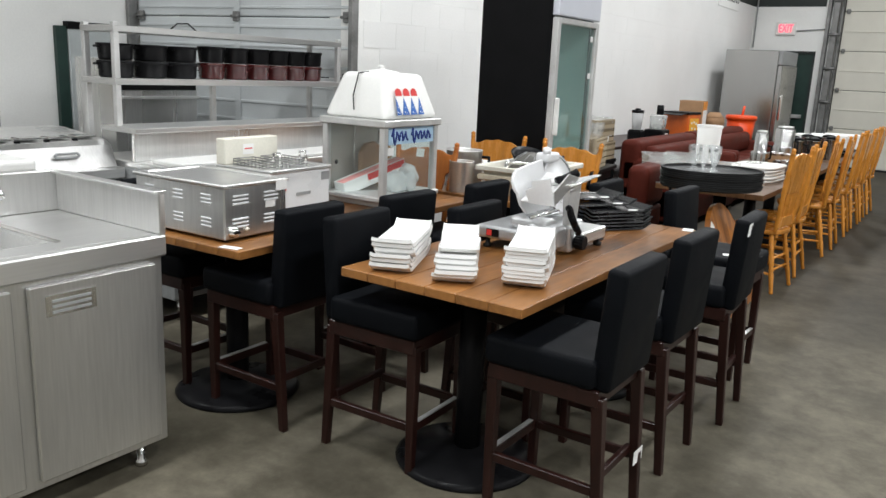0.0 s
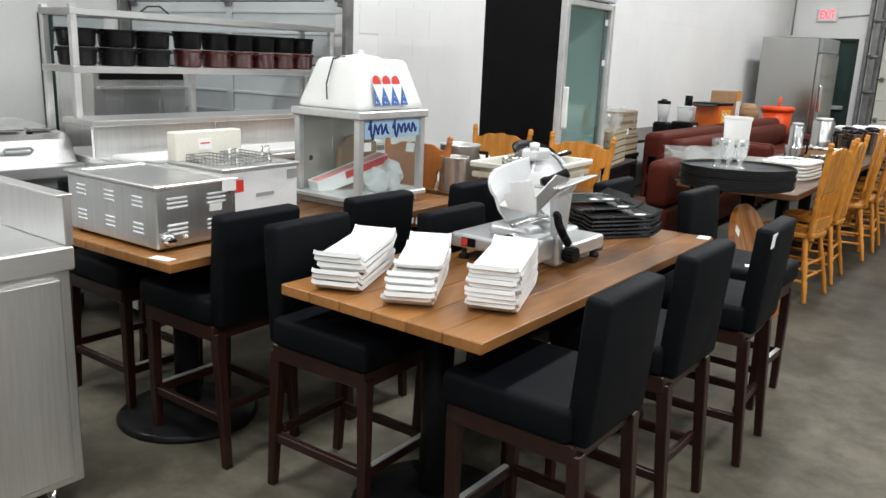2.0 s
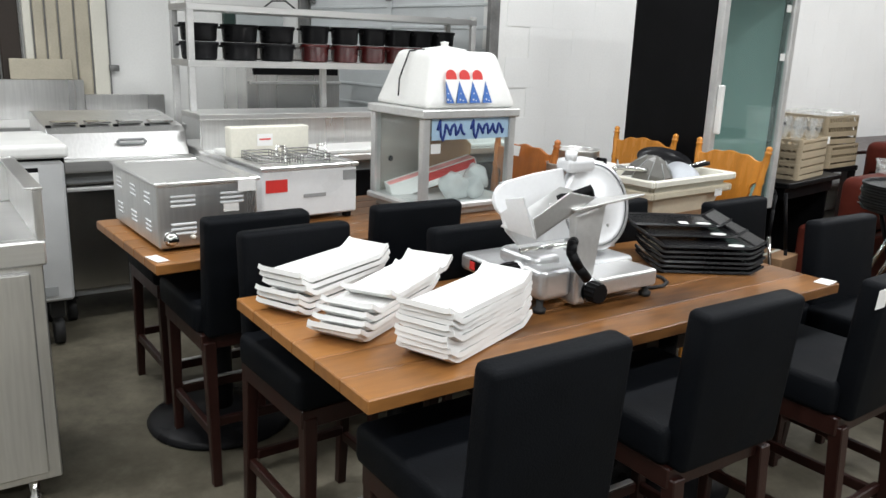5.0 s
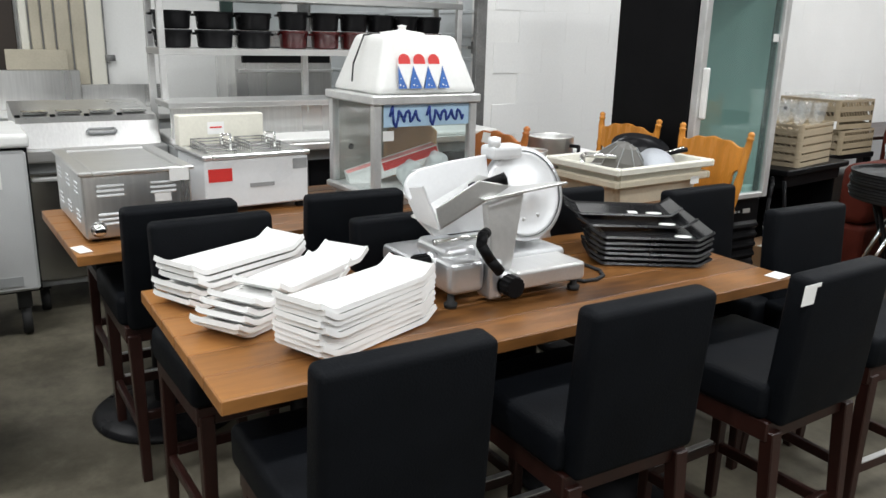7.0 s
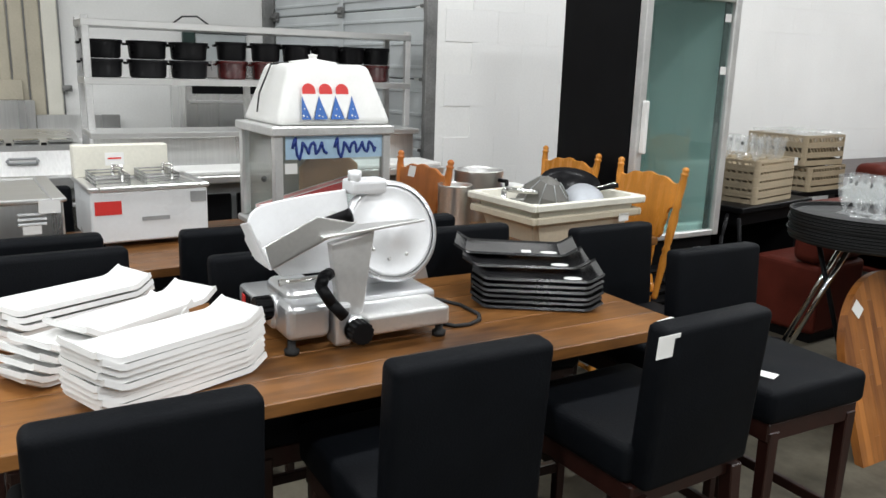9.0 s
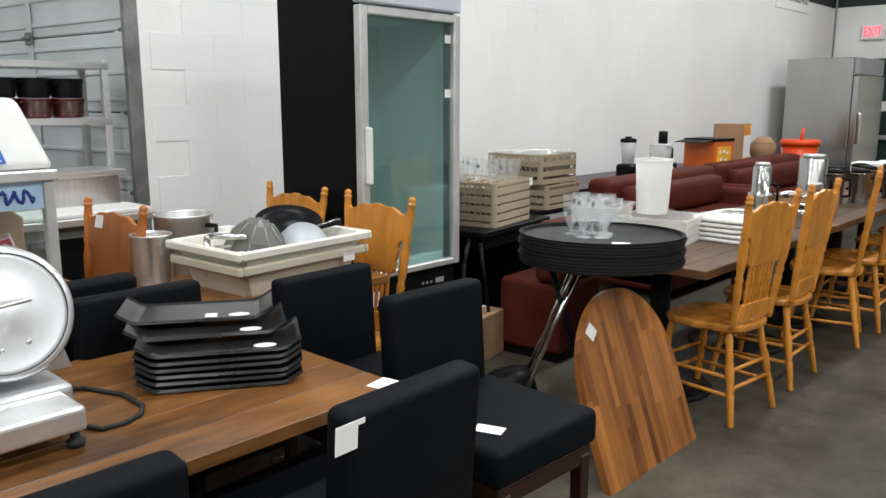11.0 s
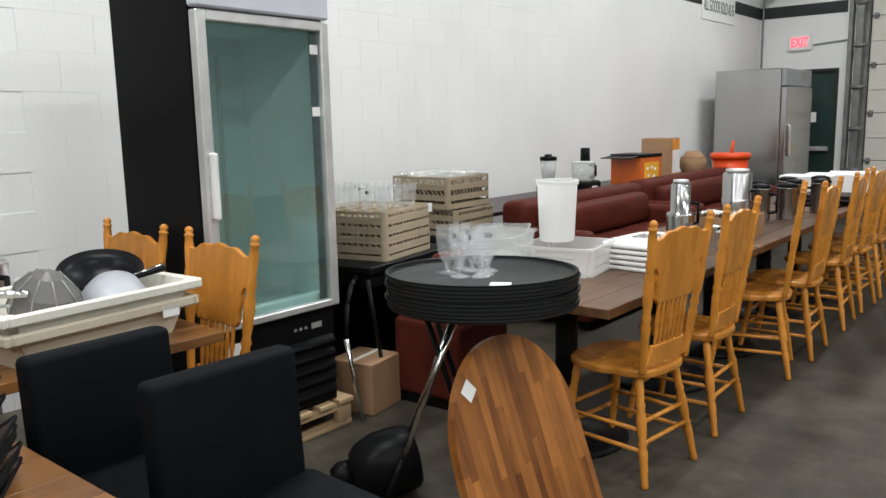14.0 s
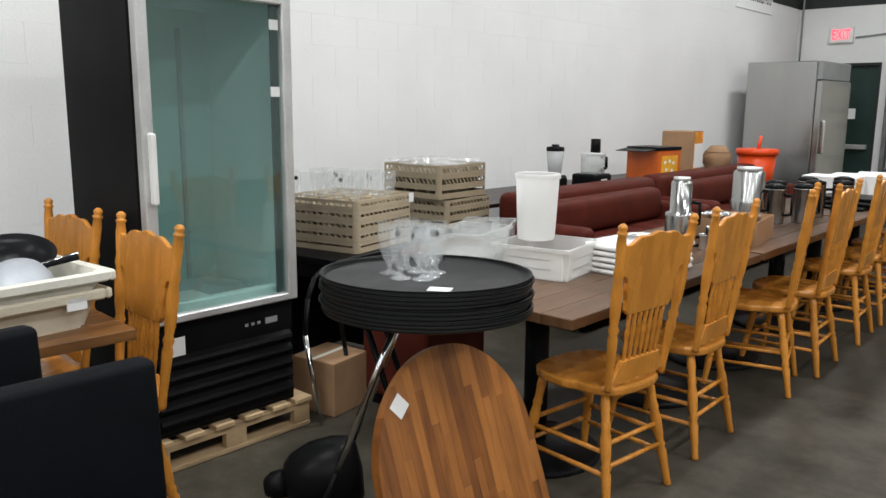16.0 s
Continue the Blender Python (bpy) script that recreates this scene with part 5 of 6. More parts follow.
lathe(bm, [(0.972, 0.0195), (0.99, 0.0235), (1.004, 0.0235), (1.006, 0.0185), (1.0, 0.0188), (0.985, 0.0193)], 56, None, 0.335, 0.285)
part("rim", bm, M_BLACK, tray0, "rolled black rim")
for i in range(9):
    m = pose(TC[0] + 0.004 * math.sin(i * 2.1), TC[1] + 0.004 * math.cos(i * 1.7), 0.79 + 0.0128 * i + (0.004 if i > 4 else 0), 0, 0, TR)
    if i == 0:
        tray0.matrix_basis = m
    else:
        copy_thing(tray0, m)
ZT = 0.79 + 0.0128 * 8 + 0.004 + 0.0052
for k, (dx, dy) in enumerate(((-0.10, -0.03), (-0.02, -0.06), (0.03, 0.02), (-0.05, 0.05), (0.04, -0.02), (-0.11, 0.06), (0.0, 0.08))):
    glass("stemmed_glass", G_GOB, TC[0] + dx - 0.02, TC[1] + dy - 0.015, ZT, "clear stemmed beer glass on the waiter trays", "tray glasses", 50 * k, True)
label_card("paper_slip", pose(TC[0] + 0.15, TC[1] - 0.10, ZT + 0.0005, 0, 0, 30), 0.07, 0.05, "small white paper slip on the black tray", group="price tags")

# ---- butcher-block leaf leaning on the stand ----
leaf_m = pose(-0.905, 5.76, 0.0) @ Matrix(((0, -math.sin(radians(19.5)), math.cos(radians(19.5)), 0), (1, 0, 0, 0), (0, math.cos(radians(19.5)), math.sin(radians(19.5)), 0), (0, 0, 0, 1)))
lf = thing("table_leaf", leaf_m, "leaning rounded butcher-block table top with price tag", "table top")


def leaf_half(v):
    """Half width of the leaf at height v."""
    if v < 0.36:
        return 0.352
    return 0.352 * math.sqrt(max(0.0, 1 - ((v - 0.36) / 0.375) ** 2))


def leaf_top(u):
    k = min(1.0, abs(u) / 0.352)
    return 0.36 + 0.375 * math.sqrt(max(0.0, 1 - k * k))


SW, u = 0.0352, -0.352
cuts = random.Random(11)
while u < 0.351:
    u1 = min(u + SW, 0.352)
    spans, v = [], -cuts.uniform(0.0, 0.2)
    while True:
        v1 = v + cuts.uniform(0.22, 0.62)
        if v1 > leaf_top((u + u1) / 2) - 0.06:
            spans.append((max(v, 0.0), None))
            break
        if v1 > 0.03:
            spans.append((max(v, 0.0), v1))
        v = v1
    for v0, v1 in spans:
        pts = [(u + 0.0004, v0 + 0.0004), (u1 - 0.0004, v0 + 0.0004)]
        if v1 is None:
            pts += [(u1 - 0.0004 - (u1 - u - 0.0008) * k / 4, max(v0 + 0.002, leaf_top(u1 - (u1 - u) * k / 4))) for k in range(5)]
        else:
            pts += [(u1 - 0.0004, v1 - 0.0004), (u + 0.0004, v1 - 0.0004)]
        if len(pts) > 4 and max(p[1] for p in pts) - v0 < 0.01:
            continue
        bm = bmesh.new()
        slab(bm, pts, 0.034, Matrix.Translation((0, 0, -0.034)))
        part("stave", bm, M_STAVE, lf)
    u = u1
label_card("price_tag", leaf_m @ pose(-0.215, 0.60, 0.0012, 0, 0, 38), 0.055, 0.055, "small white paper price tag on the table leaf", group="price tags")


# ---- white bucket, clear tubs, white trays on the first row table ----
RT = 0.715
bk = thing("bucket", pose(-1.578, 6.875, RT + 0.1365, 0, 0, 0), "tall white plastic bucket standing on a clear bin", "bucket")
bm = bmesh.new()
lathe(bm, [(0, 0), (0.080, 0), (0.084, 0.01), (0.096, 0.270), (0.102, 0.272), (0.103, 0.290), (0.098, 0.293), (0.094, 0.290)], 36)
part("body", bm, M_SHELL, bk, smooth=True)


def bin_box(name, m, w, l, h, material, label, taper=0.9, category="bin", group="clear bins"):
    t = thing(name, m, label, category, group)
    bm = bmesh.new()

    def ring(k, z, s=0.0):
        return [bm.verts.new((x * w / 2 * k - math.copysign(s, x), y * l / 2 * k - math.copysign(s, y), z)) for x, y in ((-1, -1), (1, -1), (1, 1), (-1, 1))]

    rs = [ring(taper, 0), ring(0.985, h - 0.015), ring(1.03, h - 0.013), ring(1.03, h), ring(0.985, h, 0.004), ring(taper, 0.004, 0.004)]
    for a, b in zip(rs, rs[1:]):
        for i in range(4):
            bm.faces.new((a[i], a[(i + 1) % 4], b[(i + 1) % 4], b[i]))
    bm.faces.new(rs[0][::-1])
    bm.faces.new(rs[-1])
    bmesh.ops.recalc_face_normals(bm, faces=bm.faces[:])
    bmesh.ops.bevel(bm, geom=[e for e in bm.edges if abs(e.verts[0].co.z - e.verts[1].co.z) > 0.05], offset=0.02, segments=3, affect="EDGES")
    part("body", bm, material, t)
    return t


M_POLYW = clear("milky_polypropylene", (0.96, 0.96, 0.95), 0.3, 0.62, (0.93, 0.93, 0.91))
sb = bin_box("storage_bin", pose(-1.50, 6.85, RT, 0, 0, 10), 0.36, 0.36, 0.136, M_POLYW, "square milky storage bin with dark measuring lines", 0.94)
for zz in (0.045, 0.085):
    boxpart("measure_line", (0.1752, -0.12, zz, 0.1768, 0.08, zz + 0.003), M_GREY, sb)
    boxpart("measure_line", (-0.10, -0.1768, zz, 0.10, -0.1752, zz + 0.003), M_GREY, sb)
bin_box("food_pan", pose(-1.68, 6.52, RT, 0, 0, 12), 0.24, 0.34, 0.11, M_PAN, "clear polycarbonate food pan on the plank table", 0.95)
bin_box("food_pan", pose(-1.675, 6.53, RT + 0.1, 0, 0, 14), 0.24, 0.34, 0.11, M_PAN, "clear polycarbonate food pan stacked on another", 0.95)
bin_box("food_pan", pose(-2.02, 7.06, RT - 0.06, 0, 0, 30), 0.26, 0.42, 0.20, M_PAN, "deep clear polycarbonate food pan", 0.95)
for k in range(5):
    bm = bmesh.new()
    pts = []
    for i in range(28):
        a = 2 * math.pi * i / 28
        c, d = math.cos(a), math.sin(a)
        q = (abs(c) ** 5 + abs(d) ** 5) ** -0.2
        pts.append((0.18 * c * q, 0.245 * d * q))
    slab(bm, pts, 0.020, None, 0.008)
    o = tagged(part("storage_tray", bm, M_WHITE), "white rectangular plastic storage tray in a stack", "tray", "white trays")
    o.matrix_basis = pose(-1.25 + 0.006 * math.sin(k * 2), 7.22, RT + 0.0 + 0.026 * k, 0, 0, -4 + 2 * (k % 2))
for k in range(7):
    bm = bmesh.new()
    box(bm, -0.008, -0.07, 0, 0.008, 0.07, 0.004, 0.001)
    o = tagged(part("flatware", bm, M_CHROME), "bright steel flatware piece lying on the lids", "flatware", "flatware pieces")
    o.matrix_basis = pose(-1.25 + 0.03 * (k - 3), 7.28 + 0.02 * math.sin(k * 3), RT + 0.1255, 0, 0, 25 * math.sin(k * 5))


# ---- coffee things further along the row ----
def airpot(x, y, h, r, label, neck):
    a = thing("airpot", pose(x, y, RT, 0, 0, 35 * math.sin(x * 40 + y)), label, "airpot", "airpots")
    bm = bmesh.new()
    lathe(bm, [(0, 0), (r, 0), (r * 1.03, 0.012), (r, 0.03), (r * 1.06, h * 0.42), (r, h * 0.46), (r * neck, h * 0.47), (r * neck, h * 0.9), (r * neck * 0.9, h * 0.93), (0, h * 0.94)], 32)
    part("flask", bm, M_POT, a, smooth=False)
    bm = bmesh.new()
    lathe(bm, [(0, 0), (r * neck * 0.8, 0), (r * neck * 0.8, h * 0.05), (0, h * 0.06)], 20, Matrix.Translation((0, 0, h * 0.94)))
    part("lid", bm, M_ALUF, a, "dull metal lid")
    bm = bmesh.new()
    tube(bm, [(r * 0.7, 0, h * 0.62), (r * 1.35, 0, h * 0.60), (r * 1.35, 0, h * 0.30), (r * 0.95, 0, h * 0.28)], 0.009, 8)
    part("handle", bm, M_BLACK, a, "black handle")
    return a


airpot(-1.42, 7.98, 0.36, 0.075, "stacked stainless steel cylinder urns on the table", 0.74)
airpot(-1.40, 8.86, 0.37, 0.095, "wide stainless steel coffee urn", 0.98)


def pot(name, m, r, h, material, label, handle=True, category="coffee pot", group=""):
    p = thing(name, m, label, category, group)
    bm = bmesh.new()
    lathe(bm, [(0, 0), (r, 0), (r, 0.005), (r, h), (r * 1.04, h + 0.006), (r * 0.97, h + 0.006), (r * 0.95, h), (r * 0.95, 0.01), (0, 0.01)], 28)
    part("body", bm, material, p, smooth=False)
    if handle:
        bm = bmesh.new()
        tube(bm, [(r, 0, h * 0.85), (r + 0.045, 0, h * 0.85), (r + 0.045, 0, h * 0.3), (r, 0, h * 0.25)], 0.009, 8)
        part("handle", bm, M_BLACK, p, "black handle")
    return p


for k, (x, y) in enumerate(((-1.33, 9.12), (-1.20, 9.28), (-1.42, 9.40), (-1.24, 9.62), (-1.10, 9.75), (-1.36, 9.85), (-1.18, 10.05))):
    p = pot("coffee_pot", pose(x, y, RT, 0, 0, 50 * k), 0.066, 0.215, M_POT, "stainless steel coffee server with black lid", group="coffee servers")
    bm = bmesh.new()
    lathe(bm, [(0, 0), (0.068, 0), (0.066, 0.018), (0.03, 0.03), (0, 0.032)], 20, Matrix.Translation((0, 0, 0.2215)))
    part("lid", bm, M_BLACK, p, "black lid")
for k in range(10):
    x, y = -1.05 - 0.06 * (k % 4) - 0.03 * (k // 4), 7.78 + 0.075 * (k // 2) + 0.02 * (k % 2)
    pot("creamer", pose(x, y, RT, 0, 0, 70 * k), 0.032, 0.075 + 0.02 * (k % 3), M_CHROME, "small bright steel creamer jug", True, "jug", "steel creamers")
cb = thing("open_carton", pose(-1.26, 8.32, RT, 0, 0, 8), "low open brown carton of small steel items", "carton")
for c in ((-0.17, -0.2, 0, 0.17, 0.2, 0.004), (-0.17, -0.2, 0.004, -0.165, 0.2, 0.13), (0.165, -0.2, 0.004, 0.17, 0.2, 0.13), (-0.165, -0.2, 0.004, 0.165, -0.195, 0.13), (-0.165, 0.195, 0.004, 0.165, 0.2, 0.13)):
    boxpart("panel", c, M_CARD, cb)
for k in range(9):
    pot("creamer", pose(-1.38 + 0.08 * (k % 4), 8.2 + 0.085 * (k // 4) + 0.02 * (k % 2), RT + 0.005, 0, 0, 60 * k), 0.033, 0.135, M_CHROME, "small bright steel creamer jug", False, "jug", "steel creamers")
for k in range(3):
    o = thing("foam_carton", pose(-1.45 + 0.12 * k, 10.75 + 0.28 * k, RT, 0, 0, 6 * k), "white carton on the far end of the row", "carton", "white cartons")
    boxpart("box_body", (-0.2, -0.13, 0, 0.2, 0.13, 0.20), M_PAPER, o, 0.004)
for k in range(3):
    o = thing("dark_tray", pose(-1.30 + 0.05 * k, 10.32 + 0.1 * k, RT + 0.025 * k), "dark plastic serving tray lying on the row", "tray", "dark trays")
    boxpart("tray_body", (-0.24, -0.18, 0, 0.24, 0.18, 0.022), M_BLACK, o, 0.006)


# ---- red sofas along the wall and what is on them ----
def sofa(m, w, label):
    s = thing("sofa", m, label, "sofa", "red sofas")
    bm = bmesh.new()
    box(bm, 0, -w / 2, 0.06, 0.72, w / 2, 0.40, 0.03, seg=2)
    part("base", bm, M_RED, s)
    bm = bmesh.new()
    box(bm, -0.02, -w / 2, 0.40, 0.20, w / 2, 0.86, 0.06, seg=4)
    part("backrest", bm, M_RED, s, smooth=True)
    n = max(2, round(w / 0.6))
    for i in range(n):
        bm = bmesh.new()
        box(bm, 0.20, -w / 2 + 0.14 + (w - 0.28) * i / n + 0.004, 0.40, 0.74, -w / 2 + 0.14 + (w - 0.28) * (i + 1) / n - 0.004, 0.54, 0.045, seg=4)
        part("seat_cushion", bm, M_RED, s, smooth=True)
    bm = bmesh.new()
    box(bm, 0.16, -w / 2 + 0.145, 0.54, 0.34, w / 2 - 0.145, 0.80, 0.07, seg=4)
    part("back_cushion", bm, M_RED, s, smooth=True)
    for sy in (-1, 1):
        bm = bmesh.new()
        box(bm, 0.0, sy * w / 2 - (0.14 if sy > 0 else 0), 0.06, 0.70, sy * w / 2 + (0.14 if sy < 0 else 0), 0.68, 0.05, seg=4)
        part("arm", bm, M_RED, s, smooth=True)
    for x in (0.06, 0.66):
        for y in (-w / 2 + 0.06, w / 2 - 0.06):
            bm = bmesh.new()
            rod(bm, (x, y, 0), (x, y, 0.07), 0.018, 0.026)
            part("foot", bm, M_BLACK, s)
    return s


sofa(pose(-2.84, 9.15, 0), 1.9, "dark red vinyl sofa backed along the white wall")
sofa(pose(-2.88, 11.35, 0), 2.2, "dark red vinyl sofa backed along the white wall")
rs = thing("booth_end", pose(-2.22, 6.72, 0, 0, 0, 4), "dark red vinyl booth seat by the side table", "booth seat")
bm = bmesh.new()
box(bm, -0.11, -0.24, 0.05, 0.30, 0.24, 0.45, 0.03, seg=3)
part("seat_block", bm, M_RED, rs)
bm = bmesh.new()
box(bm, 0.12, -0.26, 0.45, 0.30, 0.26, 0.80, 0.06, seg=4)
part("backrest", bm, M_RED, rs, smooth=True)
bm = bmesh.new()
box(bm, -0.09, -0.22, 0.0, 0.28, 0.22, 0.05)
part("plinth", bm, M_BLACK, rs)

tw = thing("sofa_table", pose(-3.28, 10.4, 0), "dark plank shelf table behind the sofas", "table")
boxpart("tabletop", (-0.30, -2.4, 0.74, 0.36, 2.4, 0.77), M_ESP, tw, 0.004)
for yy in (-2.2, 0, 2.2):
    for xx in (-0.25, 0.30):
        boxpart("leg", (xx - 0.025, yy - 0.025, 0, xx + 0.025, yy + 0.025, 0.74), M_ESP, tw)
o = thing("printed_box", pose(-3.15, 11.0, 0.77, 0, 0, -8), "orange printed appliance box with dark open flaps", "box")
boxpart("box_body", (-0.18, -0.18, 0, 0.18, 0.18, 0.27), M_TANGO, o, 0.004)
for c in ((0.181, -0.13, 0.04, 0.1822, 0.13, 0.22),):
    boxpart("print_panel", c, M_AMBER, o, label="yellow printed panel")
for y, z in ((-0.07, 0.16), (0.0, 0.17), (0.06, 0.15), (-0.05, 0.09), (0.04, 0.08)):
    boxpart("print_spot", (0.1824, y - 0.018, z - 0.014, 0.1830, y + 0.018, z + 0.014), M_PAPER, o)
boxpart("dark_edge", (-0.183, -0.183, 0.27, 0.183, 0.183, 0.30), M_BLACK, o)
boxpart("flap", (-0.17, -0.34, 0.300, 0.17, -0.15, 0.306), M_BLACK, o, label="dark open flap", m=pose(0, 0, 0.0, 6, 0, 0))
o = thing("appliance_box", pose(-3.32, 11.75, 0.77, 0, 0, 4), "tall brown and white appliance carton", "box")
boxpart("box_body", (-0.12, -0.02, 0, 0.2, 0.30, 0.43), M_CARD, o, 0.004)
boxpart("print_panel", (0.201, 0.05, 0.02, 0.203, 0.29, 0.42), M_YELLOW, o)
boxpart("print_panel", (0.2035, 0.06, 0.05, 0.2045, 0.29, 0.30), M_PAPER, o)
o = thing("basket", pose(-3.12, 12.4, 0.77) @ Matrix.Scale(0.78, 4), "round brown woven basket", "basket")
bm = bmesh.new()
lathe(bm, [(0, 0), (0.12, 0), (0.19, 0.10), (0.19, 0.22), (0.13, 0.30), (0.10, 0.34), (0.09, 0.34), (0.12, 0.29), (0, 0.1)], 24)
for k in range(12):
    lathe(bm, [(0.186 - 0.004 * abs(k - 6), 0.03 + 0.02 * k), (0.196 - 0.004 * abs(k - 6), 0.036 + 0.02 * k), (0.186 - 0.004 * abs(k - 6), 0.044 + 0.02 * k)], 24)
part("weave", bm, M_CARD, o)
o = thing("orange_bucket", pose(-2.82, 12.75, 0.54), "bright orange plastic bucket with lid", "bucket")
bm = bmesh.new()
lathe(bm, [(0, 0), (0.17, 0), (0.205, 0.40), (0, 0.40)], 32)
part("body", bm, M_ORANGE, o, smooth=False)
bm = bmesh.new()
lathe(bm, [(0, 0.40), (0.225, 0.40), (0.225, 0.455), (0.20, 0.465), (0, 0.465)], 32)
part("lid", bm, M_ORANGE, o)
bm = bmesh.new()
rod(bm, (0.01, 0.0, 0.462), (0.02, 0.03, 0.60), 0.018)
part("ladle_grip", bm, M_ORANGE, o)
o = thing("bucket_crate", pose(-2.82, 12.75, 0), "dark crate under the orange bucket", "crate")
boxpart("crate_body", (-0.35, -0.28, 0, 0.35, 0.28, 0.54), M_BLACK, o, 0.01)


def blender_jug(x, y, z, label):
    b = thing("blender", pose(x, y, z), label, "blender", "blenders")
    boxpart("motor_base", (-0.08, -0.08, 0, 0.08, 0.08, 0.13), M_BLACK, b, 0.02)
    bm = bmesh.new()
    lathe(bm, [(0, 0), (0.05, 0), (0.07, 0.19), (0.066, 0.19), (0.046, 0.006), (0, 0.006)], 20, Matrix.Translation((0, 0, 0.131)))
    part("jug", bm, M_POLY, b, "clear jug")
    bm = bmesh.new()
    lathe(bm, [(0, 0), (0.072, 0), (0.07, 0.03), (0.03, 0.035), (0.03, 0.05), (0, 0.05)], 20, Matrix.Translation((0, 0, 0.322)))
    part("lid", bm, M_BLACK, b, "black lid")
    return b


blender_jug(-3.1, 9.25, 0.77, "black blender with a clear jug and lid")
fp = thing("food_processor", pose(-2.98, 9.62, 0.77), "black food processor with a clear bowl and white label", "food processor")
boxpart("motor_base", (-0.12, -0.13, 0, 0.11, 0.13, 0.13), M_BLACK, fp, 0.02, seg=2)
boxpart("label_plate", (0.1102, -0.04, 0.04, 0.1118, 0.05, 0.09), M_PAPER, fp)
bm = bmesh.new()
lathe(bm, [(0, 0), (0.095, 0), (0.10, 0.15), (0.096, 0.15), (0.091, 0.006), (0, 0.006)], 24, Matrix.Translation((0, 0, 0.131)))
part("bowl", bm, M_PAN, fp, "clear bowl")
bm = bmesh.new()
lathe(bm, [(0, 0), (0.102, 0), (0.10, 0.014), (0, 0.02)], 24, Matrix.Translation((0, 0, 0.282)))
part("lid", bm, M_POLY, fp)
bm = bmesh.new()
lathe(bm, [(0, 0), (0.042, 0), (0.040, 0.11), (0, 0.112)], 18, Matrix.Translation((0.0, 0.035, 0.30)))
part("feed_tube", bm, M_BLACK, fp, "dark feed tube")
bm = bmesh.new()
tube(bm, [(0.02, 0.095, 0.26), (0.03, 0.16, 0.25), (0.03, 0.165, 0.17), (0.02, 0.095, 0.15)], 0.013, 10)
part("handle", bm, M_BLACK, fp)


# ---- steel upright fridge by the exit ----
sf = thing("steel_fridge", None, "tall stainless steel upright fridge by the exit", "fridge")
boxpart("body", (-3.56, 14.19, 0.12, -2.72, 15.35, 2.01), M_STEELD, sf, 0.008)
boxpart("door", (-2.718, 14.20, 0.16, -2.64, 15.34, 1.78), M_STEELD, sf, 0.01)
boxpart("control_panel", (-2.718, 14.20, 1.79, -2.66, 15.34, 2.01), M_GREY, sf, 0.006)
boxpart("handle", (-2.64, 14.26, 0.9, -2.60, 14.30, 1.3), M_CHROME, sf, 0.008)
for x in (-3.5, -2.8):
    for y in (14.25, 15.28):
        bm = bmesh.new()
        rod(bm, (x, y, 0), (x, y, 0.12), 0.025)
        part("foot", bm, M_BLACK, sf)


# ---- small things on the floor ----
o = thing("cardboard_box", pose(-2.375, 6.34, 0, 0, 0, 10) @ Matrix.Diagonal((0.85, 0.85, 1, 1)), "closed brown cardboard box on the floor", "box")
boxpart("box_body", (-0.16, -0.15, 0, 0.14, 0.15, 0.26), M_CARD, o, 0.004)
boxpart("tape", (-0.03, -0.1505, 0.2601, 0.0, 0.1505, 0.2612), M_CREAM, o)
o = thing("canister", pose(-1.62, 5.66, 0, 0, 0, 30), "black plastic canister lying on the floor", "canister")
bm = bmesh.new()
lathe(bm, [(0, -0.12), (0.07, -0.12), (0.10, -0.09), (0.125, -0.02), (0.13, 0.06), (0.12, 0.12), (0.10, 0.14), (0, 0.15)], 28, pose(0, 0, 0.132, 0, 80, 20))
part("body", bm, M_BLACK, o, smooth=True)
bm = bmesh.new()
lathe(bm, [(0, -0.20), (0.03, -0.20), (0.05, -0.17), (0.05, -0.12), (0, -0.12)], 16, pose(0, 0, 0.132, 0, 80, 20))
part("nozzle", bm, M_BLACK, o)


# ---- nested tubs of kitchen ware on the square table ----
def tub(m, label, material, w=0.40, l=0.60, h=0.15):
    t = bin_box("bus_tub", m, w, l, h, material, label, 0.86, "tub", "bus tubs")
    bm = bmesh.new()
    for x0, y0, x1, y1 in ((-w / 2 - 0.022, -l / 2 - 0.022, w / 2 + 0.022, -l / 2 - 0.002), (-w / 2 - 0.022, l / 2 + 0.002, w / 2 + 0.022, l / 2 + 0.022), (-w / 2 - 0.022, -l / 2 - 0.002, -w / 2 - 0.002, l / 2 + 0.002), (w / 2 + 0.002, -l / 2 - 0.002, w / 2 + 0.022, l / 2 + 0.002)):
        box(bm, x0, y0, h - 0.03, x1, y1, h + 0.003, 0.006)
    part("rim", bm, material, t)
    return t


M_CREAMB = mat("dull_translucent_tub", (0.58, 0.52, 0.40), 0.4, var=0.1)
TUB = pose(-2.025, 4.728, 0, 0, 0, 4)
tub(TUB @ Matrix.Translation((0, 0, TOP)), "brownish translucent bus tub on the table", M_CREAMB, 0.38, 0.58, 0.115)
tub(TUB @ Matrix.Translation((0, 0, TOP + 0.045)), "cream plastic bus tub full of kitchen ware", M_CREAM, 0.40, 0.60, 0.125)
label_card("paper_tag", TUB @ pose(0.2105, 0.20, TOP + 0.085, 90, 0, 90), 0.06, 0.035, "small paper tag on the tub", group="price tags")
ZB = TOP + 0.052
wk = thing("wok", TUB @ pose(-0.07, 0.14, ZB + 0.135, 20, 0, 60), "black steel wok propped up in the tub", "wok")
bm = bmesh.new()
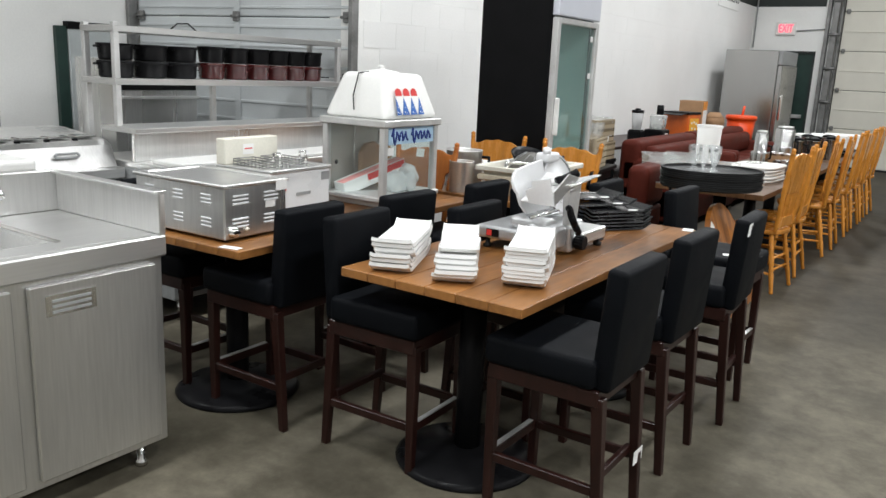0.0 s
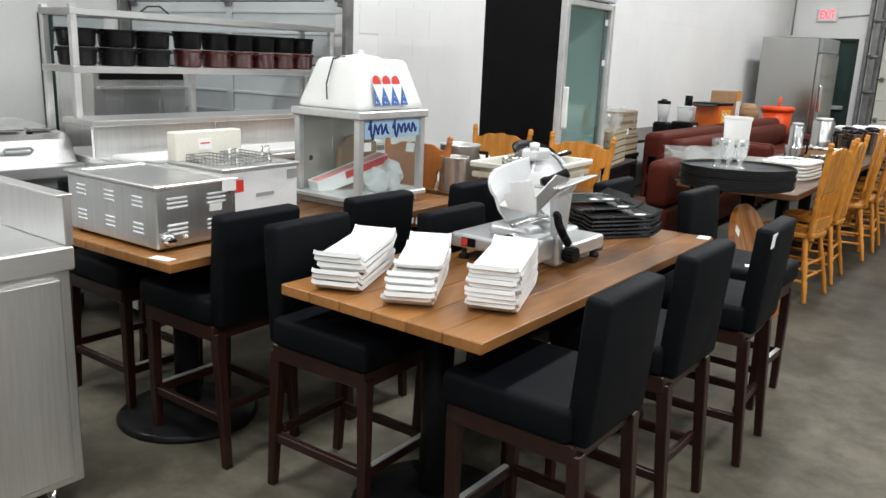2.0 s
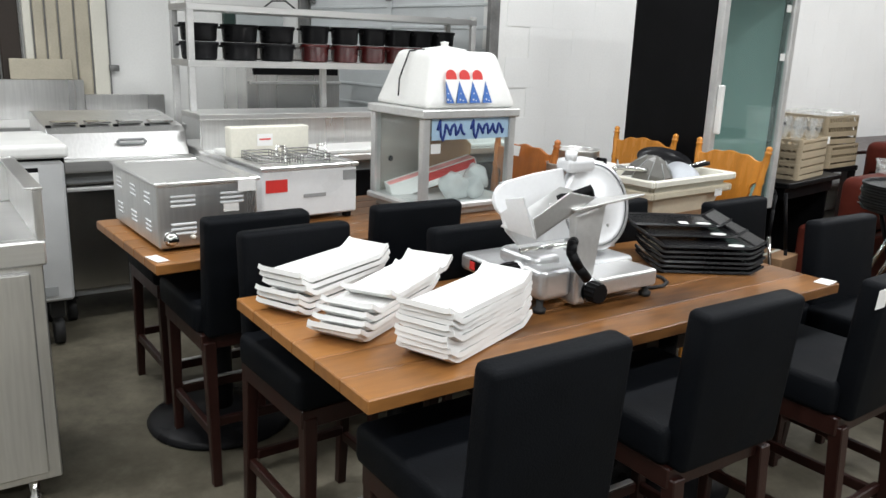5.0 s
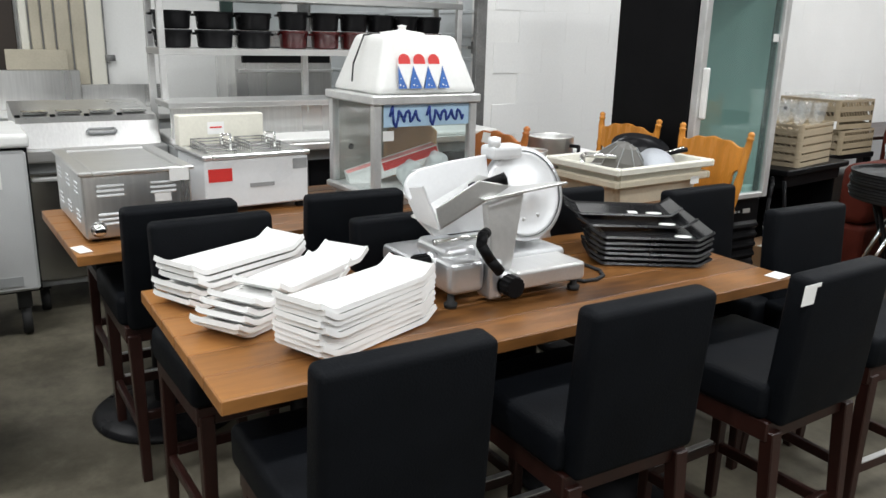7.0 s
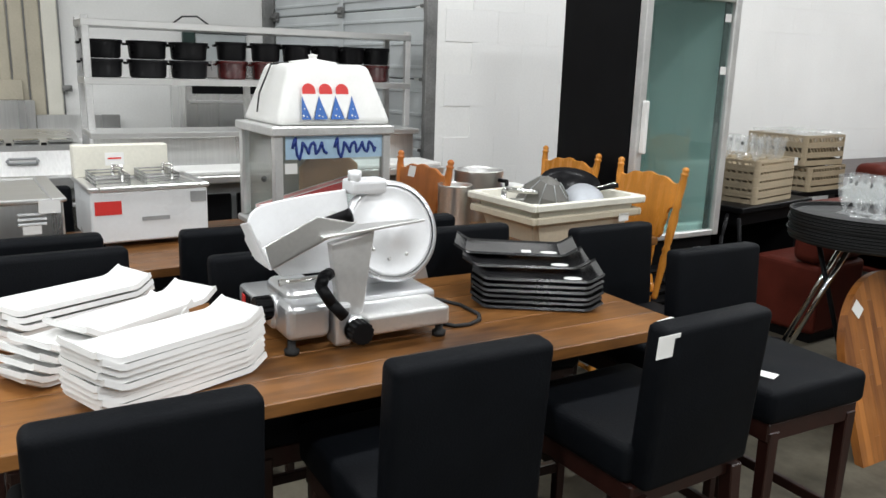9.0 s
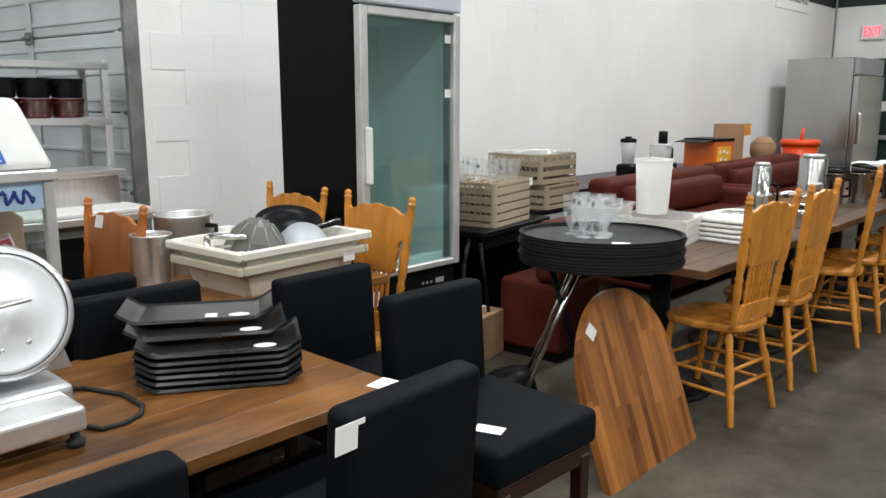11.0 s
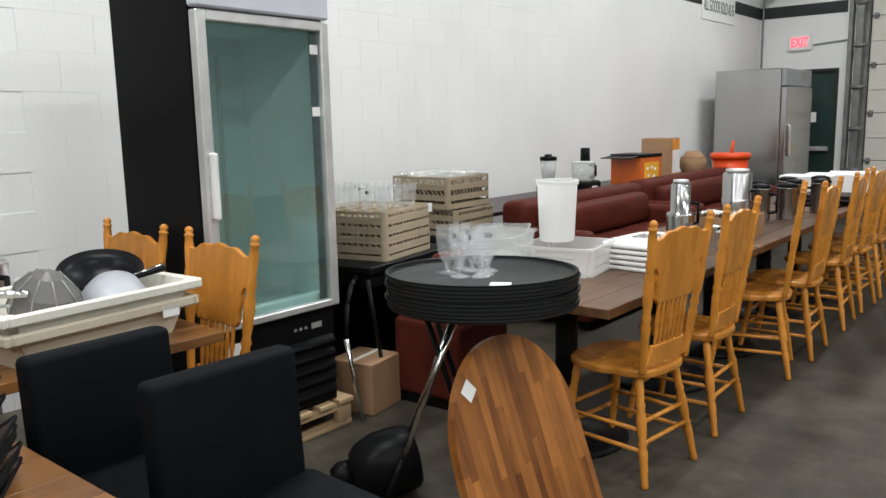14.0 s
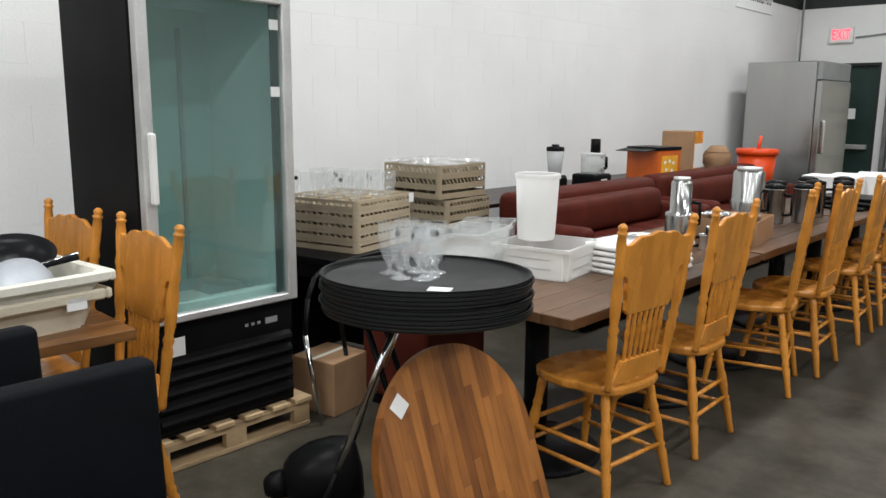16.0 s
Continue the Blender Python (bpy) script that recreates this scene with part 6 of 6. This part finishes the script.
lathe(bm, [(0, -0.05), (0.07, -0.042), (0.115, -0.012), (0.135, 0.02), (0.132, 0.024), (0.108, -0.008), (0.065, -0.036), (0, -0.044)], 36)
part("bowl", bm, M_IRON, wk, smooth=True)
sv = thing("strainer", TUB @ pose(0.0, -0.09, ZB + 0.004, 10, 16, 20) @ Matrix.Scale(1.12, 4), "grey translucent faceted strainer cone standing in the tub", "strainer")
M_SMOKE = clear("smoky_mesh", (0.55, 0.54, 0.51), 0.25, 0.30, (0.20, 0.195, 0.18), 1.4)
bm = bmesh.new()
lathe(bm, [(0.105, 0.02), (0.112, 0.06), (0.090, 0.125), (0.045, 0.172), (0.012, 0.185), (0, 0.186)], 9, None, 1.0, 0.75)
for f in bm.faces:
    f.smooth = False
part("mesh_cone", bm, M_SMOKE, sv)
bm = bmesh.new()
for k in range(9):
    a = 2 * math.pi * k / 9
    tube(bm, [(0.107 * math.cos(a), 0.080 * math.sin(a), 0.02), (0.114 * math.cos(a), 0.0855 * math.sin(a), 0.06), (0.092 * math.cos(a), 0.069 * math.sin(a), 0.125), (0.046 * math.cos(a), 0.0345 * math.sin(a), 0.173)], 0.0022, 5)
part("rib", bm, M_GREY, sv)
bm = bmesh.new()
lathe(bm, [(0.100, 0.0), (0.110, 0.0), (0.110, 0.022), (0.100, 0.022)], 28, None, 1.0, 0.75)
part("hoop", bm, M_STEEL, sv)
bm = bmesh.new()
lathe(bm, [(0, 0), (0.032, 0), (0.032, 0.015), (0, 0.016)], 20, TUB @ pose(0.135, -0.09, ZB + 0.072, 60, 0, 70))
tagged(part("red_saucer", bm, M_WINE), "small dark red round saucer in the tub", "saucer")
M_DULL = mat("dull_grey_aluminium", (0.42, 0.44, 0.47), 0.55, metal=0.35, var=0.1)
kn = thing("steel_bowl", TUB @ pose(0.06, 0.10, ZB + 0.055, 24, 10, 50), "grey steel bowl turned over in the tub", "bowl")
bm = bmesh.new()
lathe(bm, [(0.105, 0), (0.10, 0.03), (0.078, 0.066), (0.04, 0.086), (0, 0.09)], 32, None, 1.0, 1.25)
part("shell", bm, M_DULL, kn, smooth=True)
hd = thing("hinged_press", TUB @ pose(0.0, -0.22, ZB, 0, 0, 40), "bright tubular steel handle standing in the tub", "press")
bm = bmesh.new()
tube(bm, [(-0.06, 0.0, 0.0), (-0.06, 0.0, 0.138), (-0.05, 0.0, 0.146), (0.085, 0.0, 0.140)], 0.0115, 14)
part("tube", bm, M_CHROME, hd)
bm = bmesh.new()
tube(bm, [(-0.04, 0.03, 0.0), (-0.04, 0.03, 0.10), (0.07, 0.03, 0.105)], 0.005, 10)
part("lever", bm, M_STEEL, hd)
tg = thing("tongs", TUB @ pose(0.05, 0.22, ZB + 0.135, 0, -14, 60), "steel and black handled tools across the tub", "kitchen tool")
for k in (-1, 1):
    bm = bmesh.new()
    rod(bm, (-0.07, 0.012 * k, 0), (0.07, 0.020 * k, 0.0), 0.006 if k > 0 else 0.006, 0.011)
    part("handle", bm, M_BLACK if k < 0 else M_CHROME, tg)
o = pot("stock_pot", pose(-2.315, 4.385, TOP, 0, 0, 200), 0.075, 0.18, M_STEELH, "tall stainless steel stock pot", False, "pot", "steel pots")
o = pot("stock_pot", pose(-2.43, 4.585, TOP, 0, 0, 20), 0.115, 0.225, M_STEELH, "wide stainless steel stock pot", True, "pot", "steel pots")
o = thing("paper_bundle", pose(-2.44, 4.79, TOP), "white and blue printed paper packet", "packet")
boxpart("packet_body", (-0.06, -0.05, 0, 0.06, 0.05, 0.15), M_PAPER, o, 0.01)
boxpart("blue_print", (0.0605, -0.04, 0.06, 0.062, 0.04, 0.14), M_BLUEP, o)


# ---- stainless sink unit ----
sk = thing("sink_cabinet", pose(-2.05, 2.10, 0), "stainless steel hand sink cabinet with splash guards", "sink cabinet")
L, D, HT = 1.35, 0.66, 0.88
boxpart("carcass", (-D + 0.02, -L + 0.01, 0.10, -0.02, -0.012, HT - 0.075), M_STEEL, sk, 0.004)
boxpart("front_edge", (-0.045, -L, HT - 0.075, 0.0, -0.002, HT), M_STEELH, sk, 0.006)
bm = bmesh.new()
SKX0, SKX1, SKY0, SKY1 = -0.50, -0.16, -0.78, -0.34
for c in ((-D, -L, HT - 0.012, -0.046, SKY0, HT), (-D, SKY1, HT - 0.012, -0.046, -0.0025, HT), (-D, SKY0, HT - 0.012, SKX0, SKY1, HT), (SKX1, SKY0, HT - 0.012, -0.046, SKY1, HT)):
    box(bm, *c)
part("worktop", bm, M_STEELH, sk)
bm = bmesh.new()
for c in ((SKX0, SKY0, HT - 0.18, SKX1, SKY1, HT - 0.17), (SKX0 - 0.004, SKY0, HT - 0.17, SKX0, SKY1, HT - 0.013), (SKX1, SKY0, HT - 0.17, SKX1 + 0.004, SKY1, HT - 0.013), (SKX0, SKY0 - 0.004, HT - 0.17, SKX1, SKY0, HT - 0.013), (SKX0, SKY1, HT - 0.17, SKX1, SKY1 + 0.004, HT - 0.013)):
    box(bm, *c)
part("basin", bm, M_STEELH, sk)
boxpart("basin_rim", (SKX0 - 0.03, SKY1 + 0.004, HT + 0.0005, SKX1 + 0.03, SKY1 + 0.026, HT + 0.006), M_CHROME, sk, 0.002)
boxpart("basin_rim", (SKX0 - 0.03, SKY0 - 0.026, HT + 0.0005, SKX1 + 0.03, SKY0 - 0.004, HT + 0.006), M_CHROME, sk, 0.002)
boxpart("side_splash", (-D, -0.025, HT + 0.0005, -0.004, 0.0, HT + 0.15), M_STEEL, sk, 0.004)
boxpart("side_splash_lip", (-D, -0.045, HT + 0.15, -0.002, 0.004, HT + 0.158), M_STEELH, sk, 0.002)
boxpart("back_splash", (-D - 0.025, -L, HT, -D, 0.0, HT + 0.16), M_STEEL, sk, 0.004)
for y0, y1 in ((-0.50, -0.05), (-1.0, -0.55)):
    d = boxpart("door", (-0.019, y0, 0.13, 0.0, y1, HT - 0.095), M_STEEL, sk, 0.005)
    hdl = boxpart("recessed_handle", (0.0005, y0 + 0.05, HT - 0.20, 0.004, y0 + 0.22, HT - 0.13), M_CHROME, d, 0.002)
    for k in range(3):
        boxpart("slot", (0.0042, y0 + 0.07, HT - 0.19 + 0.018 * k, 0.007, y0 + 0.20, HT - 0.182 + 0.018 * k), M_GREY, d)
for x, y in ((-0.08, -0.09), (-0.58, -0.09), (-0.08, -1.25), (-0.58, -1.25)):
    bm = bmesh.new()
    lathe(bm, [(0, 0), (0.022, 0), (0.024, 0.02), (0.014, 0.03), (0.018, 0.10), (0, 0.10)], 16, Matrix.Translation((x, y, 0)))
    part("foot", bm, M_CHROME, sk)
bm = bmesh.new()
lathe(bm, [(0, 0), (0.028, 0), (0.026, 0.03), (0.016, 0.05), (0.014, 0.06), (0, 0.06)], 18, Matrix.Translation((-0.56, -0.50, HT + 0.0005)))
tube(bm, [(-0.56, -0.50, HT + 0.05), (-0.55, -0.49, HT + 0.10), (-0.44, -0.42, HT + 0.155), (-0.38, -0.385, HT + 0.155), (-0.365, -0.375, HT + 0.12)], 0.012, 12)
part("tap", bm, M_CHROME, sk, "chrome swan-neck tap")
for yy in (-0.58, -0.42):
    bm = bmesh.new()
    rod(bm, (-0.58, yy, HT), (-0.58, yy, HT + 0.04), 0.014)
    rod(bm, (-0.58, yy, HT + 0.045), (-0.52, yy, HT + 0.05), 0.007)
    part("tap_handle", bm, M_CHROME, sk)
o = thing("soap_bottle", pose(-2.30, 1.30, HT), "white plastic bottle standing by the sink", "bottle")
bm = bmesh.new()
lathe(bm, [(0, 0), (0.035, 0), (0.036, 0.12), (0.014, 0.15), (0.014, 0.17), (0, 0.17)], 18)
part("body", bm, M_WHITE, o, smooth=True)

# ---- refrigerated undercounter unit and sandwich prep table ----
un = thing("undercounter_fridge", pose(-0.30, 0.03, 0), "pale steel undercounter refrigerator on casters", "fridge")
boxpart("body", (-3.72, 1.35, 0.22, -3.22, 2.36, 0.915), M_BLACK, un, 0.006)
boxpart("door", (-3.218, 1.36, 0.24, -3.17, 2.35, 0.905), M_PALE, un, 0.012, "pale grey textured door")
boxpart("worktop", (-3.74, 1.33, 0.92, -3.15, 2.37, 0.985), M_WHITE, un, 0.02, "white rounded worktop", seg=3)
boxpart("paper_holder", (-3.1695, 2.06, 0.745, -3.165, 2.24, 0.88), M_BLACK, un, 0.001)
boxpart("paper_sheet", (-3.1648, 2.09, 0.735, -3.163, 2.24, 0.86), M_PAPER, un)
boxpart("name_plate", (-3.1695, 2.0, 0.27, -3.166, 2.28, 0.315), M_GREY, un)
for y in (1.45, 2.28):
    for x in (-3.65, -3.27):
        bm = bmesh.new()
        rod(bm, (x, y - 0.02, 0.07), (x, y + 0.02, 0.07), 0.07, seg=18)
        box(bm, x - 0.03, y - 0.03, 0.14, x + 0.03, y + 0.03, 0.22)
        part("caster", bm, M_RUBBER, un)
pt = thing("sandwich_prep_table", pose(-3.80, 2.36, 0), "stainless sandwich prep table with sloping hood", "prep table")
PL = 0.70
boxpart("cabinet", (-0.62, 0.0, 0.14, -0.03, PL, 0.80), M_GREY, pt, 0.005)
for k in range(2):
    boxpart("cabinet_door", (-0.028, 0.02 + 0.335 * k, 0.18, 0.0, 0.345 + 0.335 * k, 0.74), M_STEELD, pt, 0.006, "dark steel cabinet door")
    boxpart("door_handle", (0.001, 0.05 + 0.335 * k, 0.70, 0.018, 0.315 + 0.335 * k, 0.72), M_ALUF, pt, 0.004)
boxpart("cutting_shelf", (-0.30, -0.02, 0.80, 0.05, PL + 0.01, 0.865), M_STEELH, pt, 0.008)
bm = bmesh.new()
slab(bm, [(-0.26, 0.866), (0.0, 0.866), (-0.055, 0.985), (-0.10, 1.01), (-0.53, 1.05), (-0.64, 1.05), (-0.64, 0.866)], PL - 0.02, Matrix(((1, 0, 0, 0), (0, 0, 1, 0.01), (0, 1, 0, 0), (0, 0, 0, 1))), 0.004)
part("hood", bm, M_STEEL, pt, "sloping stainless hood")
bm = bmesh.new()
tube(bm, [(-0.012, 0.34, 0.930), (-0.010, 0.33, 0.940), (-0.014, 0.34, 0.952), (-0.014, 0.46, 0.952), (-0.010, 0.47, 0.940), (-0.012, 0.46, 0.930), (-0.012, 0.34, 0.930)], 0.0065, 8)
part("hood_handle", bm, M_GREY, pt)
for k in range(4):
    boxpart("hood_slot", (-0.22, 0.05 + 0.16 * k, 1.022, -0.13, 0.17 + 0.16 * k, 1.034), M_CHROME, pt, 0.003)
    boxpart("hood_hinge", (-0.125, 0.015 + 0.16 * k, 1.008, -0.10, 0.04 + 0.16 * k, 1.022), M_BLACK, pt, 0.002)
for y in (0.06, PL - 0.06):
    for x in (-0.55, -0.09):
        bm = bmesh.new()
        rod(bm, (x, y - 0.02, 0.06), (x, y + 0.02, 0.06), 0.06, seg=18)
        box(bm, x - 0.03, y - 0.03, 0.12, x + 0.03, y + 0.03, 0.14)
        part("caster", bm, M_RUBBER, pt)
o = thing("wall_counter", None, "long stainless counter with splash panels in the bay", "counter")
boxpart("cabinet", (-6.16, 0.6, 0.10, -5.62, 3.55, 0.80), M_GREY, o, 0.005)
boxpart("worktop", (-6.18, 0.58, 0.80, -5.58, 3.57, 0.84), M_STEELH, o, 0.006)
boxpart("splash_panel", (-6.18, 0.6, 0.84, -6.15, 2.97, 1.13), M_STEEL, o, 0.004)
boxpart("splash_panel", (-6.18, 2.97 + 0.004, 0.84, -6.15, 3.57, 1.02), M_STEEL, o, 0.004)
boxpart("tan_board", (-6.195, 2.48, 1.1305, -6.17, 2.90, 1.28), M_TAN, o, 0.004, "tan board standing on the splash panel")

# ---- stainless counter with over-shelf ----
ct = thing("steel_counter", None, "stainless steel refrigerated counter with raised shelf", "counter")
CY0, CY1 = 3.08, 4.90
boxpart("cabinet", (-4.15, CY0, 0.14, -3.36, CY1, 0.86), M_GREY, ct, 0.005)
for k in range(3):
    boxpart("cabinet_door", (-3.358, CY0 + 0.02 + 0.60 * k, 0.18, -3.33, CY0 + 0.59 + 0.60 * k, 0.80), M_BLACK, ct, 0.006, "dark cabinet door")
boxpart("worktop", (-4.15, CY0, 0.86, -3.28, CY1, 0.90), M_STEELH, ct, 0.006)
boxpart("front_board", (-3.55, CY0 + 0.02, 0.9005, -3.285, CY1 - 0.02, 0.925), M_WHITE, ct, 0.006, "white cutting board along the front")
boxpart("riser", (-3.70, CY0, 0.9005, -3.67, CY1, 1.06), M_STEEL, ct, 0.003)
boxpart("raised_shelf", (-3.95, CY0 - 0.02, 1.06, -3.63, CY1 + 0.02, 1.09), M_STEELH, ct, 0.004)
for y in (CY0 + 0.08, CY1 - 0.08):
    for x in (-4.08, -3.42):
        bm = bmesh.new()
        rod(bm, (x, y, 0), (x, y, 0.14), 0.02)
        part("foot", bm, M_CHROME, ct)
sh = thing("over_shelf", None, "two-tier stainless over-shelf holding black pots", "shelf")
SHY0, SHY1, SHX0, SHX1 = 3.07, 4.95, -4.14, -3.81
for z, t in ((1.358, 0.035), (1.65, 0.035)):
    boxpart("shelf_board", (SHX0, SHY0, z - t, SHX1, SHY1, z), M_STEELH, sh, 0.003)
for y in (SHY0 + 0.02, SHY1 - 0.02):
    for x in (SHX1 - 0.02, SHX0 + 0.02):
        z0 = 1.0905 if x > -3.9 else 0.9005
        boxpart("post", (x - 0.017, y - 0.0175, z0, x + 0.017, y + 0.0175, 1.668), M_ALUF, sh, 0.003)
boxpart("post", (SHX0 + 0.003, 3.98, 0.9005, SHX0 + 0.037, 4.015, 1.322), M_ALUF, sh, 0.003)


def casserole(x, y, z, r, h, material, label, a):
    c = thing("casserole", pose(x, y, z, 0, 0, a), label, "pot", "casseroles")
    bm = bmesh.new()
    lathe(bm, [(0, 0), (r * 0.84, 0), (r * 0.92, 0.01), (r * 0.97, h * 0.8), (r * 1.04, h * 0.84), (r * 1.04, h), (r * 0.95, h), (r * 0.9, 0.015), (0, 0.015)], 28)
    part("body", bm, material, c, smooth=False)
    for s in (-1, 1):
        bm = bmesh.new()
        box(bm, r * 1.0 if s > 0 else -r * 1.22, -0.03, h * 0.72, r * 1.22 if s > 0 else -r * 1.0, 0.03, h * 0.86, 0.006)
        part("lug", bm, material, c)


ZS = 1.358
for k, y in enumerate((3.18, 3.41, 3.63)):
    for j in range(2):
        casserole(-3.97, y, ZS + 0.0005 + 0.098 * j, 0.102, 0.096, M_IRON, "black cast iron casserole in a stack", 80 + 12 * k + 9 * j)
for k, y in enumerate((3.87, 4.07, 4.26, 4.44, 4.61, 4.78)):
    for j in range(2):
        casserole(-3.97, y, ZS + 0.0005 + 0.104 * j, 0.086, 0.102, M_WINE if (j == 0) else M_IRON, "dark red enamelled casserole in a stack" if j == 0 else "black cast iron casserole in a stack", 88 + 6 * k)
o = thing("steel_cabinet", None, "stainless steel cabinet with a dark slot behind the shelf", "cabinet")
boxpart("body", (-5.5, 3.83, 0.0, -5.0, 4.56, 1.46), M_STEEL, o, 0.006)
boxpart("slot", (-4.999, 3.88, 1.235, -4.985, 4.54, 1.345), M_BLACK, o, 0.003, "dark slot")
boxpart("ledge", (-4.999, 3.85, 1.17, -4.95, 4.55, 1.19), M_STEELH, o, 0.003)
o = thing("cable_loop", None, "thin dark cable loop on the shelf", "cable")
bm = bmesh.new()
tube(bm, [(-3.95, 3.55, 1.653), (-3.95, 3.6, 1.69), (-3.95, 3.68, 1.695), (-3.95, 3.74, 1.654)], 0.005, 6)
part("wire", bm, M_RUBBER, o)

# ---- partition and panels along the bay wall ----
pd = thing("folded_partition", None, "cream folded partition panels against the wall", "partition")
M_UMBER = mat("dark_umber_panel", (0.028, 0.020, 0.015), 0.6, var=0.2, scale=3)
for y0, y1, m in ((1.30, 2.00, M_UMBER), (2.015, 2.42, M_UMBER), (2.435, 2.57, M_UMBER), (2.60, 2.655, M_ROLL2), (2.67, 2.74, M_TAN), (2.755, 2.83, M_TAN), (2.845, 2.94, M_TAN), (2.955, 3.05, M_TAN), (3.065, 3.175, M_ROLL2)):
    boxpart("panel", (BAY_X, y0, 0, BAY_X + 0.05, y1, 3.4), m, pd, 0.008)
    boxpart("seam", (BAY_X, y1 + 0.0005, 0, BAY_X + 0.03, y1 + 0.0145, 3.4), M_TRACK, pd)
for zz in (1.22, 2.0):
    bm = bmesh.new()
    rod(bm, (BAY_X + 0.06, 3.17, zz), (BAY_X + 0.06, 3.24, zz), 0.025)
    part("latch", bm, M_TRACK, pd)
cd = thing("insulated_panel", None, "grey insulated panel with black cap in the bay", "panel")
boxpart("board", (BAY_X, 4.20, 0, BAY_X + 0.06, 4.62, 1.68), mat("pale_grey_panel", (0.42, 0.45, 0.45), 0.5, var=0.08), cd, 0.006)
boxpart("cap", (BAY_X, 4.19, 1.68, BAY_X + 0.07, 4.63, 1.74), M_BLACK, cd, 0.004)
boxpart("edge_strip", (BAY_X, 4.10, 0, BAY_X + 0.05, 4.195, 1.70), M_GREEN, cd, 0.004, "dark green edge strip")

# ---- wall blocks with shallow joints ----
BW, BH = 0.40, 0.203
blk = thing("block_courses", None)
blk.parent = wall_w
bm = bmesh.new()
box(bm, -0.02, -BW / 2 + 0.0003, -BH / 2 + 0.0003, 0.0, BW / 2 - 0.0003, BH / 2 - 0.0003, 0.0005)
b0 = part("block", bm, M_WALLB, blk)
first, rest, count = True, bmesh.new(), 0
z = BH / 2
row = 0
while z < CEIL_Z:
    y = RY1 + 0.06 + BW / 2 + (BW / 2 if row % 2 else 0)
    while y < END_Y - BW / 2:
        near = y < 10.4 and z < 3.0
        lift = 0.0
        if near and count < 300 and 0.4 < z:
            if first:
                b0.matrix_basis = Matrix.Translation((WALL_X + lift, y, z))
                first = False
            else:
                share(b0, "block", Matrix.Translation((WALL_X + lift, y, z)), blk)
            count += 1
        else:
            box(rest, WALL_X - 0.02 + lift, y - BW / 2 + 0.0003, z - BH / 2 + 0.0003, WALL_X + lift, y + BW / 2 - 0.0003, z + BH / 2 - 0.0003)
        y += BW
    z += BH
    row += 1
r = part("far_blocks", rest, M_WALLB, blk)
r["kind"] = "stuff"
